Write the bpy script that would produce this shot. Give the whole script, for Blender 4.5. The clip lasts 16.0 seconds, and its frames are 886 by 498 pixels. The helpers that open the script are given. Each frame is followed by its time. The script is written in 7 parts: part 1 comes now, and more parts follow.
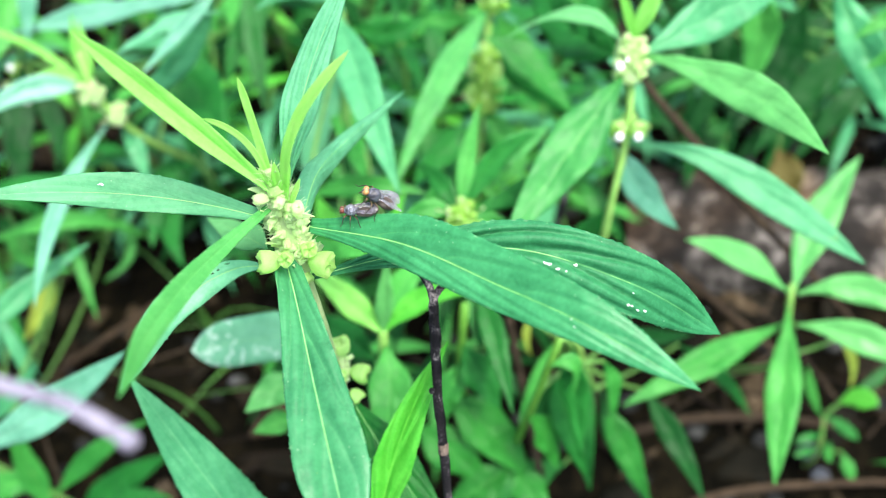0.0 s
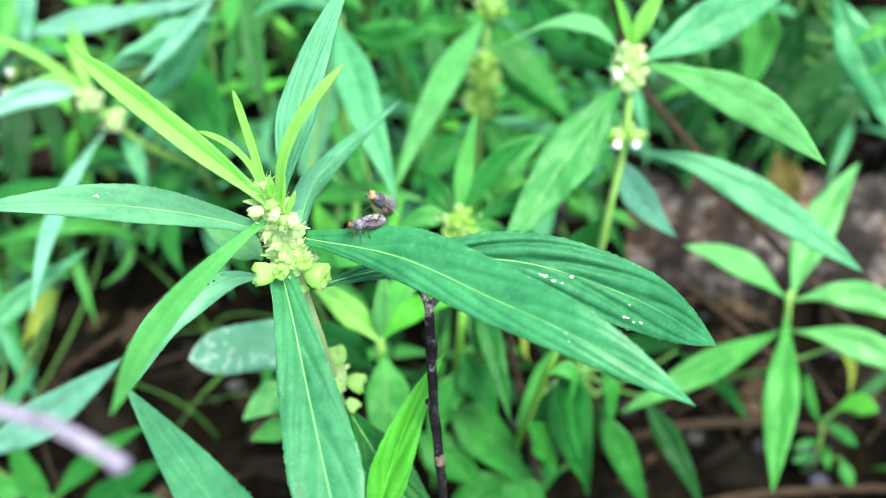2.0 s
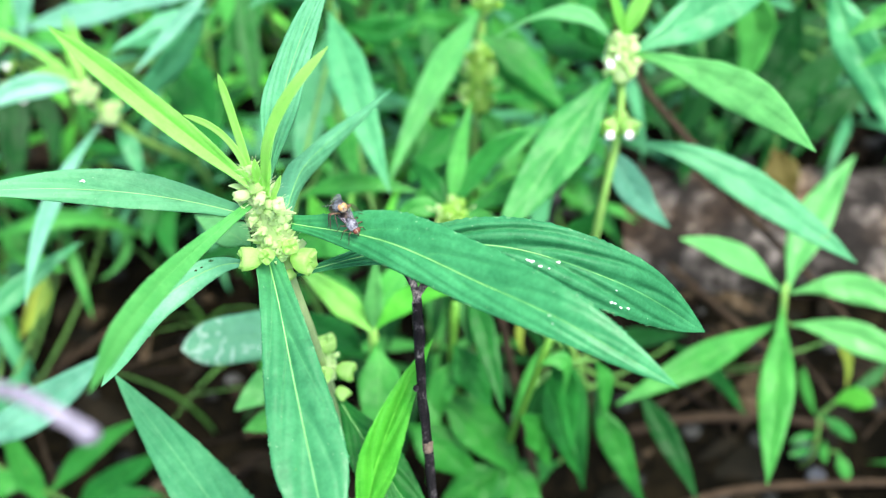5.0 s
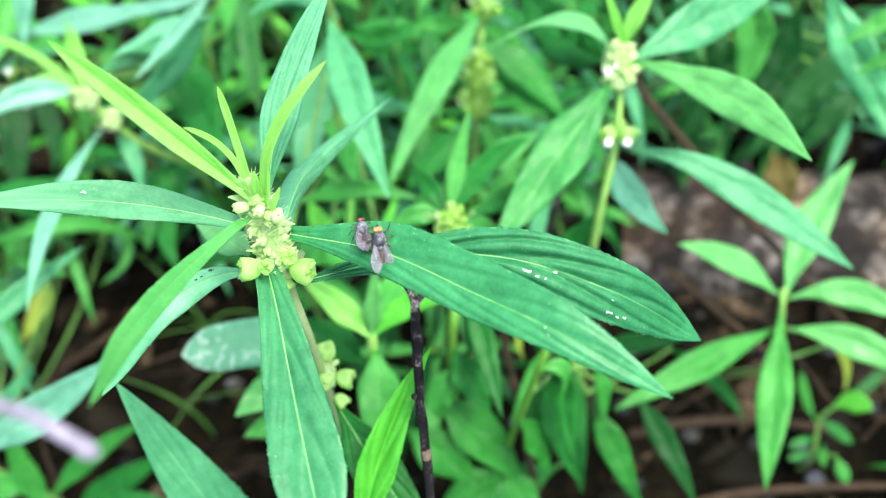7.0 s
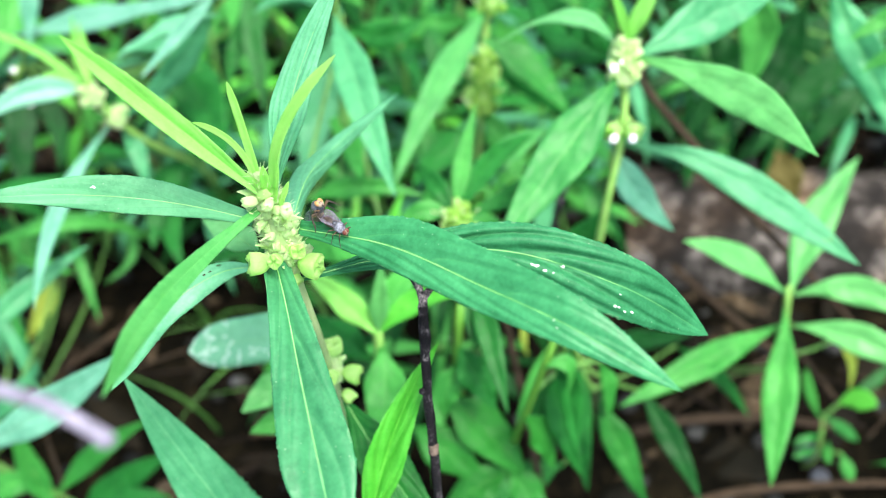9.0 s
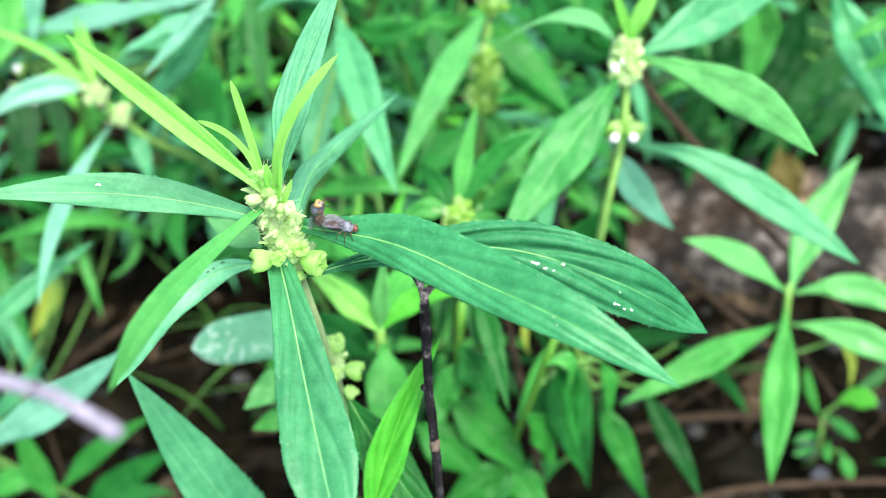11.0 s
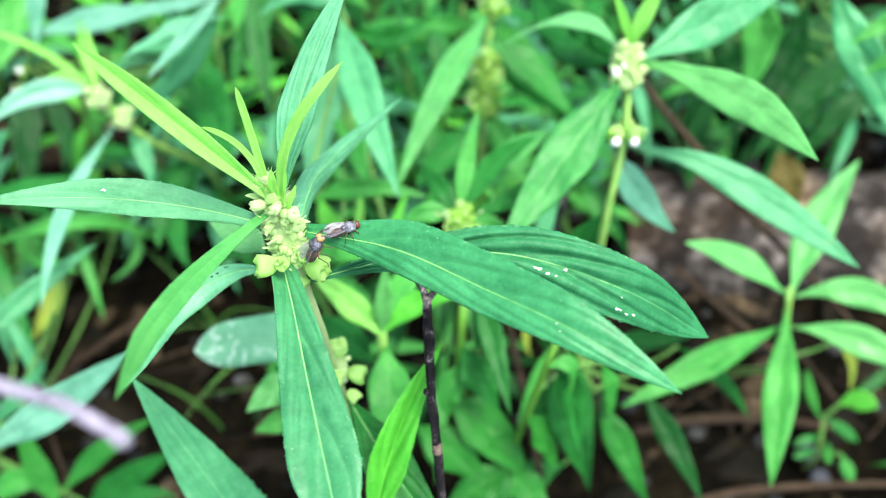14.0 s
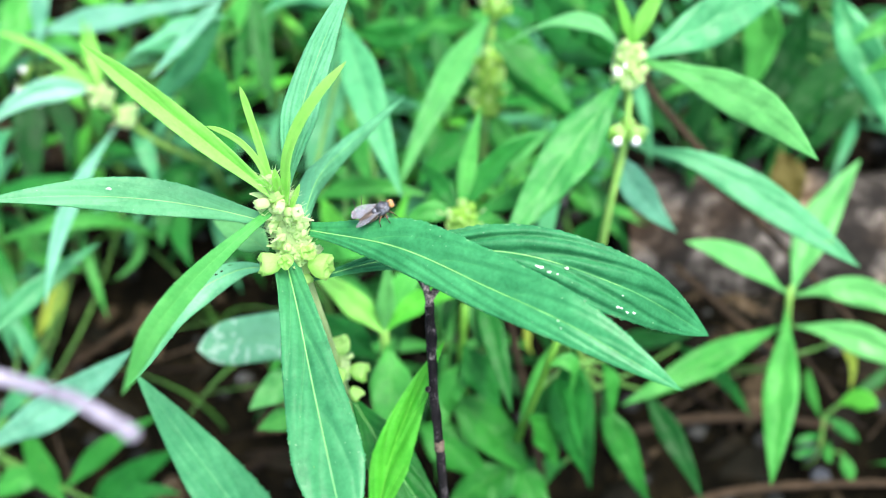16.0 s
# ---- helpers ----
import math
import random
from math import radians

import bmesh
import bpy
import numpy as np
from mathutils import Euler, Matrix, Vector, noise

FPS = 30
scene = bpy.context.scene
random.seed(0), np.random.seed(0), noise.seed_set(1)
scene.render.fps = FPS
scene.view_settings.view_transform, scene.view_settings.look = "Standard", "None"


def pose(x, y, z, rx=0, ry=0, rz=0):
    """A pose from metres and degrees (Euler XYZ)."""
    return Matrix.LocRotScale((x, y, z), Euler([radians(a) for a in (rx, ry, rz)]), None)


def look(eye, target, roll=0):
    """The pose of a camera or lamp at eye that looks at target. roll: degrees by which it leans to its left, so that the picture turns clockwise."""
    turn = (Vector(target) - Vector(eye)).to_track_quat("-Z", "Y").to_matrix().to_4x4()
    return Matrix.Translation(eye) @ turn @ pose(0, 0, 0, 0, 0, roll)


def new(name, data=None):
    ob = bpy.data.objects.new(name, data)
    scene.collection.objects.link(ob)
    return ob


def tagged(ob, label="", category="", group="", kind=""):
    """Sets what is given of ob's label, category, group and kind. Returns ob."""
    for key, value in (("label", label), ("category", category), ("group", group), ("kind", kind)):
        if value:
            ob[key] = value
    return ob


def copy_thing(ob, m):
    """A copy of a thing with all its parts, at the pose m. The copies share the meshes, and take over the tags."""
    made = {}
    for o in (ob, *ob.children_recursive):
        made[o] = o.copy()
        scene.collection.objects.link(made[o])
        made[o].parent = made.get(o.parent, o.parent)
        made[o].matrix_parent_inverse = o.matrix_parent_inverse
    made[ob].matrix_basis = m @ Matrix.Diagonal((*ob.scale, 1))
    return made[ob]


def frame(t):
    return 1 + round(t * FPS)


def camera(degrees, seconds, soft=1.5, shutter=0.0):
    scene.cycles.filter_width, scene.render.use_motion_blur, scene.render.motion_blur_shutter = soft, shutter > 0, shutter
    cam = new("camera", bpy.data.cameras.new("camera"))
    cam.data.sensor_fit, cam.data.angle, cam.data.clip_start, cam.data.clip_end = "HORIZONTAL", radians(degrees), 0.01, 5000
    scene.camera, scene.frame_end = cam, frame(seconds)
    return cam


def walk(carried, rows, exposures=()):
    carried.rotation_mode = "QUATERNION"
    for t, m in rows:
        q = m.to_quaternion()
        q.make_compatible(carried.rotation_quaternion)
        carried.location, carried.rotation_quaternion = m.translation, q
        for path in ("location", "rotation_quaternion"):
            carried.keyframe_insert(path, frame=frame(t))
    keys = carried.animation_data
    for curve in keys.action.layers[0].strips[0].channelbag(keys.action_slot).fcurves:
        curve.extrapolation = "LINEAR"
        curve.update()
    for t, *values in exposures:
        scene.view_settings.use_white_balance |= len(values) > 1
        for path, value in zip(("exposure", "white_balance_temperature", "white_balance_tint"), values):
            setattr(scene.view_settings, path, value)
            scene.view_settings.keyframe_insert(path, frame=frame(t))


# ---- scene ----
cam = camera(55.0, 16.0, soft=1.0)
cam.data.dof.use_dof = True
cam.data.dof.focus_distance = 0.121
cam.data.dof.aperture_fstop = 15.0
PATH = [
    (0.0, (0, 0, 0.335), (0, 0.06359, 0.23323), 0.000),
    (0.5, (-0.00023, 0.00058, 0.33536), (-0.00024, 0.06428, 0.23366), -0.039),
    (1.0, (0.00029, 0.001, 0.33545), (0.00024, 0.0645, 0.23363), -0.039),
    (1.5, (0.00053, 0.00155, 0.33611), (0.00049, 0.06526, 0.23442), 0.017),
    (2.0, (0.00065, 0.00132, 0.33573), (0.00062, 0.06507, 0.23407), 0.043),
    (2.5, (0.00081, 0.00067, 0.33555), (0.00067, 0.06445, 0.2339), -0.022),
    (3.0, (0.00089, 0.00003, 0.33463), (0.00068, 0.06371, 0.23292), -0.048),
    (3.5, (0.00126, -0.00047, 0.33467), (0.00095, 0.06321, 0.23296), -0.166),
    (4.0, (0.00207, -0.00069, 0.33444), (0.00178, 0.06296, 0.23271), -0.138),
    (6.5, (0.00325, 0.00039, 0.3357), (0.00277, 0.06408, 0.234), -0.368),
    (7.0, (0.0034, 0.00029, 0.33621), (0.00289, 0.06402, 0.23454), -0.340),
    (7.5, (0.0031, 0.00011, 0.33589), (0.00249, 0.06387, 0.23424), -0.440),
    (8.0, (0.00242, -0.00001, 0.33523), (0.00169, 0.06375, 0.23358), -0.542),
    (8.5, (0.00232, -0.00023, 0.33522), (0.00154, 0.06348, 0.23353), -0.585),
    (9.0, (0.00265, -0.00053, 0.33608), (0.00176, 0.06317, 0.23439), -0.694),
    (11.5, (0.00271, -0.00132, 0.33707), (0.00155, 0.06218, 0.23525), -0.713),
    (12.0, (0.00294, -0.00104, 0.3371), (0.00176, 0.06247, 0.2353), -0.686),
    (12.5, (0.00326, -0.00121, 0.33781), (0.00211, 0.06232, 0.23602), -0.704),
    (13.0, (0.00308, -0.00072, 0.33765), (0.00195, 0.06286, 0.23589), -0.711),
    (13.5, (0.00271, -0.001, 0.33819), (0.00151, 0.06254, 0.2364), -0.761),
    (14.0, (0.00228, -0.00098, 0.33803), (0.00113, 0.06256, 0.23624), -0.699),
    (14.5, (0.00231, -0.00079, 0.33834), (0.00106, 0.06282, 0.23659), -0.744),
    (15.0, (0.00251, -0.00091, 0.33821), (0.00124, 0.06273, 0.23649), -0.788),
    (15.5, (0.00206, -0.00133, 0.33872), (0.0008, 0.06229, 0.23698), -0.801),
    (16.0, (0.00214, -0.00169, 0.33884), (0.0008, 0.06179, 0.23701), -0.784),
]
walk(cam, [(t, look(eye, target, roll)) for t, eye, target, roll in PATH])

# ---- sky, sun, exposure ----
scene.view_settings.exposure = 1.83
world = bpy.data.worlds.new("overcast_sky")
scene.world = world
world.use_nodes = True
wn = world.node_tree
sky = wn.nodes.new("ShaderNodeTexSky")
sky.sky_type = "NISHITA"
sky.sun_disc = False
sky.sun_elevation = radians(74)
sky.sun_rotation = radians(116.6)
sky.air_density = 1.0
sky.dust_density = 3.0
wn.nodes["Background"].inputs["Strength"].default_value = 0.115
wn.links.new(sky.outputs["Color"], wn.nodes["Background"].inputs["Color"])
sun_data = bpy.data.lights.new("sun", "SUN")
sun_data.energy = 2.1
sun_data.angle = radians(22)
sun_data.color = (1.0, 0.96, 0.9)
sun = new("sun", sun_data)
sun.matrix_world = look((0.26, -0.13, 1.0), (0, 0, 0))


# ---- materials ----
def node(nt, kind, **values):
    n = nt.nodes.new(kind)
    for key, value in values.items():
        n.inputs[key.replace("_", " ")].default_value = value
    return n


def fresh(name):
    mat = bpy.data.materials.new(name)
    mat.use_nodes = True
    nt = mat.node_tree
    return mat, nt, nt.nodes["Principled BSDF"], nt.nodes["Material Output"]


def math_node(nt, op, a, b=None, c=None):
    n = nt.nodes.new("ShaderNodeMath")
    n.operation = op
    for i, v in enumerate((a, b, c)):
        if v is None:
            continue
        if isinstance(v, (int, float)):
            n.inputs[i].default_value = v
        else:
            nt.links.new(v, n.inputs[i])
    return n.outputs[0]


def ramp(nt, fac, stops):
    n = nt.nodes.new("ShaderNodeValToRGB")
    while len(n.color_ramp.elements) < len(stops):
        n.color_ramp.elements.new(0.5)
    for e, (pos, col) in zip(n.color_ramp.elements, stops):
        e.position, e.color = pos, (*col, 1)
    nt.links.new(fac, n.inputs[0])
    return n.outputs[0]


def mix(nt, fac, a, b, blend="MIX"):
    n = nt.nodes.new("ShaderNodeMix")
    n.data_type, n.blend_type = "RGBA", blend
    for socket, v in ((n.inputs[0], fac), (n.inputs[6], a), (n.inputs[7], b)):
        if isinstance(v, (int, float)):
            socket.default_value = v
        elif isinstance(v, tuple):
            socket.default_value = (*v, 1)
        else:
            nt.links.new(v, socket)
    return n.outputs[2]


def noise_tex(nt, scale, detail=3.0, rough=0.55, coord="Object"):
    tc = nt.nodes.new("ShaderNodeTexCoord")
    n = node(nt, "ShaderNodeTexNoise", Scale=scale, Detail=detail, Roughness=rough)
    nt.links.new(tc.outputs[coord], n.inputs["Vector"])
    return n.outputs["Fac"]


def leaf_material(name, dark, light, vein, rough=0.42, through_light=0.3, spots=0.0, rib_strength=0.26, gloss=0.35):
    """Leaf blade: light midrib and side veins along the blade's own map, crease shade and lit flanks painted beside the
    veins, mottled green, faint pale dots, light shining through.
    """
    mat, nt, bsdf, out = fresh(name)
    uv = nt.nodes.new("ShaderNodeUVMap")
    sep = nt.nodes.new("ShaderNodeSeparateXYZ")
    nt.links.new(uv.outputs[0], sep.inputs[0])
    along = sep.outputs[0]
    side = math_node(nt, "ABSOLUTE", math_node(nt, "MULTIPLY_ADD", sep.outputs[1], 2.0, -1.0))
    fine = noise_tex(nt, 900.0, 4.0, 0.6)
    broad = noise_tex(nt, 110.0, 2.0, 0.5)
    patch = noise_tex(nt, 420.0, 4.0, 0.6)
    info = nt.nodes.new("ShaderNodeObjectInfo")
    tone = math_node(nt, "ADD", math_node(nt, "MULTIPLY", broad, 0.42), math_node(nt, "MULTIPLY", patch, 0.48))
    tone = math_node(nt, "ADD", tone, math_node(nt, "MULTIPLY_ADD", info.outputs["Random"], 0.26, -0.08))
    cell = noise_tex(nt, 1700.0, 2.0, 0.5)
    tone = math_node(nt, "ADD", tone, math_node(nt, "MULTIPLY_ADD", cell, 0.3, -0.15))
    col = ramp(nt, tone, ((0.30, dark), (0.70, light)))
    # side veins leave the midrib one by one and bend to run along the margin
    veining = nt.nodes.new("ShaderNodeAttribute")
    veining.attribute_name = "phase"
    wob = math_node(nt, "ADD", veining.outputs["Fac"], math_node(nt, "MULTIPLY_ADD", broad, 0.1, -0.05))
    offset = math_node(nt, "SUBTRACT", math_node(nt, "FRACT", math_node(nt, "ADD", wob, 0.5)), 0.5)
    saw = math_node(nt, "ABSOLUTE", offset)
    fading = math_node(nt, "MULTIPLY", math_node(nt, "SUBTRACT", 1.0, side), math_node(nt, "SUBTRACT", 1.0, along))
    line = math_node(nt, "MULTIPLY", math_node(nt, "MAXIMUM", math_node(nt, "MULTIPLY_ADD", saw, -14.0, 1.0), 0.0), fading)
    # vein crease shade, then a lit pale flank beside it, painted into the colour
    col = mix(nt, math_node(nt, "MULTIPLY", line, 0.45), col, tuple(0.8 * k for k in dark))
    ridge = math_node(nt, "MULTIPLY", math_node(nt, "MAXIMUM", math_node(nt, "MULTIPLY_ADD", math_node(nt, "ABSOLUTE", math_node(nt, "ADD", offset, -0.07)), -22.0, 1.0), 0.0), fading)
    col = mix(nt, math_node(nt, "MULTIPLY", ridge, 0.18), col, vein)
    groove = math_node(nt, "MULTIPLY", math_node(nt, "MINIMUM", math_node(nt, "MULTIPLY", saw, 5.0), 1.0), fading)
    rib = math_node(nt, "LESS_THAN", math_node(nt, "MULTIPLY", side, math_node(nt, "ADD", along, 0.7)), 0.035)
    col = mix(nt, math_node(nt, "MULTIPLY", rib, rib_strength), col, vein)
    col = mix(nt, math_node(nt, "MULTIPLY", math_node(nt, "SUBTRACT", fine, 0.40), 0.30), col, light)
    # raised pale dots, thicker towards the margin
    tc = nt.nodes.new("ShaderNodeTexCoord")
    vor = node(nt, "ShaderNodeTexVoronoi", Scale=950.0)
    nt.links.new(tc.outputs["Object"], vor.inputs["Vector"])
    dot = math_node(nt, "LESS_THAN", vor.outputs["Distance"], math_node(nt, "MULTIPLY_ADD", side, 0.10, 0.045))
    keep = math_node(nt, "GREATER_THAN", fine, 0.52)
    col = mix(nt, math_node(nt, "MULTIPLY", math_node(nt, "MULTIPLY", dot, keep), 0.3), col, (0.45, 0.62, 0.4))
    rim = math_node(nt, "GREATER_THAN", math_node(nt, "ADD", side, math_node(nt, "MULTIPLY", fine, 0.07)), 0.99)
    col = mix(nt, math_node(nt, "MULTIPLY", math_node(nt, "MULTIPLY", rim, math_node(nt, "GREATER_THAN", fine, 0.58)), 0.2), col, (0.36, 0.60, 0.30))
    if spots:
        trail = math_node(nt, "LESS_THAN", math_node(nt, "ABSOLUTE", math_node(nt, "SUBTRACT", noise_tex(nt, 190.0, 2.0, 0.7), 0.5)), 0.032)
        where = math_node(nt, "GREATER_THAN", math_node(nt, "ADD", math_node(nt, "MULTIPLY", along, 0.5), broad), 1.0 - spots)
        col = mix(nt, math_node(nt, "MULTIPLY", math_node(nt, "MULTIPLY", trail, where), 0.45), col, (0.66, 0.80, 0.68))
    # a few yellowed patches
    sick = math_node(nt, "GREATER_THAN", noise_tex(nt, 75.0, 4.0, 0.65), 0.73)
    col = mix(nt, math_node(nt, "MULTIPLY", sick, 0.3), col, (0.3, 0.36, 0.08))
    nt.links.new(col, bsdf.inputs["Base Color"])
    bsdf.inputs["Roughness"].default_value = rough
    bsdf.inputs["Specular IOR Level"].default_value = gloss
    bump = node(nt, "ShaderNodeBump", Strength=1.0, Distance=0.00022)
    height = math_node(nt, "ADD", math_node(nt, "ADD", math_node(nt, "MULTIPLY", fine, 0.45), math_node(nt, "MULTIPLY", dot, 0.15)), math_node(nt, "MULTIPLY", groove, 0.45))
    nt.links.new(height, bump.inputs["Height"])
    nt.links.new(bump.outputs[0], bsdf.inputs["Normal"])
    trans = nt.nodes.new("ShaderNodeBsdfTranslucent")
    nt.links.new(mix(nt, 0.5, col, light), trans.inputs["Color"])
    both = nt.nodes.new("ShaderNodeMixShader")
    both.inputs[0].default_value = through_light
    nt.links.new(bsdf.outputs[0], both.inputs[1])
    nt.links.new(trans.outputs[0], both.inputs[2])
    nt.links.new(both.outputs[0], out.inputs["Surface"])
    return mat


def plain_material(name, stops, scale, rough=0.6, bump=0.4, depth=0.0002, spec=0.4, detail=5.0, glow_through=0.0, island=0.0):
    """Two scales of mottling with matching relief; island: how far the loose pieces of one mesh differ."""
    mat, nt, bsdf, out = fresh(name)
    n1 = noise_tex(nt, scale, detail, 0.62)
    n2 = noise_tex(nt, scale * 7.3, 4.0, 0.6)
    info = nt.nodes.new("ShaderNodeObjectInfo")
    fac = math_node(nt, "ADD", math_node(nt, "MULTIPLY", n1, 0.62), math_node(nt, "MULTIPLY", n2, 0.38))
    fac = math_node(nt, "ADD", fac, math_node(nt, "MULTIPLY_ADD", info.outputs["Random"], 0.14, -0.07))
    if island:
        geo = nt.nodes.new("ShaderNodeNewGeometry")
        fac = math_node(nt, "ADD", fac, math_node(nt, "MULTIPLY_ADD", geo.outputs["Random Per Island"], island, -island / 2))
    nt.links.new(ramp(nt, fac, stops), bsdf.inputs["Base Color"])
    bsdf.inputs["Roughness"].default_value = rough
    bsdf.inputs["Specular IOR Level"].default_value = spec
    b = node(nt, "ShaderNodeBump", Strength=bump, Distance=depth)
    nt.links.new(fac, b.inputs["Height"])
    nt.links.new(b.outputs[0], bsdf.inputs["Normal"])
    if glow_through:
        trans = nt.nodes.new("ShaderNodeBsdfTranslucent")
        nt.links.new(bsdf.inputs["Base Color"].links[0].from_socket, trans.inputs["Color"])
        both = nt.nodes.new("ShaderNodeMixShader")
        both.inputs[0].default_value = glow_through
        nt.links.new(bsdf.outputs[0], both.inputs[1])
        nt.links.new(trans.outputs[0], both.inputs[2])
        nt.links.new(both.outputs[0], out.inputs["Surface"])
    return mat


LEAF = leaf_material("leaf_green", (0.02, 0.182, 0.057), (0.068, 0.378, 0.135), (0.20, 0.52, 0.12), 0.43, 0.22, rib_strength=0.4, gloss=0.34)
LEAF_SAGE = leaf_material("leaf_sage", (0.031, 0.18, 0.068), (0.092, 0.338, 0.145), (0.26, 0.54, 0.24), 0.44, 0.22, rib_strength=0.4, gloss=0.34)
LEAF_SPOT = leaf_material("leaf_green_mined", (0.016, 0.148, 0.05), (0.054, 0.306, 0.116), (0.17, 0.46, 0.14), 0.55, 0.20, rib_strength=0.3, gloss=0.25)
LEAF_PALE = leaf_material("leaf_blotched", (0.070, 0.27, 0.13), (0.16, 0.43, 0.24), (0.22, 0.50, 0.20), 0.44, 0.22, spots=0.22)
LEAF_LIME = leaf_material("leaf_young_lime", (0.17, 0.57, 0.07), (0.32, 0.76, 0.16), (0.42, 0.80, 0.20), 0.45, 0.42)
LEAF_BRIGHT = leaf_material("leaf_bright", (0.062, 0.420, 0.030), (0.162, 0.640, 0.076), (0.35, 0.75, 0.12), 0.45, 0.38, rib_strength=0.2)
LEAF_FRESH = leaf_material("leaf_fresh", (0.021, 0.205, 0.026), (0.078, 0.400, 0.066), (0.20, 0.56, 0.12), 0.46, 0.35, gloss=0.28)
# low leaves: the shade of the leaves above is put into this green
LEAF_SHADE = leaf_material("leaf_painted_shade", (0.007, 0.104, 0.009), (0.028, 0.225, 0.027), (0.12, 0.42, 0.08), 0.46, 0.32, gloss=0.22)
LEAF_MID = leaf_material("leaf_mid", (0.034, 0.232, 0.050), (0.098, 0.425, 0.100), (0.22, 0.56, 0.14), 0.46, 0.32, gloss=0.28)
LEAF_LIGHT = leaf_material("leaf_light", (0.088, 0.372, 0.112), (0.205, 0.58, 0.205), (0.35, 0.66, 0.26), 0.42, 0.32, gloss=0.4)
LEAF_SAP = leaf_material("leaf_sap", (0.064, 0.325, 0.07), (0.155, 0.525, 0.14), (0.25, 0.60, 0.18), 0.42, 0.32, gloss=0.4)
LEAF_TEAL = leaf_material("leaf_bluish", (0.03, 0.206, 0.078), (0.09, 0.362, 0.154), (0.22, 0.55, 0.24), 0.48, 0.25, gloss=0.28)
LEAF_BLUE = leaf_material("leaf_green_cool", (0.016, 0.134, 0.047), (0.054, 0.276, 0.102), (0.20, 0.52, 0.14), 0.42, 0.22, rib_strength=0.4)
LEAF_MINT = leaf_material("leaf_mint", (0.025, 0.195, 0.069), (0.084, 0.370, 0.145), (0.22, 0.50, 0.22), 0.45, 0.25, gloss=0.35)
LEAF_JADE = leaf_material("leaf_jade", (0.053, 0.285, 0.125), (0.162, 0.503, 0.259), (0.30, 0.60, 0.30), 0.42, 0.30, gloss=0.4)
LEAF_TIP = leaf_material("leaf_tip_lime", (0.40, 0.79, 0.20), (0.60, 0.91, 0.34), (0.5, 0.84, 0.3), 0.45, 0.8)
# pale leaf green with the sky's reflection put into the colour
LEAF_SKYLIT = leaf_material("leaf_skylit", (0.071, 0.294, 0.167), (0.209, 0.510, 0.338), (0.28, 0.55, 0.34), 0.42, 0.25, gloss=0.45)
# dark leaf green, lowered further by shade put into the colour
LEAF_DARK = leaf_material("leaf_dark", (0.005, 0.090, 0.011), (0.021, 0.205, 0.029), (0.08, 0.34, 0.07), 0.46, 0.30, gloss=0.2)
# copy of the dark green, lowered to carry the shade between plants
LEAF_DEEP_SHADE = leaf_material("leaf_deep_shade", (0.002, 0.041, 0.006), (0.010, 0.096, 0.015), (0.05, 0.22, 0.05), 0.48, 0.28, gloss=0.15)
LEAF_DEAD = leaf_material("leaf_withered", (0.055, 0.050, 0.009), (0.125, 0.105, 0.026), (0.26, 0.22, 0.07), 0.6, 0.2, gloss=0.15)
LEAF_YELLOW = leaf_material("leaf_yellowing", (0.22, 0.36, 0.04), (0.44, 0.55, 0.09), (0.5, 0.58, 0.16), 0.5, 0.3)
RIB = plain_material("midrib_yellowgreen", ((0.3, (0.18, 0.50, 0.12)), (0.7, (0.32, 0.64, 0.22))), 300.0, 0.5, 0.3)
STEM = plain_material("stem_green", ((0.3, (0.16, 0.38, 0.06)), (0.7, (0.32, 0.55, 0.14))), 260.0, 0.5, 0.4)
BUD = plain_material("bud_palelime", ((0.28, (0.72, 0.89, 0.48)), (0.72, (0.85, 0.95, 0.66))), 420.0, 0.55, 0.25, 0.0001, glow_through=0.75)
BUD_DEEP = plain_material("calyx_lime", ((0.28, (0.52, 0.82, 0.26)), (0.72, (0.70, 0.91, 0.44))), 420.0, 0.55, 0.25, 0.0001, glow_through=0.75)
BUD_GREEN = plain_material("bud_green", ((0.28, (0.22, 0.50, 0.06)), (0.72, (0.42, 0.68, 0.14))), 420.0, 0.5, 0.4, 0.00015, glow_through=0.5)
STEM_PALE = plain_material("stem_pale", ((0.3, (0.42, 0.60, 0.24)), (0.7, (0.60, 0.74, 0.38))), 260.0, 0.5, 0.4, glow_through=0.3)
STEM_MID = plain_material("stem_mid", ((0.3, (0.07, 0.26, 0.025)), (0.7, (0.16, 0.40, 0.05))), 260.0, 0.5, 0.4, glow_through=0.2)
# dimmer copy of the stem green, with shade put into its colour
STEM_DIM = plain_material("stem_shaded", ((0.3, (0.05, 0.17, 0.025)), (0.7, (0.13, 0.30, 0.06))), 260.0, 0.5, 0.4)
HAIR = plain_material("bristle_pale", ((0.3, (0.62, 0.74, 0.40)), (0.7, (0.82, 0.88, 0.60))), 500.0, 0.5, 0.1, glow_through=0.4)
PETAL = plain_material("petal_white", ((0.3, (0.74, 0.76, 0.74)), (0.7, (0.86, 0.87, 0.86))), 500.0, 0.5, 0.2)
CHALK = plain_material("chalky_speck", ((0.3, (0.32, 0.50, 0.34)), (0.7, (0.58, 0.72, 0.58))), 900.0, 0.8, 0.3)
CHAR = plain_material("twig_charred", ((0.34, (0.0035, 0.0035, 0.004)), (0.50, (0.012, 0.011, 0.012)), (0.56, (0.080, 0.075, 0.076)), (0.66, (0.34, 0.30, 0.27))), 420.0, 0.7, 1.0, 0.0008, spec=0.15)
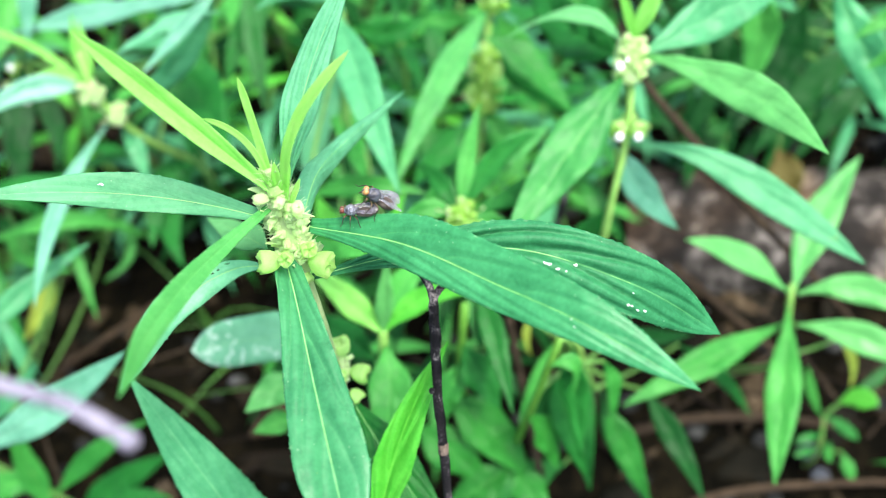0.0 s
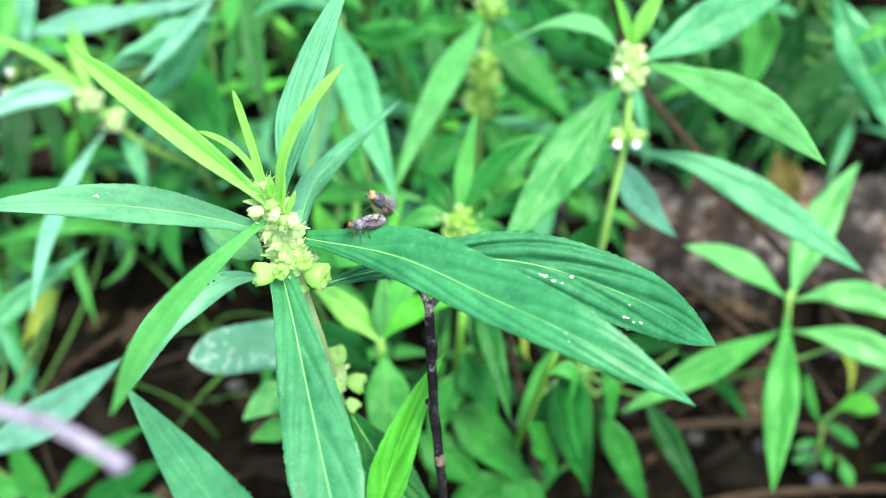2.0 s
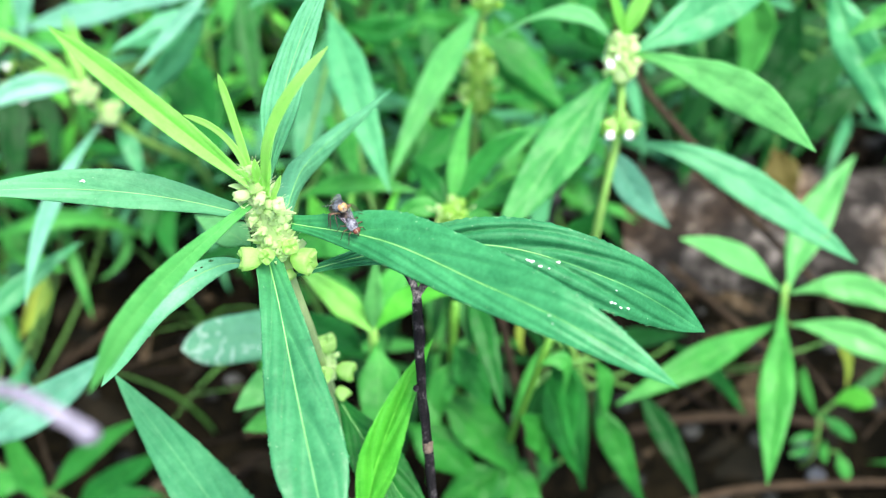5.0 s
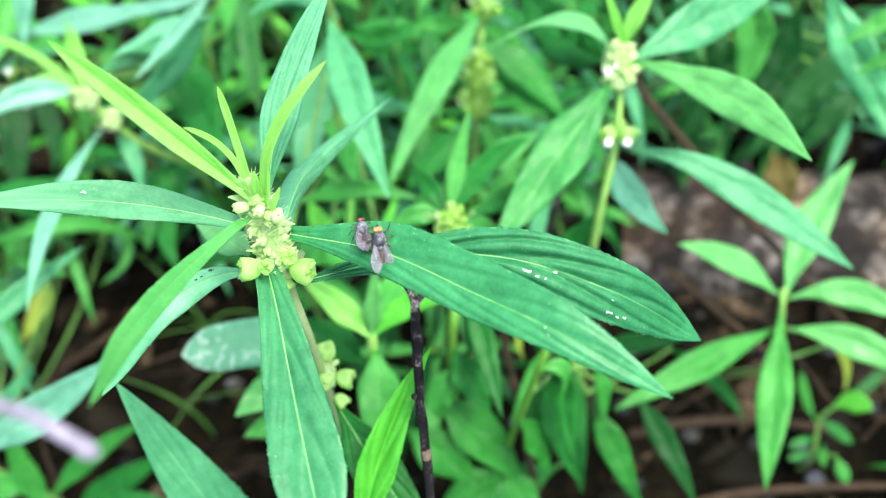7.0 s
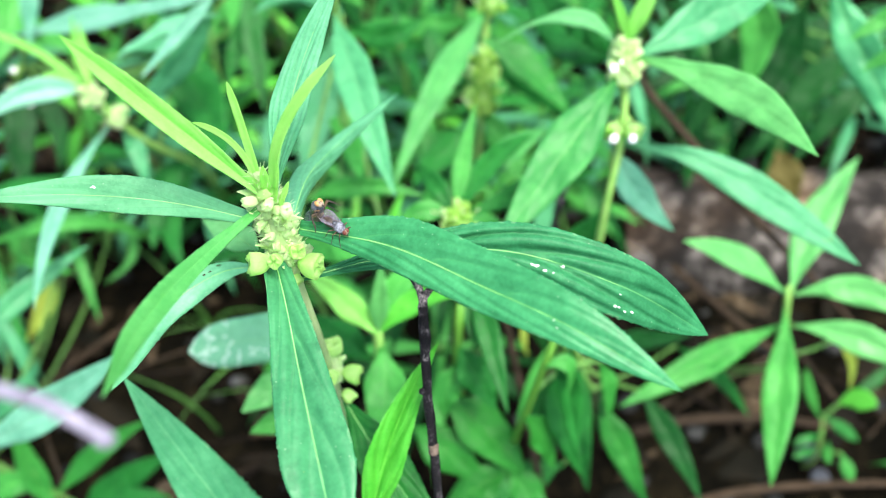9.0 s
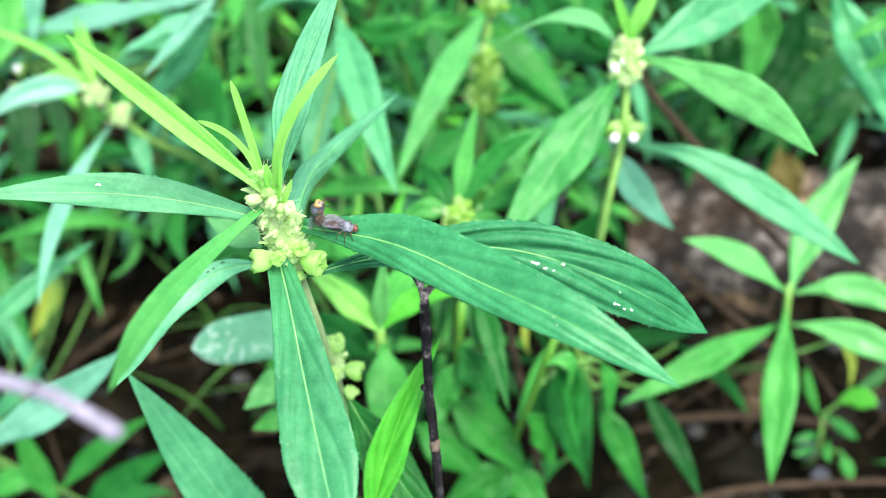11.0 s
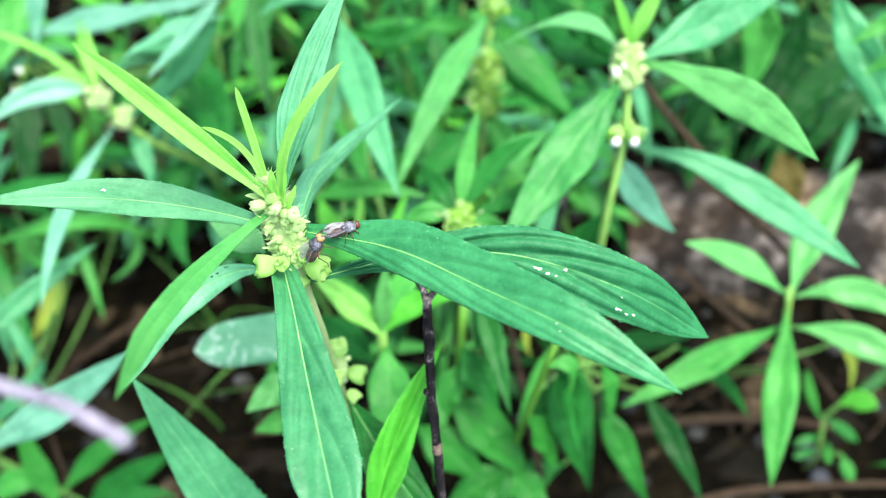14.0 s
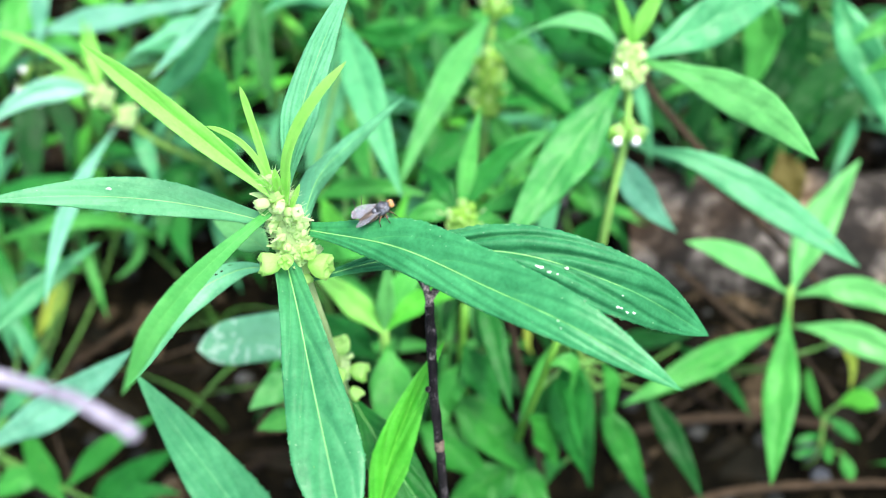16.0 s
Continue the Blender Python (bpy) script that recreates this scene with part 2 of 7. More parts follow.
LILAC = plain_material("twig_bleached", ((0.30, (0.09, 0.085, 0.11)), (0.52, (0.30, 0.28, 0.35)), (0.70, (0.48, 0.46, 0.53))), 190.0, 0.7, 0.5, 0.0003)
TAN = plain_material("twig_node_tan", ((0.3, (0.05, 0.04, 0.03)), (0.7, (0.26, 0.20, 0.15))), 900.0, 0.8, 0.6, 0.0002, spec=0.1)
BROWN = plain_material("twig_brown", ((0.25, (0.016, 0.011, 0.007)), (0.6, (0.060, 0.042, 0.025)), (0.85, (0.17, 0.125, 0.08))), 150.0, 0.8, 0.8, 0.0006, spec=0.1)
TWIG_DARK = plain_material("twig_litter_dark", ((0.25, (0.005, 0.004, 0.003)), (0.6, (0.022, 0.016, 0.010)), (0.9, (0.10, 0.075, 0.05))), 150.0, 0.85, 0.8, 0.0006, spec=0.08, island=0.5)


def bark_material():
    mat, nt, bsdf, out = fresh("log_bark")
    n1, n2, n3 = noise_tex(nt, 60.0, 8.0, 0.65), noise_tex(nt, 260.0, 5.0, 0.6), noise_tex(nt, 17.0, 3.0, 0.5)
    fac = math_node(nt, "ADD", math_node(nt, "MULTIPLY", n1, 0.65), math_node(nt, "MULTIPLY", n2, 0.35))
    brown = ramp(nt, fac, ((0.36, (0.010, 0.007, 0.005)), (0.47, (0.028, 0.018, 0.011)), (0.55, (0.078, 0.054, 0.032)), (0.65, (0.38, 0.29, 0.19))))
    grey = ramp(nt, fac, ((0.38, (0.010, 0.009, 0.008)), (0.50, (0.026, 0.023, 0.019)), (0.65, (0.22, 0.20, 0.175))))
    col = mix(nt, ramp(nt, n3, ((0.42, (0, 0, 0)), (0.58, (1, 1, 1)))), brown, grey)
    nt.links.new(col, bsdf.inputs["Base Color"])
    bsdf.inputs["Roughness"].default_value = 0.9
    bsdf.inputs["Specular IOR Level"].default_value = 0.1
    b = node(nt, "ShaderNodeBump", Strength=1.0, Distance=0.002)
    nt.links.new(fac, b.inputs["Height"])
    nt.links.new(b.outputs[0], bsdf.inputs["Normal"])
    return mat


BARK = bark_material()
# soil colours lowered to near black to hold the shade under the weeds
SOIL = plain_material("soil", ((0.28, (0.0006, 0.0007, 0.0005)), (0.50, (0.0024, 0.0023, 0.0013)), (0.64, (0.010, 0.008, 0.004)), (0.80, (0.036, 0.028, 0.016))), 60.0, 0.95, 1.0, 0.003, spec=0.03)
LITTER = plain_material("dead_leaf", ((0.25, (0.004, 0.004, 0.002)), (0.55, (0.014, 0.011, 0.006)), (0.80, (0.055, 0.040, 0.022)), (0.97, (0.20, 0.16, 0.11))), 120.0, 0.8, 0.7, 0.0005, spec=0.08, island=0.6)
STONE = plain_material("pebble", ((0.25, (0.008, 0.009, 0.008)), (0.6, (0.040, 0.042, 0.038)), (0.9, (0.22, 0.23, 0.23))), 140.0, 0.8, 0.6, 0.0005, spec=0.08, island=0.5)
PALE_STONE = plain_material("stone_pale", ((0.3, (0.03, 0.036, 0.042)), (0.7, (0.09, 0.10, 0.115))), 200.0, 0.7, 0.6, 0.0004)
GRASS = plain_material("grass_blade", ((0.25, (0.028, 0.11, 0.016)), (0.7, (0.09, 0.25, 0.038))), 90.0, 0.5, 0.3)
FLY_GREY = plain_material("fly_thorax_grey", ((0.39, (0.018, 0.018, 0.022)), (0.48, (0.095, 0.100, 0.120)), (0.64, (0.36, 0.38, 0.44))), 620.0, 0.45, 0.5, 0.0001)
FLY_BROWN = plain_material("fly_abdomen_brown", ((0.34, (0.022, 0.016, 0.013)), (0.50, (0.11, 0.078, 0.060)), (0.68, (0.36, 0.28, 0.22))), 700.0, 0.45, 0.5, 0.0001)
FLY_LEG = plain_material("fly_leg_dark", ((0.3, (0.010, 0.007, 0.006)), (0.7, (0.06, 0.04, 0.025))), 800.0, 0.45, 0.3, 0.0001)
FLY_THIGH = plain_material("fly_thigh_tan", ((0.3, (0.035, 0.020, 0.011)), (0.7, (0.16, 0.095, 0.05))), 800.0, 0.45, 0.3, 0.0001)
EYE_RED = plain_material("fly_eye_red", ((0.3, (0.055, 0.013, 0.010)), (0.7, (0.17, 0.050, 0.034))), 1500.0, 0.3, 0.2, 0.00005)
EYE_ORANGE = plain_material("fly_eye_orange", ((0.3, (0.26, 0.105, 0.030)), (0.7, (0.56, 0.34, 0.13))), 1500.0, 0.3, 0.2, 0.00005)
FACE = plain_material("fly_face_pale", ((0.3, (0.10, 0.07, 0.05)), (0.7, (0.34, 0.27, 0.20))), 1500.0, 0.5, 0.2, 0.00005)


def wing_material(name, colour, body):
    """Thin membrane with darker veins along it; body: how much of the light it holds back."""
    mat, nt, bsdf, out = fresh(name)
    uv = nt.nodes.new("ShaderNodeUVMap")
    wave = node(nt, "ShaderNodeTexWave", Scale=2.2, Distortion=1.4)
    wave.bands_direction = "Y"
    nt.links.new(uv.outputs[0], wave.inputs["Vector"])
    vein = math_node(nt, "GREATER_THAN", wave.outputs["Fac"], 0.93)
    nt.links.new(mix(nt, vein, colour, tuple(0.3 * k for k in colour)), bsdf.inputs["Base Color"])
    bsdf.inputs["Roughness"].default_value = 0.28
    clear = nt.nodes.new("ShaderNodeBsdfTransparent")
    both = nt.nodes.new("ShaderNodeMixShader")
    nt.links.new(math_node(nt, "MULTIPLY_ADD", vein, 0.30, body), both.inputs[0])
    nt.links.new(clear.outputs[0], both.inputs[1])
    nt.links.new(bsdf.outputs[0], both.inputs[2])
    nt.links.new(both.outputs[0], out.inputs["Surface"])
    return mat


WING_LILAC = wing_material("fly_wing_lilac", (0.22, 0.20, 0.24), 0.46)
WING_PALE = wing_material("fly_wing_pale", (0.36, 0.36, 0.40), 0.34)


# ---- building helpers ----
def thing(name, at, label, category, group="", kind=""):
    ob = new(name)
    ob.empty_display_size = 0.005
    ob.location = at
    return tagged(ob, label, category, group, kind)


def origin_of(ob):
    """Where the top of a thing's tree stands."""
    while ob.parent:
        ob = ob.parent
    return np.array(ob.location)


def mesh_part(name, verts, faces, material, parent=None, label="", uvs=None, smooth=True):
    """One mesh object; the vertices are given in the world and stored round the thing's own foot."""
    verts = np.asarray(verts, float)
    if parent is not None:
        verts = verts - origin_of(parent)
    me = bpy.data.meshes.new(name)
    me.from_pydata(verts.tolist(), [], faces)
    if uvs is not None:
        layer = me.uv_layers.new(name="UVMap")
        idx = np.zeros(len(me.loops), int)
        me.loops.foreach_get("vertex_index", idx)
        uvs = np.asarray(uvs, np.float32)
        layer.data.foreach_set("uv", np.ascontiguousarray(uvs[idx, :2]).ravel())
        me.attributes.new("phase", "FLOAT", "POINT").data.foreach_set("value", np.ascontiguousarray(uvs[:, 2]))
    me.polygons.foreach_set("use_smooth", [smooth] * len(me.polygons))
    me.materials.append(material)
    me.update()
    ob = new(name, me)
    ob.parent = parent
    return tagged(ob, label)


def shared_part(name, me, matrix, parent, label=""):
    ob = new(name, me)
    ob.parent = parent
    ob.matrix_basis = Matrix.Translation(-Vector(origin_of(parent))) @ matrix
    return tagged(ob, label)


def curve_points(pts, n):
    """n + 1 places along a smooth curve through a few points."""
    p = np.array(pts, float)
    if len(p) == 2:
        return p[0] + np.linspace(0, 1, n + 1)[:, None] * (p[1] - p[0])
    s = np.r_[0, np.cumsum(np.linalg.norm(np.diff(p, axis=0), axis=1))]
    s /= s[-1]
    if len(p) == 3:
        a = np.stack([np.ones(3), s, s**2], 1)
        co = np.linalg.solve(a, p)
        u = np.linspace(0, 1, n + 1)
        return np.stack([np.ones(n + 1), u, u**2], 1) @ co
    tan = np.gradient(p, s, axis=0)
    out = []
    for u in np.linspace(0, 1, n + 1):
        i = min(int(np.searchsorted(s, u, "right")) - 1, len(p) - 2)
        h = s[i + 1] - s[i]
        x = (u - s[i]) / h
        out.append((2 * x**3 - 3 * x**2 + 1) * p[i] + (x**3 - 2 * x**2 + x) * h * tan[i] + (3 * x**2 - 2 * x**3) * p[i + 1] + (x**3 - x**2) * h * tan[i + 1])
    return np.array(out)


def frames_along(c):
    """Tangents and carried-along normals of a curve, starting from the upward side."""
    t = np.gradient(c, axis=0)
    t /= np.linalg.norm(t, axis=1)[:, None] + 1e-12
    up = np.array((0.0, 0.0, 1.0))
    if abs(t[0] @ up) > 0.97:
        up = np.array((0.0, -1.0, 0.0))
    n = up - (up @ t[0]) * t[0]
    out = []
    for d in t:
        n = n - (n @ d) * d
        n /= np.linalg.norm(n)
        out.append(n.copy())
    return t, np.array(out)


def blade(pts, width, roll=0.0, twist=0.0, fold=12.0, ripple=0.05, quilt=0.05, seed=0, nu=26, nv=8, peak=0.38, sharp=1.5, thick=0.00022, stalk=0.10, curl=0.06, skew=0.0, lump=0.02, veins=4.6, slant=0.45, holes=()):
    """Leaf blade: a lance-shaped sheet with thickness, a channel along the midrib, puckers between the side veins and a wavy rough margin."""
    rng = np.random.RandomState(seed)
    c = curve_points(pts, nu)
    t, n = frames_along(c)
    u = np.linspace(0, 1, nu + 1)
    a = np.radians(roll + twist * u)
    b = np.cross(t, n)
    nn = n * np.cos(a)[:, None] + b * np.sin(a)[:, None]
    side = np.cross(nn, t)
    rise = np.clip(u / peak, 0, 1)
    shape = np.where(u < peak, stalk + (1 - stalk) * (rise * rise * (3 - 2 * rise)) ** 0.85, 1 - np.clip((u - peak) / (1 - peak), 0, 1) ** sharp)
    h = width / 2 * np.maximum(shape, 0.012)
    v = np.linspace(-1, 1, nv + 1)
    wave = [rng.uniform(4, 9), rng.uniform(0, 6.3), rng.uniform(4, 9), rng.uniform(0, 6.3)]
    rough = 1 + (0.028 if nu > 60 else 0.012) * np.abs(rng.randn(nu + 1, 2)) * (np.arange(nu + 1) % 2)[:, None]
    top, uv = [], []
    f = np.radians(fold)
    for i in range(nu + 1):
        for x in v:
            s = abs(x)
            q = (u[i] - slant * s**1.6) * veins + 0.2 * math.tanh(7 * x)
            near_vein = abs(q - math.floor(q + 0.5))
            pucker = quilt * width * (0.5 - (1 - min(1, near_vein / 0.42)) ** 2.2) * min(1, 5 * s) * (1 - s**3) * min(1, shape[i] * 1.5) * min(1, 2.2 * (1 - u[i]))
            k = 0 if x < 0 else 1
            lift = ripple * width * math.sin(wave[2 * k] * u[i] * 2 + wave[2 * k + 1]) * s**2 * min(1, 2 * (1 - u[i]) + 0.1)
            edge = rough[i, k] if s > 0.99 else 1
            top.append(c[i] + side[i] * h[i] * x * math.cos(f) * edge * (1 + (skew if x > 0 else -skew)) + nn[i] * (h[i] * s * math.sin(f) + pucker + lift + lump * width * (noise.noise(c[i] * 170 + side[i] * h[i] * x * 170) + 0.5 * noise.noise(c[i] * 420 + side[i] * h[i] * x * 420)) - curl * h[i] * s**4 * 2))
            uv.append((u[i], x / 2 + 0.5, q))
    top = np.array(top)
    m = nv + 1
    low = top - np.repeat(nn, m, 0) * thick
    verts = np.r_[top, low]
    k = len(top)
    faces = []
    for i in range(nu):
        for j in range(nv):
            q = i * m + j
            if any(math.hypot((u[i] + 0.5 / nu - a1) * 12, v[j] + 1 / nv - b1) < r1 for a1, b1, r1 in holes):
                continue
            faces.append((q, q + 1, q + m + 1, q + m))
            faces.append((k + q, k + q + m, k + q + m + 1, k + q + 1))
        for q in (i * m, i * m + nv):
            w = (q, q + m, k + q + m, k + q)
            faces.append(w if q == i * m else w[::-1])
    for j in range(nv):
        faces.append((j, k + j, k + j + 1, j + 1))
        q = nu * m + j
        faces.append((q, q + 1, k + q + 1, k + q))
    return verts, faces, uv + uv, c, nn


def tube(pts, r0, r1, n=20, sides=8, lumps=0.0, seed=0, cap=True):
    """Tapered round rod along a smooth curve, with knots and dents."""
    rng = np.random.RandomState(seed)
    c = curve_points(pts, n)
    t, nn = frames_along(c)
    b = np.cross(t, nn)
    verts, faces = [], []
    for i in range(n + 1):
        r = r0 + (r1 - r0) * i / n
        for j in range(sides):
            a = 2 * math.pi * j / sides
            k = r * (1 + lumps * rng.randn())
            verts.append(c[i] + nn[i] * k * math.cos(a) + b[i] * k * math.sin(a))
    for i in range(n):
        for j in range(sides):
            q, w = i * sides + j, i * sides + (j + 1) % sides
            faces.append((q, w, w + sides, q + sides))
    if cap:
        verts += [c[0], c[-1] + t[-1] * r1 * 0.4]
        k = len(verts)
        for j in range(sides):
            w = (j + 1) % sides
            faces.append((w, j, k - 2))
            faces.append((n * sides + j, n * sides + w, k - 1))
    return np.array(verts), faces


def merge(*pieces):
    verts, faces = [], []
    for v, f in pieces:
        k = len(verts)
        verts.extend(np.asarray(v).tolist())
        faces.extend(tuple(i + k for i in face) for face in f)
    return verts, faces


def revolve(profile, sides=10, teeth=0, tooth=0.0, lobes=0.0):
    """A turned shape from (radius, height) steps; the last ring may rise into teeth."""
    verts, faces = [], []
    for i, (r, z) in enumerate(profile):
        for j in range(sides):
            a = 2 * math.pi * j / sides
            up = tooth * (0.5 + 0.5 * math.cos(teeth * a)) if teeth and i >= len(profile) - 2 else 0
            k = 1 + lobes * math.cos(4 * a)
            verts.append((r * k * math.cos(a), r * k * math.sin(a), z + up))
    for i in range(len(profile) - 1):
        for j in range(sides):
            w = (j + 1) % sides
            faces.append((i * sides + j, i * sides + w, (i + 1) * sides + w, (i + 1) * sides + j))
    faces.append(tuple(range(sides))[::-1])
    if not teeth:
        faces.append(tuple((len(profile) - 1) * sides + j for j in range(sides)))
    return np.array(verts), faces


def data_of(name, verts, faces, material, uvs=None):
    me = bpy.data.meshes.new(name)
    me.from_pydata(np.asarray(verts).tolist(), [], faces)
    me.polygons.foreach_set("use_smooth", [True] * len(me.polygons))
    me.materials.append(material)
    return me


def ball(c, r, n=12, m=8):
    """Ellipsoid with half axes r round c."""
    verts, faces = [], []
    for i in range(m + 1):
        p = math.pi * i / m
        for j in range(n):
            a = 2 * math.pi * j / n
            verts.append((c[0] + r[0] * math.sin(p) * math.cos(a), c[1] + r[1] * math.sin(p) * math.sin(a), c[2] + r[2] * math.cos(p)))
    for i in range(m):
        for j in range(n):
            w = (j + 1) % n
            faces.append((i * n + j, (i + 1) * n + j, (i + 1) * n + w, i * n + w))
    return np.array(verts), faces


# ---- plant parts ----
BUD_MESH = data_of("bud", *revolve(((0.00035, 0), (0.00065, 0.0004), (0.00085, 0.0010), (0.00080, 0.0016), (0.00055, 0.0021), (0.00018, 0.0018)), 16, 4, 0.00035, 0.10), BUD)
ROUND_MESH = data_of("bud_round", *revolve(((0.00035, 0), (0.00070, 0.0003), (0.0009, 0.0008), (0.0008, 0.0013), (0.0005, 0.0016), (0.0002, 0.0017)), 16, 0, 0, 0.12), BUD)
GREEN_BUD = data_of("bud_green", *revolve(((0.00035, 0), (0.00070, 0.0003), (0.0009, 0.0008), (0.0008, 0.0013), (0.0005, 0.0016), (0.0002, 0.0017))), BUD_GREEN)
BRACT_MESH = data_of("bract", *blade(((0, 0, 0), (0.0002, 0, 0.0013), (0.0009, 0, 0.0026)), 0.0011, 0, 0, 25, 0, 0, 3, 8, 4, 0.3, 1.4, 0.0002, 0.5)[:2], BUD)
CUP_MESH = data_of("calyx", *revolve(((0.0005, 0), (0.0011, 0.0006), (0.00140, 0.0013), (0.00148, 0.0020), (0.00152, 0.0026), (0.00138, 0.0025), (0.0012, 0.0019), (0.0004, 0.0016)), 24, 4, 0.0011, 0.10), BUD_DEEP)
SMALL_CUP = data_of("calyx_small", *revolve(((0.0004, 0), (0.0008, 0.0005), (0.00105, 0.0012), (0.0011, 0.0017), (0.0009, 0.0015), (0.0006, 0.0010)), 16, 4, 0.0007), BUD)
GREEN_CUP = data_of("calyx_green", *revolve(((0.0004, 0), (0.0008, 0.0005), (0.00105, 0.0012), (0.0011, 0.0017), (0.0009, 0.0015), (0.0006, 0.0010)), 16, 4, 0.0007), BUD_DEEP)
FLOWER_MESH = data_of("floret", *merge(ball((0, 0, 0.0003), (0.0010, 0.0010, 0.0006), 12, 8), *[ball((0.0006 * math.cos(a), 0.0006 * math.sin(a), 0.0005), (0.0005, 0.0005, 0.0003), 8, 5) for a in (0.4, 1.97, 3.54, 5.11)]), PETAL)


def toward(at, way, size=1.0, spin=0.0, long=1.0):
    """A pose whose z axis points along way."""
    q = Vector(way).to_track_quat("Z", "Y")
    return Matrix.Translation(Vector(at)) @ q.to_matrix().to_4x4() @ Matrix.Rotation(spin, 4, "Z") @ Matrix.Diagonal((size, size, size * long, 1))


def leaf(plant, pts, width, material, label="", rib=True, seed=0, nu=26, nv=8, marks=(), **more):
    verts, faces, uvs, c, nn = blade(pts, width, seed=seed, nu=nu, nv=nv, **more)
    ob = mesh_part("leaf", verts, faces, material, plant, label, uvs)
    for k, (u, v, r) in enumerate(marks):
        i, j = round(u * nu), round((v + 1) / 2 * nv)
        at = verts[i * (nv + 1) + j] + nn[i] * 0.00004
        t = c[min(i + 1, nu)] - c[max(i - 1, 0)]
        t = t / np.linalg.norm(t)
        b = np.cross(nn[i], t)
        rng = random.Random(k + seed)
        ring = [at + (t * math.cos(a) * 1.5 + b * math.sin(a)) * r * rng.uniform(0.35, 0.9) for a in np.linspace(0, 5.8, 12)]
        v2 = ring + [p + nn[i] * 0.00009 + (at - p) * 0.2 for p in ring] + [at + nn[i] * 0.00014]
        f2 = [(q, (q + 1) % 12, 12 + (q + 1) % 12, 12 + q) for q in range(12)] + [(12 + q, 12 + (q + 1) % 12, 24) for q in range(12)]
        mesh_part("speck", v2, f2, CHALK, ob, "chalky white speck")
    if rib:
        n = int(len(c) * 0.70)
        lift = np.minimum(0.00005, width * 0.01)
        v, f = tube(c[: n + 1] + nn[: n + 1] * lift, width * 0.0035 + 0.00005, 0.00002, n, 6, 0.05, seed, False)
        mesh_part("midrib", v, f, RIB, ob, "pale yellow-green midrib")
    return ob


def stalk(plant, pts, r0, r1, seed=0, material=None, n=16, name="stem"):
    v, f = tube(pts, r0, r1, n, 8, 0.05, seed)
    return mesh_part(name, v, f, material or STEM, plant)


def bud_cluster(plant, a, b, r0, r1, count, cups, seed, size=1.0, bristles=40, low=0.75, high=1.15, green=False, core_width=0.81):
    """Crowded pale buds and calyces round a stem from a to b, with stiff bristles between them."""
    rng = random.Random(seed)
    a, b = Vector(a), Vector(b)
    axis = (b - a).normalized()
    e1 = axis.orthogonal().normalized()
    e2 = axis.cross(e1)
    for i in range(count):
        u = (i + rng.random()) / count
        ang = i * 2.399 + rng.uniform(-0.3, 0.3)
        out = e1 * math.cos(ang) + e2 * math.sin(ang)
        r = r0 + (r1 - r0) * u
        at = a + (b - a) * u + out * r * rng.uniform(0.55, 0.85)
        way = (out * 1.0 - axis * rng.uniform(0.2, 0.8)).normalized()
        k = size * rng.uniform(low, high)
        if rng.random() < cups:
            shared_part("calyx", GREEN_CUP if green else SMALL_CUP, toward(at, way, k * 1.1, rng.uniform(0, 6)), plant)
        else:
            shared_part("bud", GREEN_BUD if green else BUD_MESH if rng.random() < 0.5 else ROUND_MESH, toward(at, way, k, rng.uniform(0, 6), rng.uniform(0.8, 1.25)), plant)
        if i % 3 != 1:
            tip = (out * 1.0 - axis * rng.uniform(0.3, 1.3)).normalized()
            shared_part("bract", BRACT_MESH, toward(at + out * r * 0.2, tip, k * rng.uniform(0.8, 1.3), rng.uniform(0, 6)), plant)
    core = [a - axis * r0 * 0.3, (a + b) / 2, b + axis * r1 * 0.2]
    mesh_part("receptacle", *tube(core, r0 * core_width, r1 * core_width, 16, 14, 0.06, seed), BUD_GREEN if green else BUD, plant)
    spikes = []
    for i in range(bristles):
        u = rng.random()
        ang = rng.uniform(0, 6.283)
        out = e1 * math.cos(ang) + e2 * math.sin(ang)
        at = a + (b - a) * u + out * (r0 + (r1 - r0) * u) * 0.8
        end = at + (out * rng.uniform(0.5, 1) - axis * rng.uniform(0.2, 1.2)).normalized() * size * rng.uniform(0.0012, 0.0028)
        spikes.append(tube((at, (at + end) / 2 + Vector((0, 0, 0.0001)), end), 0.00006, 0.000015, 3, 4))
    if spikes:
        tagged(mesh_part("bristles", *merge(*spikes), HAIR, plant, "fine pale stipule bristles"), kind="stuff")


# ---- ground ----
def ground_height(x, y):
    d = math.hypot(x - 0.05, y - 0.2)
    fade = math.exp(-(d / 0.9) ** 2)
    return (0.010 * noise.noise((x * 9, y * 9, 0.3)) + 0.004 * noise.noise((x * 40, y * 40, 1.3)) + 0.0016 * noise.noise((x * 130, y * 130, 2.1))) * fade


def build_ground():
    half = np.r_[np.linspace(0, 0.5, 100), np.geomspace(0.52, 400, 26)]
    line = np.r_[-half[:0:-1], half]
    m = len(line)
    verts = [(x + 0.05, y + 0.2, ground_height(x + 0.05, y + 0.2)) for y in line for x in line]
    faces = [(i * m + j, i * m + j + 1, i * m + m + j + 1, i * m + m + j) for i in range(m - 1) for j in range(m - 1)]
    tagged(mesh_part("ground", verts, faces, SOIL), "damp soil with crumbs and leaf litter, plant shade painted into its near-black colour", "ground", kind="structure")


build_ground()

# the plant in focus

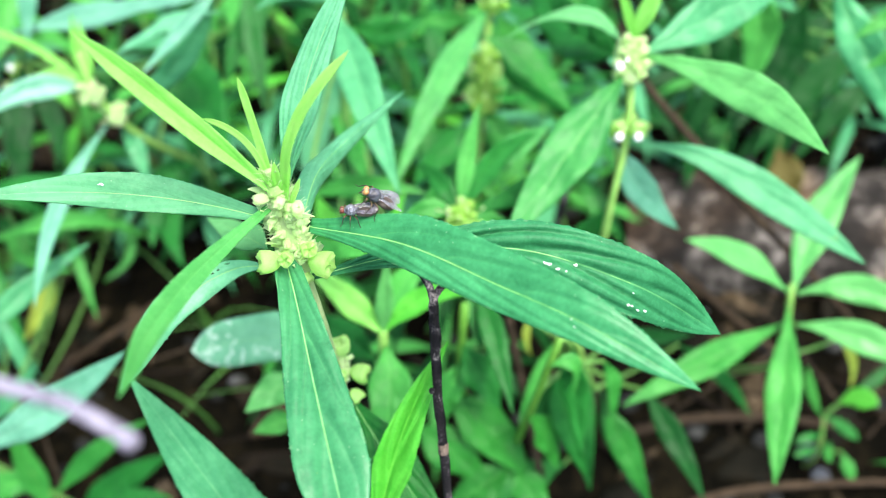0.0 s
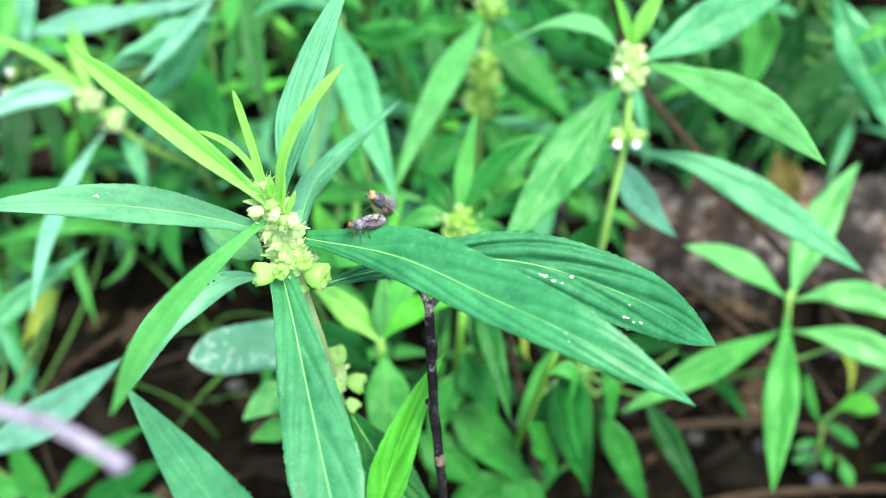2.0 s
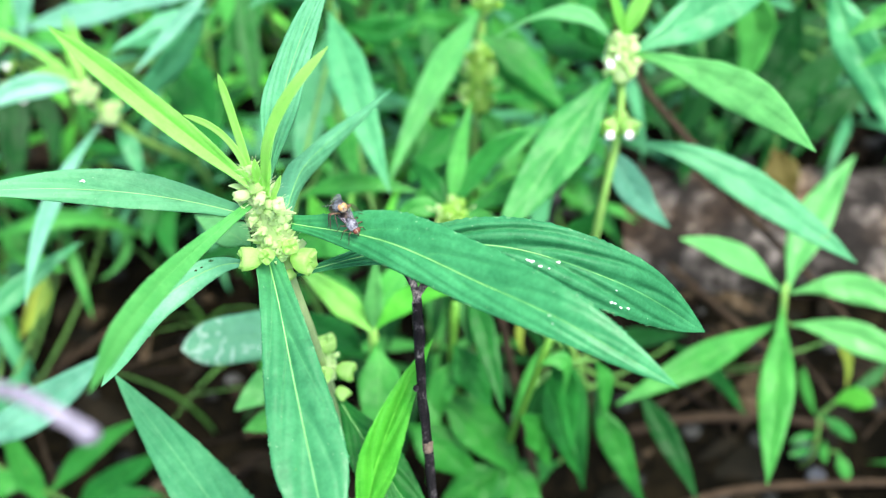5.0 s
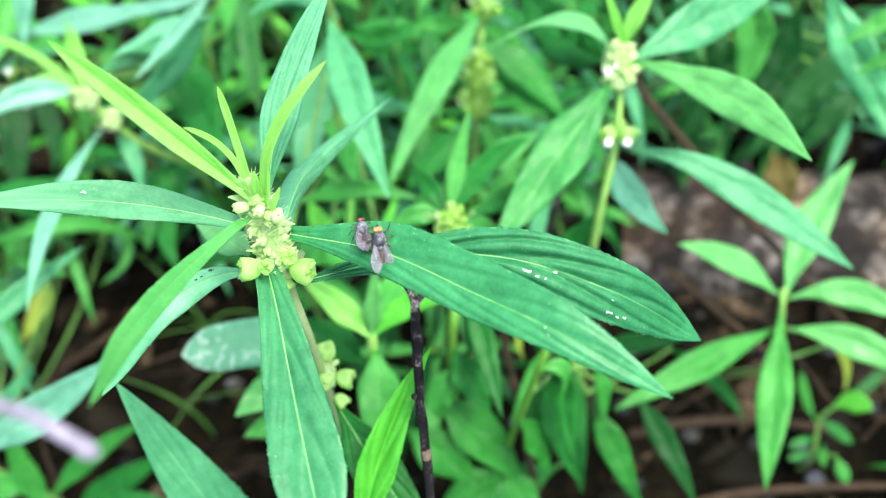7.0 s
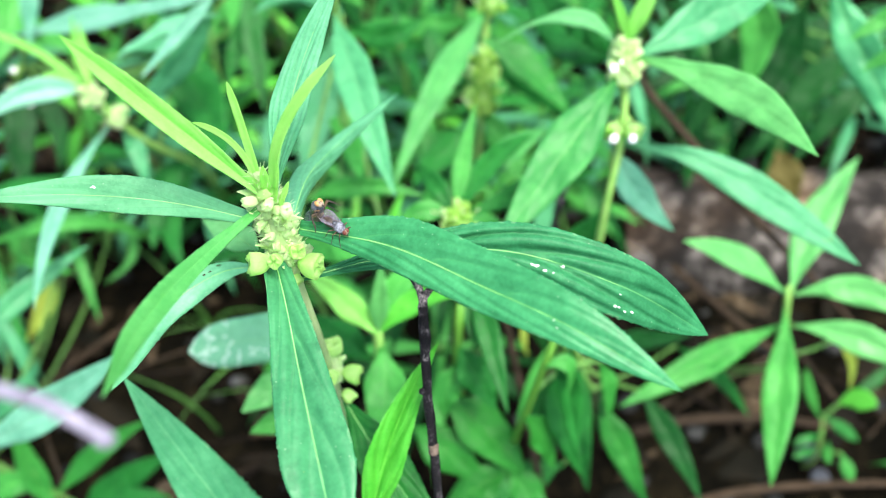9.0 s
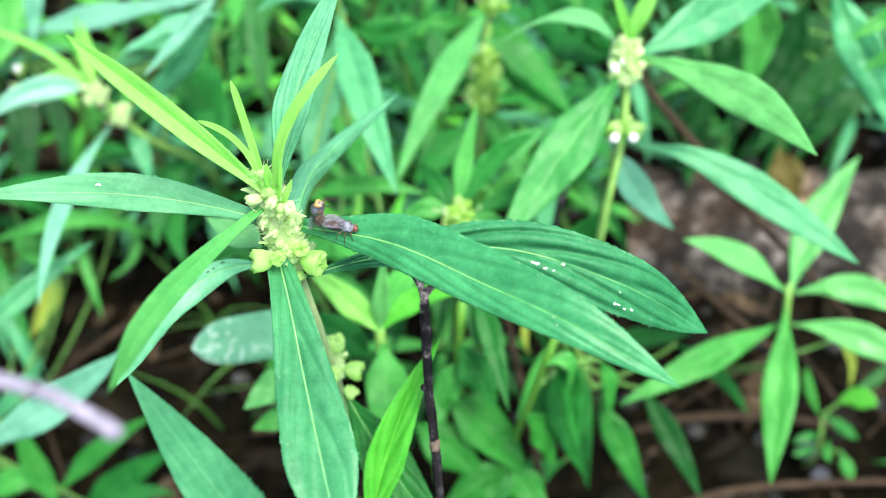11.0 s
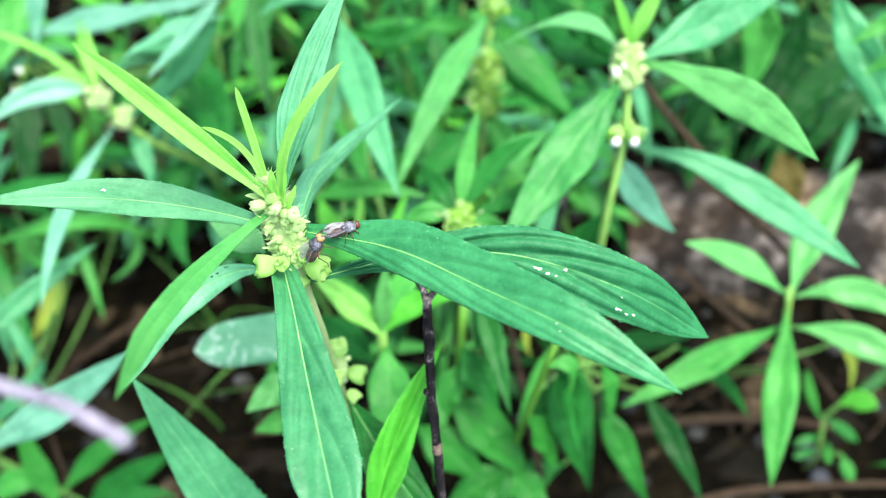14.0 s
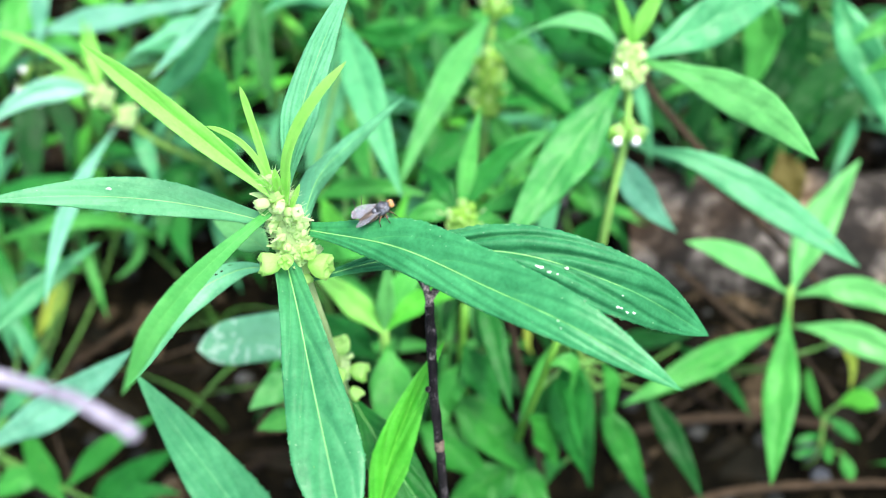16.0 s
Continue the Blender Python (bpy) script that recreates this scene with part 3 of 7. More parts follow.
herb = thing("flowering_herb", (-0.0072, 0.0681, -0.003), "green weed with long narrow leaves and pale lime bud clusters", "herb")
stalk(herb, ((-0.0073, 0.0681, -0.0029), (-0.0187, 0.0638, 0.1567), (-0.0197, 0.0647, 0.1891), (-0.0198, 0.0626, 0.222), (-0.023, 0.0685, 0.2428)), 0.0013, 0.0008, 3, STEM_PALE, n=30)
leaf(herb, ((-0.025, 0.0667, 0.2364), (-0.0441, 0.0701, 0.2373), (-0.0658, 0.0673, 0.2403)), 0.00557, LEAF_SAGE, "long dark green leaf, slightly folded", roll=-25, seed=2, fold=10, stalk=0.35, peak=0.45, skew=-0.16, quilt=0.02, nu=150, nv=30, marks=((0.567, -0.4, 0.00035), ), veins=4, slant=0.5)
leaf(herb, ((-0.0228, 0.0675, 0.2416), (-0.0335, 0.0709, 0.2537), (-0.0428, 0.0729, 0.2657)), 0.00385, LEAF_LIME, "young lime-green leaf folded along its midrib", roll=-30, seed=3, fold=38, stalk=0.4, quilt=0.04, veins=2.2, slant=0.55, peak=0.45, sharp=3.4, rib=False, nu=150, nv=30)
leaf(herb, ((-0.0233, 0.0677, 0.2431), (-0.0268, 0.0722, 0.2474), (-0.0317, 0.0739, 0.2491)), 0.00097, LEAF_TIP, "young lime-green leaf, thin and curved", roll=-1, seed=4, fold=25, stalk=0.9, sharp=8, nu=30, nv=6, rib=False)
leaf(herb, ((-0.0228, 0.0674, 0.2429), (-0.0251, 0.0736, 0.2478), (-0.0271, 0.0786, 0.252)), 0.00120, LEAF_TIP, "young lime-green leaf, thin and upright", roll=-0, seed=5, fold=25, stalk=0.9, sharp=8, nu=30, nv=6, rib=False)
leaf(herb, ((-0.0213, 0.0678, 0.2427), (-0.0204, 0.0696, 0.2479), (-0.0182, 0.0722, 0.2522), (-0.0155, 0.0742, 0.2554), (-0.0118, 0.0773, 0.2581)), 0.0015, LEAF_TIP, "young lime-green leaf with a hooked tip", roll=4, seed=6, fold=14, nu=70, nv=12, sharp=5, stalk=0.75, quilt=0.02, rib=False)
leaf(herb, ((-0.0217, 0.0696, 0.2393), (-0.0186, 0.0801, 0.2489), (-0.0112, 0.0927, 0.2597)), 0.00555, LEAF_JADE, roll=-2, seed=7, fold=16, quilt=0.12, veins=2.4, slant=1.1, nu=150, nv=30)
leaf(herb, ((-0.0203, 0.0677, 0.2335), (-0.0201, 0.0797, 0.228), (-0.0177, 0.0951, 0.2176), (-0.0078, 0.119, 0.2054)), 0.005, LEAF_JADE, roll=28, seed=8, fold=-38, quilt=0.05, nu=150, nv=30, skew=0.25, stalk=0.75, peak=0.4)
leaf(herb, ((-0.019, 0.0671, 0.2336), (-0.0056, 0.061, 0.2387), (0.0074, 0.0519, 0.243), (0.016, 0.0459, 0.2455), (0.0296, 0.0379, 0.2436)), 0.00783, LEAF, "large dark green leaf on which the flies sit", roll=26, seed=9, fold=6, peak=0.34, sharp=3.0, stalk=0.28, skew=0.18, quilt=0.05, ripple=0.02, nu=150, nv=30, marks=((0.713, -0.067, 0.00016), (0.727, -0.333, 0.00014), ), veins=5, slant=0.42)
leaf(herb, ((-0.0194, 0.0637, 0.2253), (-0.0071, 0.0663, 0.2269), (0.0101, 0.066, 0.2295), (0.0277, 0.0622, 0.2259), (0.044, 0.0601, 0.2133)), 0.0098, LEAF_SPOT, "broad green leaf with deep side veins and white specks", roll=29, seed=10, fold=8, peak=0.58, sharp=2.8, stalk=0.1, quilt=0.19, veins=3.8, slant=0.5, ripple=0.02, nu=110, nv=30, marks=((0.507, -0.26, 0.00036), (0.521, -0.27, 0.00038), (0.536, -0.3, 0.00036), (0.551, -0.3, 0.00026), (0.57, -0.067, 0.00036), (0.705, -0.667, 0.00032), (0.72, -0.667, 0.0003), (0.732, -0.733, 0.00028), (0.757, -0.667, 0.00036), (0.709, -0.267, 0.0002), ))
leaf(herb, ((-0.0224, 0.0629, 0.2311), (-0.0209, 0.0582, 0.231), (-0.0169, 0.044, 0.231), (-0.0127, 0.0294, 0.2302), (-0.0103, 0.0212, 0.2292)), 0.0099, LEAF_BLUE, "dark green hanging leaf with a pale midrib", roll=-3, seed=11, fold=22, peak=0.72, stalk=0.42, quilt=0.06, nu=150, nv=30, veins=3.4, slant=0.5)
leaf(herb, ((-0.0238, 0.0669, 0.2389), (-0.028, 0.0588, 0.2421), (-0.0308, 0.0505, 0.2463), (-0.0318, 0.0415, 0.2519), (-0.0306, 0.0336, 0.2581), (-0.0299, 0.03, 0.2612)), 0.00298, LEAF_SAP, "arched leaf drooping towards its tip", roll=-29, seed=12, fold=8, quilt=0.03, peak=0.5, stalk=0.4, sharp=2.4, rib=False, nu=150, nv=30, veins=3, slant=0.5)
leaf(herb, ((-0.0259, 0.067, 0.223), (-0.032, 0.0677, 0.221), (-0.0405, 0.0627, 0.2197), (-0.0447, 0.046, 0.2246)), 0.00526, LEAF_JADE, "leaf with insect holes near its base", roll=-43, seed=13, fold=10, peak=0.45, sharp=2.4, nu=150, nv=32, holes=((0.227, -0.75, 0.13), (0.3, -0.375, 0.1), (0.273, -0.438, 0.07), ), quilt=0.03, veins=3, slant=0.5)
leaf(herb, ((-0.0278, 0.0299, 0.1591), (-0.0411, 0.0444, 0.1776), (-0.0489, 0.0532, 0.1878), (-0.0556, 0.0606, 0.196)), 0.01219, LEAF_TEAL, roll=-0, seed=14, fold=10, rib=False, nu=150, nv=30, quilt=0.05, veins=4, slant=0.5)
leaf(herb, ((-0.0264, 0.085, 0.164), (-0.0407, 0.0861, 0.1589), (-0.0586, 0.0847, 0.1545)), 0.0113, LEAF_PALE, "pale blotched leaf with a blunt tip", roll=-29, seed=15, fold=6, sharp=6, rib=False, nu=36, nv=10)
leaf(herb, ((-0.0116, 0.0348, 0.1799), (-0.0076, 0.048, 0.1952), (0.0009, 0.0609, 0.2092)), 0.0086, LEAF_BRIGHT, "bright green leaf folded along its midrib", roll=2, seed=16, fold=40, peak=0.45, quilt=0.12, nu=110, nv=26, rib=False, veins=2.6, slant=0.5)
leaf(herb, ((-0.0174, 0.0607, 0.1866), (-0.0085, 0.0473, 0.1853), (0.0045, 0.031, 0.1799)), 0.00912, LEAF_DARK, roll=7, seed=17, fold=10, nu=150, nv=30)
leaf(herb, ((-0.0267, 0.0679, 0.2265), (-0.0363, 0.0821, 0.2094), (-0.0473, 0.0954, 0.1942)), 0.00589, LEAF_LIGHT, roll=-10, seed=18, fold=8, nu=44, nv=14)
leaf(herb, ((-0.023, 0.0674, 0.241), (-0.0239, 0.0686, 0.2429), (-0.0244, 0.0695, 0.244)), 0.0011, LEAF_TIP, "short lime stipule sheathing the bud column", roll=0, seed=400, fold=25, stalk=0.9, sharp=3, nu=16, nv=6, rib=False)
leaf(herb, ((-0.0221, 0.0672, 0.2414), (-0.0223, 0.0684, 0.2439), (-0.0224, 0.0693, 0.2456)), 0.0014, LEAF_TIP, "short lime stipule sheathing the bud column", roll=0, seed=401, fold=25, stalk=0.9, sharp=3, nu=16, nv=6, rib=False)
leaf(herb, ((-0.0215, 0.0671, 0.2407), (-0.021, 0.0683, 0.2433), (-0.0204, 0.0694, 0.2451)), 0.0013, LEAF_TIP, "short lime stipule sheathing the bud column", roll=0, seed=402, fold=25, stalk=0.9, sharp=3, nu=16, nv=6, rib=False)
leaf(herb, ((-0.0238, 0.068, 0.2395), (-0.0249, 0.069, 0.2408), (-0.0257, 0.0699, 0.2419)), 0.0009, LEAF_TIP, "short lime stipule sheathing the bud column", roll=0, seed=403, fold=25, stalk=0.9, sharp=3, nu=16, nv=6, rib=False)
leaf(herb, ((-0.0209, 0.067, 0.2395), (-0.02, 0.0684, 0.241), (-0.0195, 0.0693, 0.2421)), 0.0009, LEAF_TIP, "short lime stipule sheathing the bud column", roll=0, seed=404, fold=25, stalk=0.9, sharp=3, nu=16, nv=6, rib=False)
bud_cluster(herb, (-0.0232, 0.0693, 0.2441), (-0.0227, 0.068, 0.2401), 0.0010, 0.0015, 0, 0.0, 1, 0.8, 110)
bud_cluster(herb, (-0.0229, 0.0683, 0.2409), (-0.0222, 0.0672, 0.2349), 0.0013, 0.0021, 40, 0.0, 6, 1.0, 110, 0.45, 0.9, core_width=0.95)
bud_cluster(herb, (-0.0222, 0.0674, 0.2356), (-0.0212, 0.0645, 0.2285), 0.0021, 0.0027, 96, 0.0, 2, 1.0, 170, 0.36, 0.82, core_width=0.97)
shared_part("bud", BUD_MESH, toward((-0.0236, 0.0666, 0.2412), (-0.9, -0.3, 0.35), 0.9, 0.5), herb)
shared_part("bud", BUD_MESH, toward((-0.02, 0.0659, 0.2396), (0.35, -0.4, 0.9), 1.05, 0.5), herb)
shared_part("bud", BUD_MESH, toward((-0.0216, 0.0661, 0.2419), (-0.1, -0.9, 0.4), 0.8, 0.5), herb)
mesh_part("sheath", *tube(((-0.0225, 0.0674, 0.241), (-0.0234, 0.0687, 0.2425), (-0.0244, 0.0697, 0.2439)), 0.0013, 0.0007, 14, 12, 0.06, 9), BUD_DEEP, herb, "pale lime sheath at the leaf bases")
shared_part("calyx", CUP_MESH, toward((-0.0227, 0.0619, 0.2328), (-1, -0.25, 0.25), 1.15, 0.4), herb, "open lime-green calyx cup")
shared_part("calyx", CUP_MESH, toward((-0.019, 0.0629, 0.2311), (1, -0.3, 0.1), 1.2, 0.4), herb, "open lime-green calyx cup")
shared_part("calyx", CUP_MESH, toward((-0.0195, 0.0634, 0.2337), (0.5, -0.5, 0.6), 0.75, 0.4), herb, "open lime-green calyx cup")
shared_part("calyx", CUP_MESH, toward((-0.0213, 0.0618, 0.2345), (-0.2, -0.8, 0.5), 0.7, 0.2), herb, "open lime-green calyx cup")
shared_part("calyx", CUP_MESH, toward((-0.0206, 0.0626, 0.2285), (0.5, -0.6, -0.5), 0.7, 0.4), herb, "open lime-green calyx cup")
bud_cluster(herb, (-0.0186, 0.0662, 0.1924), (-0.0182, 0.0628, 0.1891), 0.0008, 0.0013, 7, 0.0, 5, 0.8, 10)
shared_part("calyx", CUP_MESH, toward((-0.0181, 0.0656, 0.1938), (-0.15, 0.55, 0.85), 1.15, 0.9), herb, "open lime-green calyx cup")
shared_part("calyx", CUP_MESH, toward((-0.0167, 0.0628, 0.1933), (0.95, -0.25, -0.1), 1.2, 0.9), herb, "open lime-green calyx cup")
shared_part("calyx", CUP_MESH, toward((-0.0179, 0.0622, 0.1935), (-0.3, -0.6, 0.5), 0.95, 0.9), herb, "open lime-green calyx cup")
shared_part("calyx", CUP_MESH, toward((-0.0167, 0.0604, 0.19), (0.7, -0.6, -0.5), 0.9, 0.9), herb, "open lime-green calyx cup")

# the flowering neighbour

neighbour = thing("flowering_herb", (0.0392, 0.1442, -0.003), "pale green weed with two knots of buds and small white flowers", "herb", "herbs with bud clusters")
stalk(neighbour, ((0.0392, 0.1442, -0.003), (0.0424, 0.1192, 0.1265), (0.0426, 0.1244, 0.1616), (0.0448, 0.1334, 0.1748), (0.0437, 0.1467, 0.1943)), 0.0014, 0.0009, 8, n=30)
leaf(neighbour, ((0.0468, 0.1432, 0.191), (0.0566, 0.1308, 0.1986), (0.0628, 0.1158, 0.2069), (0.0679, 0.0938, 0.2168)), 0.00955, LEAF_SAP, roll=19, seed=19, fold=9, peak=0.48, sharp=1.7, nu=44, nv=14, rib=False, twist=2, ripple=0.05, lump=0.05)
leaf(neighbour, ((0.0471, 0.1313, 0.1741), (0.0629, 0.1275, 0.1724), (0.0827, 0.1176, 0.1661), (0.1023, 0.1061, 0.1584)), 0.00901, LEAF_TEAL, roll=30, seed=20, twist=0, fold=14, peak=0.5, sharp=2.0, nu=44, nv=14, rib=False, ripple=0.07, lump=0.05)
leaf(neighbour, ((0.0418, 0.1397, 0.1877), (0.0294, 0.1233, 0.1809), (0.0129, 0.1019, 0.1722)), 0.01303, LEAF_MID, roll=-23, seed=21, fold=17, nu=44, nv=14, rib=False, twist=17, ripple=0.09, lump=0.05)
leaf(neighbour, ((0.0424, 0.1459, 0.1915), (0.0318, 0.1619, 0.1862), (0.0156, 0.1638, 0.1756)), 0.00584, LEAF_LIGHT, roll=-12, seed=22, fold=12, nu=44, nv=14, rib=False, twist=0, ripple=0.06, lump=0.05)
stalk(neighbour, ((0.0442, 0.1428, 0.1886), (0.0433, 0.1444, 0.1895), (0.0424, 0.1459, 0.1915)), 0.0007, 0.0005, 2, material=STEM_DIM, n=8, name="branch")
leaf(neighbour, ((0.0466, 0.1449, 0.1897), (0.0648, 0.1561, 0.1908), (0.0936, 0.1758, 0.1913)), 0.01168, LEAF_MINT, roll=31, seed=23, fold=14, nu=44, nv=14, rib=False, twist=4, ripple=0.06, lump=0.05)
stalk(neighbour, ((0.0445, 0.1409, 0.1857), (0.0455, 0.1429, 0.187), (0.0466, 0.1449, 0.1897)), 0.0007, 0.0005, 2, material=STEM_DIM, n=8, name="branch")
leaf(neighbour, ((0.0437, 0.148, 0.1857), (0.0363, 0.164, 0.1757), (0.0238, 0.1989, 0.1704)), 0.01463, LEAF_DARK, roll=-31, seed=24, fold=17, nu=44, nv=14, rib=False, twist=-15, ripple=0.05, lump=0.05)
stalk(neighbour, ((0.0449, 0.137, 0.18), (0.0443, 0.1425, 0.1814), (0.0437, 0.148, 0.1857)), 0.0007, 0.0005, 2, material=STEM_DIM, n=8, name="branch")
leaf(neighbour, ((0.0442, 0.145, 0.1933), (0.0418, 0.148, 0.1999), (0.038, 0.1527, 0.2064)), 0.00257, LEAF_LIME, roll=-39, seed=25, fold=25, nu=16, nv=4, rib=False)
leaf(neighbour, ((0.0445, 0.145, 0.1933), (0.0467, 0.1483, 0.2013), (0.051, 0.1513, 0.2091)), 0.00460, LEAF_LIME, roll=-1, seed=26, fold=25, nu=16, nv=4, rib=False)
# painted sky light brightens this leaf, which faces away from the sun
leaf(neighbour, ((0.0428, 0.1335, 0.1702), (0.0485, 0.1277, 0.1625), (0.0609, 0.1209, 0.1511)), 0.0085, LEAF_SKYLIT, roll=12, seed=27, fold=14, nu=44, nv=14, rib=False, twist=0, ripple=0.07, lump=0.05)
stalk(neighbour, ((0.0433, 0.127, 0.166), (0.043, 0.1297, 0.1672), (0.0427, 0.1324, 0.1701)), 0.0007, 0.0005, 2, material=STEM_DIM, n=8, name="branch")
leaf(neighbour, ((0.0435, 0.1282, 0.1498), (0.0391, 0.1246, 0.1416), (0.0344, 0.1165, 0.1248)), 0.00914, LEAF_DARK, roll=-26, seed=28, nu=44, nv=14, rib=False, twist=-1, ripple=0.05, lump=0.05)
stalk(neighbour, ((0.0421, 0.1201, 0.1433), (0.0428, 0.1242, 0.1453), (0.0435, 0.1282, 0.1498)), 0.0007, 0.0005, 2, material=STEM_DIM, n=8, name="branch")
bud_cluster(neighbour, (0.0441, 0.1459, 0.1933), (0.0441, 0.1399, 0.1866), 0.0018, 0.0032, 26, 0.2, 11, 1.15, 30)
shared_part("calyx", CUP_MESH, toward((0.0436, 0.1338, 0.1776), (-0.6, -0.61, 0.03), 1.5, 0.4), neighbour)
shared_part("calyx", CUP_MESH, toward((0.0452, 0.1338, 0.1776), (0.6, -0.61, 0.03), 1.5, 0.4), neighbour)
shared_part("calyx", CUP_MESH, toward((0.0451, 0.1361, 0.1737), (0, -0.02, 0.4), 1.3, 0.4), neighbour)
shared_part("floret", FLOWER_MESH, toward((0.0417, 0.1294, 0.1782), (0, -0.95, 0.58), 1.1, 0.3), neighbour, "small white flower")
shared_part("floret", FLOWER_MESH, toward((0.0462, 0.1294, 0.1782), (0, -0.95, 0.58), 1.1, 0.3), neighbour, "small white flower")
shared_part("floret", FLOWER_MESH, toward((0.0403, 0.1382, 0.1926), (0, -0.95, 0.58), 1, 0.3), neighbour, "small white flower")
shared_part("floret", FLOWER_MESH, toward((0.0418, 0.1387, 0.1941), (0, -0.95, 0.58), 0.5, 0.3), neighbour, "small white flower")

# the young whorl over the bare soil

whorl = thing("leafy_herb", (0.1217, 0.1487, -0.003), "bright green seedling with a whorl of six narrow leaves", "herb")
stalk(whorl, ((0.1217, 0.1487, -0.003), (0.1155, 0.1243, 0.0755), (0.1103, 0.1259, 0.0929), (0.1087, 0.1309, 0.1043)), 0.0014, 0.0010, 8)
leaf(whorl, ((0.1073, 0.1244, 0.1015), (0.1002, 0.0964, 0.0993), (0.0934, 0.0706, 0.0961)), 0.01039, LEAF_FRESH, roll=6, seed=29, fold=14, peak=0.5, nu=44, nv=14, rib=False, twist=22, ripple=0.04, lump=0.05)
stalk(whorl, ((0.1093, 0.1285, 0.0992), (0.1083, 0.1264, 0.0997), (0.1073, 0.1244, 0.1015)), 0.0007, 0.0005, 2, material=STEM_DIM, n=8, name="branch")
leaf(whorl, ((0.1075, 0.1289, 0.1031), (0.0899, 0.1362, 0.1135), (0.0731, 0.1381, 0.1194)), 0.00899, LEAF_SAP, roll=-5, seed=30, fold=17, peak=0.5, nu=44, nv=14, rib=False, twist=-4, ripple=0.04, lump=0.05)
leaf(whorl, ((0.1097, 0.1299, 0.1025), (0.1193, 0.15, 0.1056), (0.1381, 0.175, 0.113)), 0.01252, LEAF_SAP, roll=-9, seed=31, fold=17, peak=0.45, nu=44, nv=14, rib=False, twist=6, ripple=0.05, lump=0.05)
leaf(whorl, ((0.1101, 0.1286, 0.1029), (0.1253, 0.1277, 0.1082), (0.1421, 0.1136, 0.1112)), 0.00951, LEAF_SAP, roll=28, seed=32, fold=17, peak=0.5, nu=44, nv=14, rib=False, twist=-6, ripple=0.08, lump=0.05)
leaf(whorl, ((0.1074, 0.1218, 0.0963), (0.0798, 0.1078, 0.0981), (0.0535, 0.0951, 0.0937)), 0.00980, LEAF_FRESH, roll=-11, seed=33, fold=17, peak=0.5, nu=44, nv=14, rib=False, twist=-8, ripple=0.07, lump=0.05)
stalk(whorl, ((0.1104, 0.1257, 0.0923), (0.1089, 0.1238, 0.0935), (0.1074, 0.1218, 0.0963)), 0.0007, 0.0005, 2, material=STEM_DIM, n=8, name="branch")
leaf(whorl, ((0.111, 0.1213, 0.096), (0.1236, 0.116, 0.1009), (0.1438, 0.1002, 0.1028)), 0.01021, LEAF_SAP, roll=22, seed=34, fold=17, peak=0.5, nu=44, nv=14, rib=False, twist=18, ripple=0.04, lump=0.05)
stalk(whorl, ((0.1104, 0.1257, 0.0923), (0.1107, 0.1235, 0.0934), (0.111, 0.1213, 0.096)), 0.0007, 0.0005, 2, material=STEM_DIM, n=8, name="branch")
leaf(whorl, ((0.134, 0.1277, 0.0728), (0.1446, 0.1254, 0.0596), (0.146, 0.1189, 0.0496)), 0.00357, LEAF_YELLOW, roll=97, seed=35, fold=17, nu=44, nv=14, rib=False, twist=-19, ripple=0.05, lump=0.05)
stalk(whorl, ((0.1177, 0.1249, 0.0653), (0.1259, 0.1263, 0.0669), (0.134, 0.1277, 0.0728)), 0.0007, 0.0005, 2, material=STEM_DIM, n=8, name="branch")

# the young shoot behind the charred twig

shoot = thing("leafy_herb", (-0.0156, 0.116, -0.003), "fresh lime-green shoot with upright young leaves", "herb")
stalk(shoot, ((-0.0156, 0.116, -0.003), (-0.0148, 0.0877, 0.1245), (-0.0141, 0.0891, 0.1566)), 0.0013, 0.0012, 8)
leaf(shoot, ((-0.0144, 0.0885, 0.1563), (-0.0212, 0.093, 0.1632), (-0.031, 0.0976, 0.1719)), 0.00649, LEAF_LIME, roll=-23, seed=36, fold=12, nu=44, nv=14, rib=False, twist=12, ripple=0.07, lump=0.05)
leaf(shoot, ((-0.014, 0.0885, 0.1563), (-0.0133, 0.0915, 0.1646), (-0.0122, 0.0966, 0.1772)), 0.00437, LEAF_SAP, roll=18, seed=37, fold=15, nu=44, nv=14, rib=False, twist=-12, ripple=0.05, lump=0.05)
leaf(shoot, ((-0.0137, 0.0885, 0.1563), (-0.0051, 0.094, 0.1626), (0.0083, 0.0922, 0.1686)), 0.00573, LEAF_BRIGHT, roll=19, seed=38, fold=12, nu=44, nv=14, rib=False, twist=-14, ripple=0.06, lump=0.05)
leaf(shoot, ((-0.0145, 0.0898, 0.1553), (-0.0096, 0.1043, 0.1526), (-0.002, 0.1167, 0.1485)), 0.00736, LEAF_FRESH, roll=29, seed=39, fold=17, nu=44, nv=14, rib=False, twist=-20, ripple=0.08, lump=0.05)
leaf(shoot, ((-0.014, 0.0883, 0.1508), (-0.0125, 0.0779, 0.1479), (-0.0151, 0.0656, 0.1401)), 0.01077, LEAF_FRESH, roll=-7, seed=40, fold=17, nu=44, nv=14, rib=False, twist=17, ripple=0.1, lump=0.05)
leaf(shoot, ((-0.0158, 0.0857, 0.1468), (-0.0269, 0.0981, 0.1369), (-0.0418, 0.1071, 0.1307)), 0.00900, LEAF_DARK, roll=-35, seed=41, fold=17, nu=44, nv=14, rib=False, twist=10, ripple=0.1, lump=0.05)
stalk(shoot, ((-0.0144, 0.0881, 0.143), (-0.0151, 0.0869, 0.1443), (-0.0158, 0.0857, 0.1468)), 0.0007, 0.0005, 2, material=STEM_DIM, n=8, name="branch")
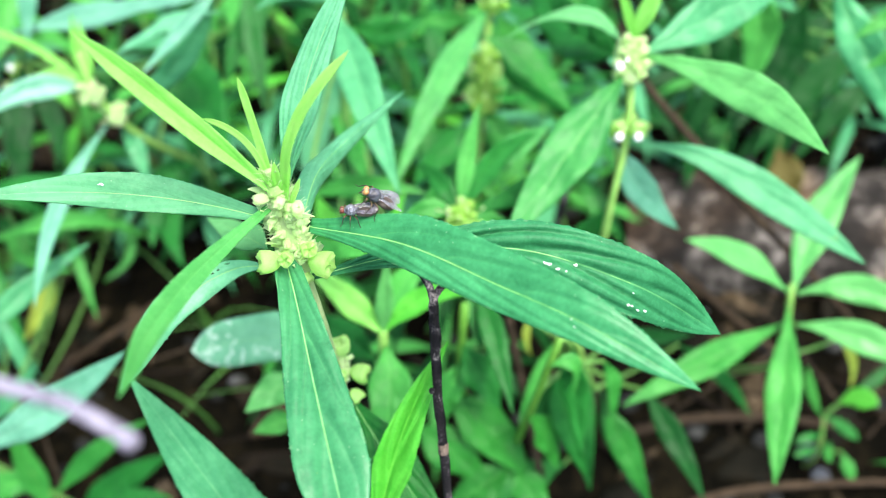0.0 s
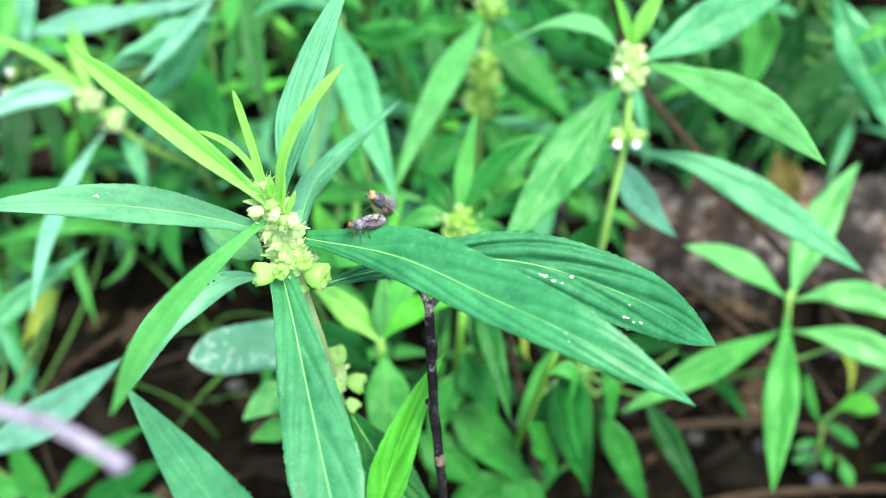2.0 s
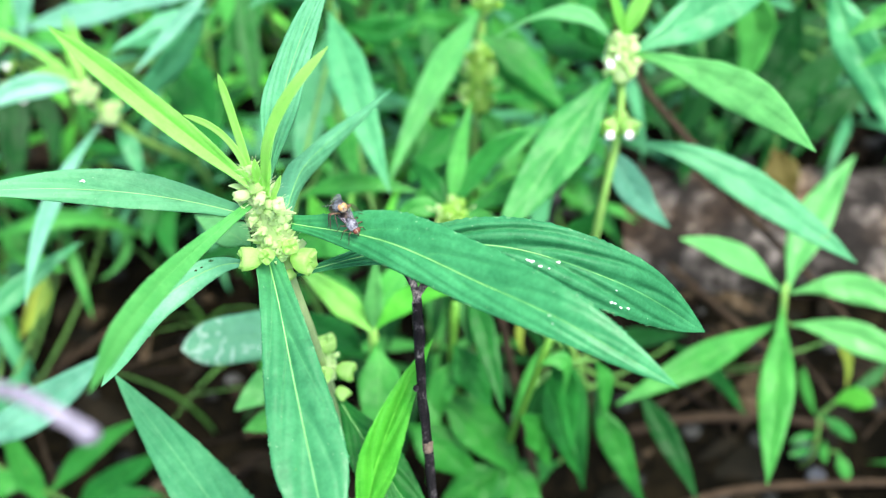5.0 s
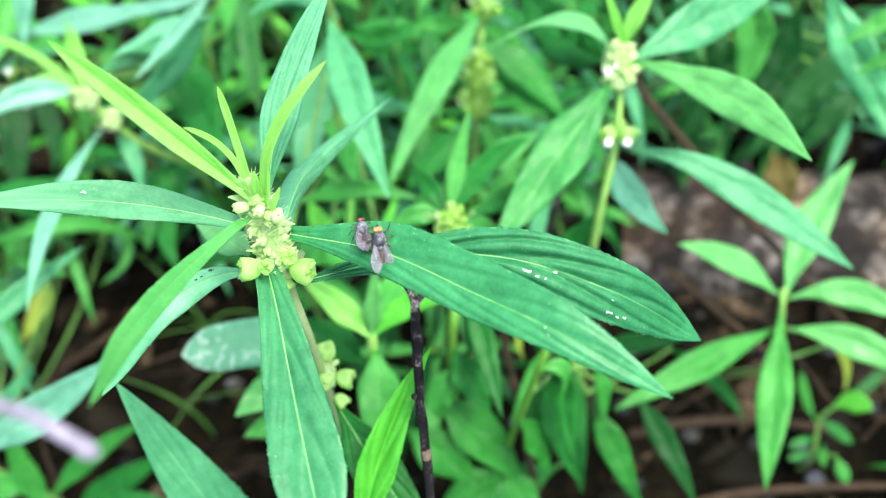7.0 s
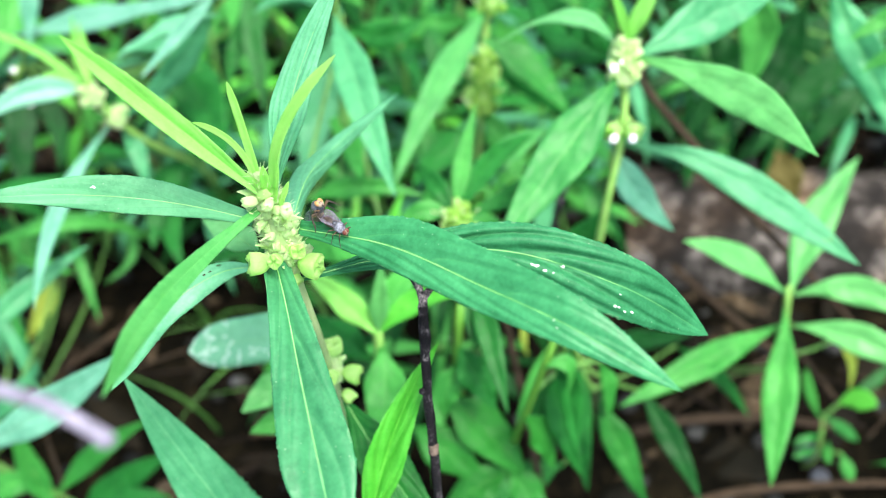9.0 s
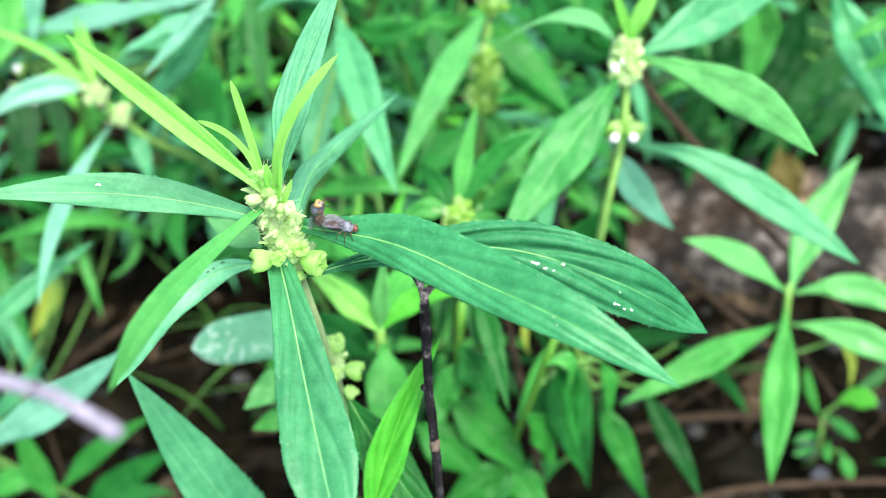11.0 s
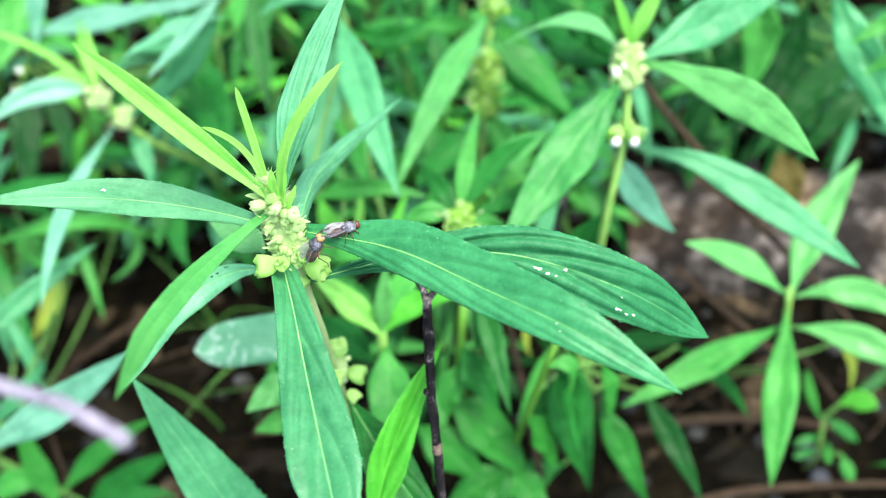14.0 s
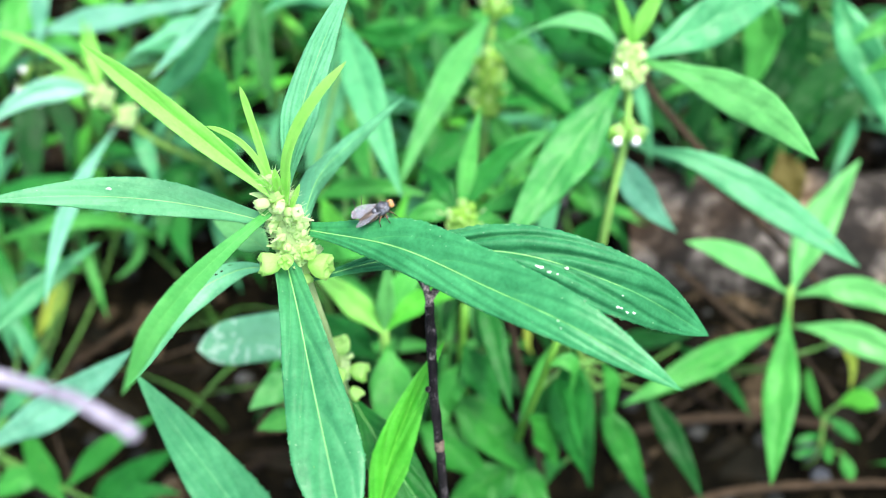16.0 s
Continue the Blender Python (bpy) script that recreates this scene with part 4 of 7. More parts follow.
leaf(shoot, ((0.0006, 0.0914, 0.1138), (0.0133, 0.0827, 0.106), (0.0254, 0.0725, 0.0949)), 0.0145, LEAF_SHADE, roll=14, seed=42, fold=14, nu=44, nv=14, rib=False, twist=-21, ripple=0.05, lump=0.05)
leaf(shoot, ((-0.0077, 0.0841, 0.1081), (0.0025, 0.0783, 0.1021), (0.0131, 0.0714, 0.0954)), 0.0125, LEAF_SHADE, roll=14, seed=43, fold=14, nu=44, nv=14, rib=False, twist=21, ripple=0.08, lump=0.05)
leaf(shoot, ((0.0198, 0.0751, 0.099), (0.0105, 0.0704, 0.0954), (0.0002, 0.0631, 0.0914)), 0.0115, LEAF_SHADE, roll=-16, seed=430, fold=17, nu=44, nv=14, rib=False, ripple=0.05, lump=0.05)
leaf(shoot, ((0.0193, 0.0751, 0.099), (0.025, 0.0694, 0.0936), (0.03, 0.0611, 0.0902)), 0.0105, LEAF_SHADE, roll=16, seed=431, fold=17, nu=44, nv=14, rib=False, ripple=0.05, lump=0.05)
stalk(shoot, ((-0.0151, 0.0883, 0.1079), (-0.0124, 0.0844, 0.1097), (-0.0098, 0.0806, 0.1141)), 0.0007, 0.0005, 2, material=STEM_DIM, n=8, name="branch")
leaf(shoot, ((-0.0337, 0.0804, 0.1494), (-0.039, 0.0782, 0.148), (-0.0458, 0.0723, 0.1479)), 0.0085, LEAF_SAP, roll=-22, seed=44, fold=17, nu=44, nv=14, rib=False, twist=-4, ripple=0.1, lump=0.05)
leaf(shoot, ((-0.0353, 0.0747, 0.1399), (-0.04, 0.0732, 0.139), (-0.0453, 0.0704, 0.1396)), 0.0062, LEAF_FRESH, roll=-27, seed=45, fold=17, nu=44, nv=14, rib=False, twist=5, ripple=0.09, lump=0.05)

# herb hanging behind the big leaves

hanger = thing("leafy_herb", (0.0141, 0.1533, -0.003), "mid-green weed with narrow hanging leaves and a bud knot", "herb")
stalk(hanger, ((0.0141, 0.1533, -0.003), (0.0114, 0.1204, 0.1036), (0.0076, 0.1168, 0.1427), (0.0043, 0.118, 0.1634)), 0.0014, 0.0010, 8)
leaf(hanger, ((0.0087, 0.1068, 0.1482), (0.0126, 0.0916, 0.147), (0.0168, 0.0743, 0.1409)), 0.00637, LEAF_DARK, roll=14, seed=46, fold=17, nu=44, nv=14, rib=False, twist=-9, ripple=0.04, lump=0.05)
stalk(hanger, ((0.0075, 0.1168, 0.1436), (0.0081, 0.1118, 0.1446), (0.0087, 0.1068, 0.1482)), 0.0007, 0.0005, 2, material=STEM_DIM, n=8, name="branch")
leaf(hanger, ((0.0073, 0.1073, 0.1473), (0.0082, 0.0991, 0.1446), (0.0096, 0.0904, 0.1415)), 0.00484, LEAF_DARK, roll=6, seed=47, fold=17, nu=44, nv=14, rib=False, twist=-2, ripple=0.04, lump=0.05)
stalk(hanger, ((0.0079, 0.1168, 0.1408), (0.0076, 0.1121, 0.1427), (0.0073, 0.1073, 0.1473)), 0.0007, 0.0005, 2, material=STEM_DIM, n=8, name="branch")
leaf(hanger, ((0.005, 0.1182, 0.1624), (0.0126, 0.1353, 0.1601), (0.0293, 0.153, 0.1535)), 0.00640, LEAF_DARK, roll=28, seed=48, fold=17, nu=44, nv=14, rib=False, twist=-5, ripple=0.1, lump=0.05)
leaf(hanger, ((0.0043, 0.1182, 0.1624), (0.0059, 0.1322, 0.1641), (0.0097, 0.1505, 0.1673)), 0.00484, LEAF_FRESH, roll=7, seed=49, fold=12, nu=44, nv=14, rib=False, twist=-7, ripple=0.03, lump=0.05)
leaf(hanger, ((0.0077, 0.1336, 0.1561), (0.0176, 0.143, 0.1555), (0.0301, 0.1529, 0.1546)), 0.0072, LEAF_MID, roll=20, seed=420, fold=17, peak=0.5, nu=44, nv=14, rib=False, ripple=0.05, lump=0.05)
leaf(hanger, ((0.0071, 0.1348, 0.1569), (0.0003, 0.132, 0.151), (-0.0077, 0.1256, 0.1446)), 0.0080, LEAF_FRESH, roll=-14, seed=421, fold=17, peak=0.5, nu=44, nv=14, rib=False, ripple=0.05, lump=0.05)
leaf(hanger, ((0.0039, 0.1179, 0.1622), (-0.0013, 0.1268, 0.1642), (-0.0064, 0.1353, 0.1601)), 0.00520, LEAF_DARK, roll=-12, seed=50, fold=12, nu=44, nv=14, rib=False, twist=-20, ripple=0.04, lump=0.05)
leaf(hanger, ((0.0039, 0.1173, 0.1619), (-0.0033, 0.1185, 0.1638), (-0.0116, 0.1127, 0.1601)), 0.00539, LEAF_FRESH, roll=-32, seed=51, fold=12, nu=44, nv=14, rib=False, twist=12, ripple=0.06, lump=0.05)
leaf(hanger, ((0.005, 0.1173, 0.1619), (0.0166, 0.1249, 0.1596), (0.0457, 0.1493, 0.1394)), 0.00683, LEAF_DARK, roll=37, seed=52, fold=12, nu=44, nv=14, rib=False, twist=-9, ripple=0.04, lump=0.05)
leaf(hanger, ((0.0053, 0.1168, 0.1615), (0.0134, 0.1161, 0.1599), (0.0204, 0.1114, 0.157)), 0.00585, LEAF_FRESH, roll=28, seed=53, fold=12, nu=44, nv=14, rib=False, twist=21, ripple=0.06, lump=0.05)
bud_cluster(hanger, (0.0043, 0.1191, 0.1635), (0.005, 0.1167, 0.1591), 0.0020, 0.0034, 16, 0.3, 21, 1.4, 0, green=True)

# tall herb at the back

tall = thing("flowering_herb", (0.0158, 0.2333, -0.003), "tall weed with yellow-green bud knots and drooping leaves", "herb", "herbs with bud clusters")
stalk(tall, ((0.0158, 0.2333, -0.003), (0.0131, 0.1929, 0.1018), (0.0139, 0.202, 0.1287), (0.016, 0.2152, 0.157)), 0.0016, 0.0011, 8)
bud_cluster(tall, (0.0146, 0.2052, 0.1319), (0.0136, 0.1933, 0.1162), 0.0030, 0.0050, 22, 0.4, 22, 1.7, 0, green=True)
bud_cluster(tall, (0.016, 0.2116, 0.1489), (0.0155, 0.2086, 0.1446), 0.0020, 0.0030, 10, 0.3, 23, 1.6, 0, green=True)
leaf(tall, ((0.0155, 0.2102, 0.1456), (0.001, 0.1847, 0.1415), (-0.0139, 0.1481, 0.1328)), 0.0095, LEAF_MID, roll=-15, seed=54, fold=17, nu=44, nv=14, rib=False, twist=-13, ripple=0.03, lump=0.05)
leaf(tall, ((0.012, 0.1947, 0.1477), (0.0265, 0.1888, 0.1417), (0.0399, 0.1784, 0.1304)), 0.0120, LEAF_FRESH, roll=10, seed=422, fold=14, peak=0.45, nu=44, nv=14, rib=False, ripple=0.05, lump=0.05)
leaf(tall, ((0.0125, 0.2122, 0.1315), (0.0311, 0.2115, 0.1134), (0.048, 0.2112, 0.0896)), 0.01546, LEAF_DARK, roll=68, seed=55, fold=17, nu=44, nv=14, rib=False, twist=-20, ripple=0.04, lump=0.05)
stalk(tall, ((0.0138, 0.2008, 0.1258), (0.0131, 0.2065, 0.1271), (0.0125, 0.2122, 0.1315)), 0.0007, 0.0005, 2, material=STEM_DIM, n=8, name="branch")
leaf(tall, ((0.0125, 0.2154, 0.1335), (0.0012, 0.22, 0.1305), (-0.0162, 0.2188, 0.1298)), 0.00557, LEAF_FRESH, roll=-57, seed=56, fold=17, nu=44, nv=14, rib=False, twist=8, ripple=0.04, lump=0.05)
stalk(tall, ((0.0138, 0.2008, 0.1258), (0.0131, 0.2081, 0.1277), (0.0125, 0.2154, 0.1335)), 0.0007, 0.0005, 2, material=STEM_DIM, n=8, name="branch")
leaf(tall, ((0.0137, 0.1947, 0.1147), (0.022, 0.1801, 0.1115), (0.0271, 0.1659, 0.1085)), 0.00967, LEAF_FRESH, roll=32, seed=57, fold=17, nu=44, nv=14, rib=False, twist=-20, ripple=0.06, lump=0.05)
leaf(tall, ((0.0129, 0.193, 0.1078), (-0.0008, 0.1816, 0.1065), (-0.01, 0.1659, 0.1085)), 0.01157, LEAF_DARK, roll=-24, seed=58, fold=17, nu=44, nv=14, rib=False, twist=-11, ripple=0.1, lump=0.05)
leaf(tall, ((0.0172, 0.2071, 0.146), (0.0212, 0.2047, 0.1387), (0.0397, 0.2045, 0.1208)), 0.00930, LEAF_FRESH, roll=39, seed=59, fold=17, nu=44, nv=14, rib=False, twist=-17, ripple=0.07, lump=0.05)

# broad-leaved herb behind the bud head

broad = thing("leafy_herb", (-0.044, 0.2758, -0.003), "mid-green weed with broad drooping leaves", "herb")
stalk(broad, ((-0.044, 0.2758, -0.003), (-0.0345, 0.211, 0.1249), (-0.0287, 0.1789, 0.1697), (-0.0277, 0.1746, 0.1906)), 0.0016, 0.0010, 8)
leaf(broad, ((-0.0282, 0.1749, 0.1754), (-0.0198, 0.1467, 0.1732), (-0.0103, 0.1194, 0.1679)), 0.01063, LEAF_MINT, roll=2, seed=60, fold=17, nu=44, nv=14, rib=False, twist=12, ripple=0.06, lump=0.05)
stalk(broad, ((-0.0285, 0.1781, 0.1725), (-0.0284, 0.1765, 0.1734), (-0.0282, 0.1749, 0.1754)), 0.0007, 0.0005, 2, material=STEM_DIM, n=8, name="branch")
leaf(broad, ((-0.0335, 0.1936, 0.1494), (-0.0385, 0.1779, 0.1337), (-0.0421, 0.154, 0.1247)), 0.01335, LEAF_TEAL, roll=-34, seed=61, fold=17, nu=44, nv=14, rib=False, twist=21, ripple=0.06, lump=0.05)
leaf(broad, ((-0.0333, 0.2037, 0.1321), (-0.0274, 0.1643, 0.1311), (-0.0222, 0.1481, 0.1328)), 0.01183, LEAF_FRESH, roll=5, seed=62, fold=17, nu=44, nv=14, rib=False, twist=-11, ripple=0.06, lump=0.05)
leaf(broad, ((-0.0381, 0.1392, 0.139), (-0.0225, 0.1395, 0.1451), (-0.0037, 0.1372, 0.1436)), 0.00625, LEAF_FRESH, roll=44, seed=63, fold=17, nu=44, nv=14, rib=False, twist=-20, ripple=0.06, lump=0.05)
stalk(broad, ((-0.037, 0.2262, 0.0995), (-0.0375, 0.1827, 0.1078), (-0.0381, 0.1392, 0.139)), 0.0007, 0.0005, 2, material=STEM_DIM, n=8, name="branch")
leaf(broad, ((-0.0259, 0.139, 0.1129), (-0.026, 0.1449, 0.1213), (-0.0244, 0.1518, 0.1292)), 0.00292, LEAF_LIME, roll=2, seed=64, fold=12, nu=44, nv=14, rib=False, twist=-11, ripple=0.09, lump=0.05)
stalk(broad, ((-0.0304, 0.1879, 0.1534), (-0.0281, 0.1634, 0.1255), (-0.0259, 0.139, 0.1129)), 0.0007, 0.0005, 2, material=STEM_DIM, n=8, name="branch")
leaf(broad, ((-0.032, 0.1405, 0.1138), (-0.0353, 0.1441, 0.1208), (-0.0379, 0.1489, 0.1274)), 0.00755, LEAF_BRIGHT, roll=-30, seed=65, fold=12, nu=44, nv=14, rib=False, twist=15, ripple=0.06, lump=0.05)
stalk(broad, ((-0.0308, 0.1901, 0.1505), (-0.0314, 0.1653, 0.1247), (-0.032, 0.1405, 0.1138)), 0.0007, 0.0005, 2, material=STEM_DIM, n=8, name="branch")
leaf(broad, ((-0.0165, 0.1406, 0.1104), (-0.0146, 0.1471, 0.118), (-0.011, 0.154, 0.1247)), 0.00348, LEAF_BRIGHT, roll=17, seed=66, fold=12, nu=44, nv=14, rib=False, twist=-21, ripple=0.05, lump=0.05)
stalk(broad, ((-0.0308, 0.1901, 0.1505), (-0.0237, 0.1654, 0.1226), (-0.0165, 0.1406, 0.1104)), 0.0007, 0.0005, 2, material=STEM_DIM, n=8, name="branch")
leaf(broad, ((-0.0289, 0.1917, 0.16), (-0.0372, 0.1974, 0.1635), (-0.0554, 0.1917, 0.16)), 0.00847, LEAF_TEAL, roll=-32, seed=67, fold=17, nu=44, nv=14, rib=False, twist=-11, ripple=0.04, lump=0.05)
stalk(broad, ((-0.03, 0.1857, 0.1563), (-0.0295, 0.1887, 0.1573), (-0.0289, 0.1917, 0.16)), 0.0007, 0.0005, 2, material=STEM_DIM, n=8, name="branch")
leaf(broad, ((-0.0281, 0.1889, 0.1583), (-0.018, 0.1936, 0.1494), (-0.0043, 0.2071, 0.146)), 0.00877, LEAF_DARK, roll=45, seed=68, fold=17, nu=44, nv=14, rib=False, twist=-12, ripple=0.09, lump=0.05)
stalk(broad, ((-0.03, 0.1857, 0.1563), (-0.0291, 0.1873, 0.1568), (-0.0281, 0.1889, 0.1583)), 0.0007, 0.0005, 2, material=STEM_DIM, n=8, name="branch")
leaf(broad, ((-0.0292, 0.097, 0.1834), (-0.0199, 0.0924, 0.1899), (-0.0094, 0.0884, 0.1921)), 0.0085, LEAF_FRESH, roll=40, seed=410, fold=17, nu=44, nv=14, rib=False, ripple=0.05, lump=0.05)
stalk(broad, ((-0.0308, 0.1901, 0.1505), (-0.0331, 0.1106, 0.1683), (-0.0292, 0.097, 0.1834)), 0.0007, 0.0005, 2, material=STEM_DIM, n=8, name="branch")

# herb at the back with bluish leaves, sky sheen painted into two

bluish = thing("flowering_herb", (-0.1115, 0.2392, -0.003), "bluish-green weed with arching leaves, two painted with sky sheen, and a pale bud knot", "herb", "herbs with bud clusters")
stalk(bluish, ((-0.1115, 0.2392, -0.003), (-0.0951, 0.2029, 0.0727), (-0.105, 0.1827, 0.1213), (-0.1102, 0.1837, 0.1337), (-0.1112, 0.1884, 0.1462)), 0.0015, 0.0010, 8)
bud_cluster(bluish, (-0.1062, 0.1839, 0.1268), (-0.1056, 0.182, 0.1221), 0.0018, 0.0030, 10, 0.3, 24, 1.3, 0)
bud_cluster(bluish, (-0.1106, 0.1845, 0.1367), (-0.1097, 0.1824, 0.1318), 0.0015, 0.0028, 10, 0.3, 25, 1.2, 0)
leaf(bluish, ((-0.111, 0.1847, 0.1344), (-0.1242, 0.181, 0.1392), (-0.1412, 0.1661, 0.1381)), 0.00802, LEAF_SKYLIT, roll=-34, seed=69, fold=17, nu=44, nv=14, rib=False, twist=-16, ripple=0.03, lump=0.05)
leaf(bluish, ((-0.1075, 0.1807, 0.1237), (-0.1086, 0.1509, 0.1345), (-0.0983, 0.0966, 0.1536)), 0.005, LEAF_SKYLIT, roll=-40, seed=70, fold=17, peak=0.5, nu=44, nv=14, rib=False, twist=19, ripple=0.07, lump=0.05)
stalk(bluish, ((-0.1047, 0.1827, 0.1206), (-0.1061, 0.1817, 0.1216), (-0.1075, 0.1807, 0.1237)), 0.0007, 0.0005, 2, material=STEM_DIM, n=8, name="branch")
leaf(bluish, ((-0.1115, 0.1837, 0.135), (-0.1304, 0.2001, 0.1358), (-0.1513, 0.21, 0.1361)), 0.0028, LEAF_LIME, roll=-33, seed=71, fold=20, nu=44, nv=14, rib=False, twist=22, ripple=0.06, lump=0.05, sharp=5, stalk=0.7)
leaf(bluish, ((-0.1115, 0.1845, 0.1354), (-0.112, 0.1892, 0.1466), (-0.1116, 0.1956, 0.1565)), 0.00294, LEAF_LIME, roll=2, seed=72, fold=15, nu=44, nv=14, rib=False, twist=18, ripple=0.08, lump=0.05)
leaf(bluish, ((-0.1106, 0.1845, 0.1354), (-0.1103, 0.1899, 0.1447), (-0.112, 0.198, 0.1521)), 0.00383, LEAF_LIME, roll=31, seed=73, fold=15, nu=44, nv=14, rib=False, twist=13, ripple=0.08, lump=0.05)
leaf(bluish, ((-0.1093, 0.1852, 0.1347), (-0.1186, 0.1868, 0.1393), (-0.1294, 0.1818, 0.1396)), 0.00388, LEAF_LIME, roll=-29, seed=74, fold=15, nu=44, nv=14, rib=False, twist=0, ripple=0.04, lump=0.05)
leaf(bluish, ((-0.1047, 0.1836, 0.1231), (-0.092, 0.1908, 0.1299), (-0.0671, 0.196, 0.1627)), 0.00877, LEAF_MINT, roll=57, seed=75, fold=17, peak=0.5, nu=44, nv=14, rib=False, twist=-13, ripple=0.09, lump=0.05)
leaf(bluish, ((-0.0964, 0.2233, 0.1208), (-0.086, 0.2047, 0.115), (-0.0705, 0.1746, 0.1139)), 0.01864, LEAF_DARK, roll=-3, seed=76, fold=14, nu=44, nv=14, rib=False, twist=18, ripple=0.09, lump=0.05)
stalk(bluish, ((-0.0993, 0.1874, 0.1029), (-0.0979, 0.2053, 0.107), (-0.0964, 0.2233, 0.1208)), 0.0007, 0.0005, 2, material=STEM_DIM, n=8, name="branch")
leaf(bluish, ((-0.1067, 0.184, 0.1198), (-0.1029, 0.1801, 0.1115), (-0.0983, 0.1659, 0.1085)), 0.00642, LEAF_MINT, roll=32, seed=77, fold=14, nu=44, nv=14, rib=False, twist=-7, ripple=0.08, lump=0.05)
leaf(bluish, ((-0.0965, 0.2004, 0.0829), (-0.1017, 0.1837, 0.0842), (-0.1024, 0.1591, 0.0807)), 0.01115, LEAF_DARK, roll=-32, seed=78, fold=14, nu=44, nv=14, rib=False, twist=13, ripple=0.07, lump=0.05)
leaf(bluish, ((-0.0937, 0.2008, 0.0772), (-0.0996, 0.1749, 0.0788), (-0.0904, 0.1524, 0.0765)), 0.01055, LEAF_DARK, roll=-25, seed=79, fold=14, nu=44, nv=14, rib=False, twist=14, ripple=0.07, lump=0.05)

# herb at the edge of the light

edge = thing("leafy_herb", (-0.2219, 0.3161, -0.003), "tall weed with tiny white flowers and leaves painted pale with bluish sky sheen", "herb")
stalk(edge, ((-0.2219, 0.3161, -0.003), (-0.1778, 0.2457, 0.064), (-0.1716, 0.2471, 0.0826)), 0.0015, 0.0010, 8)
bud_cluster(edge, (-0.1742, 0.2483, 0.0798), (-0.1754, 0.2423, 0.0678), 0.0020, 0.0045, 12, 0.3, 26, 1.6, 0, green=True)
shared_part("floret", FLOWER_MESH, toward((-0.1715, 0.2402, 0.0865), (0, -0.61, 0.8), 1.1, 0.3), edge, "small white flower")
shared_part("floret", FLOWER_MESH, toward((-0.1647, 0.2288, 0.0794), (0, -0.61, 0.8), 1.1, 0.3), edge, "small white flower")
shared_part("floret", FLOWER_MESH, toward((-0.1733, 0.2326, 0.0818), (0, -0.61, 0.8), 1.1, 0.3), edge, "small white flower")
leaf(edge, ((-0.1623, 0.2391, 0.1071), (-0.1163, 0.2216, 0.1315), (-0.068, 0.2045, 0.1562)), 0.01167, LEAF_SKYLIT, roll=8, seed=80, fold=14, nu=44, nv=14, rib=False, twist=7, ripple=0.08, lump=0.05)
stalk(edge, ((-0.1716, 0.2471, 0.0826), (-0.1669, 0.2431, 0.0916), (-0.1623, 0.2391, 0.1071)), 0.0007, 0.0005, 2, material=STEM_DIM, n=8, name="branch")
leaf(edge, ((-0.1462, 0.2436, 0.1335), (-0.1491, 0.2356, 0.1226), (-0.1501, 0.2258, 0.1129)), 0.00687, LEAF_SKYLIT, roll=-41, seed=81, fold=14, nu=44, nv=14, rib=False, twist=-10, ripple=0.09, lump=0.05)
stalk(edge, ((-0.1716, 0.2471, 0.0826), (-0.1589, 0.2454, 0.1012), (-0.1462, 0.2436, 0.1335)), 0.0007, 0.0005, 2, material=STEM_DIM, n=8, name="branch")
leaf(edge, ((-0.0633, 0.1902, 0.1702), (-0.0725, 0.1816, 0.1647), (-0.0856, 0.1691, 0.1569)), 0.0042, LEAF_SKYLIT, roll=-52, seed=82, fold=14, nu=44, nv=14, rib=False, twist=20, ripple=0.04, lump=0.05)
leaf(edge, ((-0.0647, 0.1887, 0.1628), (-0.0794, 0.1861, 0.16), (-0.0957, 0.1788, 0.1543)), 0.0070, LEAF_JADE, roll=0, seed=432, fold=17, nu=44, nv=14, rib=False, ripple=0.05, lump=0.05)
stalk(edge, ((-0.1716, 0.2471, 0.0826), (-0.1177, 0.2215, 0.1054), (-0.0637, 0.196, 0.1627)), 0.0007, 0.0005, 2, material=STEM_DIM, n=8, name="branch")
leaf(edge, ((-0.0715, 0.1972, 0.1516), (-0.0868, 0.201, 0.1422), (-0.1058, 0.2037, 0.1321)), 0.00786, LEAF_MINT, roll=-72, seed=83, fold=14, nu=44, nv=14, rib=False, twist=21, ripple=0.1, lump=0.05)
stalk(edge, ((-0.1716, 0.2471, 0.0826), (-0.1215, 0.2221, 0.1013), (-0.0715, 0.1972, 0.1516)), 0.0007, 0.0005, 2, material=STEM_DIM, n=8, name="branch")
leaf(edge, ((-0.0705, 0.2402, 0.1314), (-0.0665, 0.22, 0.1187), (-0.0625, 0.1997, 0.106)), 0.00837, LEAF_DARK, roll=-8, seed=84, fold=14, nu=44, nv=14, rib=False, twist=7, ripple=0.03, lump=0.05)
stalk(edge, ((-0.1716, 0.2471, 0.0826), (-0.121, 0.2436, 0.0935), (-0.0705, 0.2402, 0.1314)), 0.0007, 0.0005, 2, material=STEM_DIM, n=8, name="branch")
leaf(edge, ((-0.0585, 0.2465, 0.1235), (-0.0729, 0.2308, 0.1137), (-0.079, 0.2133, 0.1028)), 0.00988, LEAF_DARK, roll=-51, seed=85, fold=14, nu=44, nv=14, rib=False, twist=18, ripple=0.04, lump=0.05)
stalk(edge, ((-0.1748, 0.2458, 0.0724), (-0.1167, 0.2461, 0.0827), (-0.0585, 0.2465, 0.1235)), 0.0007, 0.0005, 2, material=STEM_DIM, n=8, name="branch")
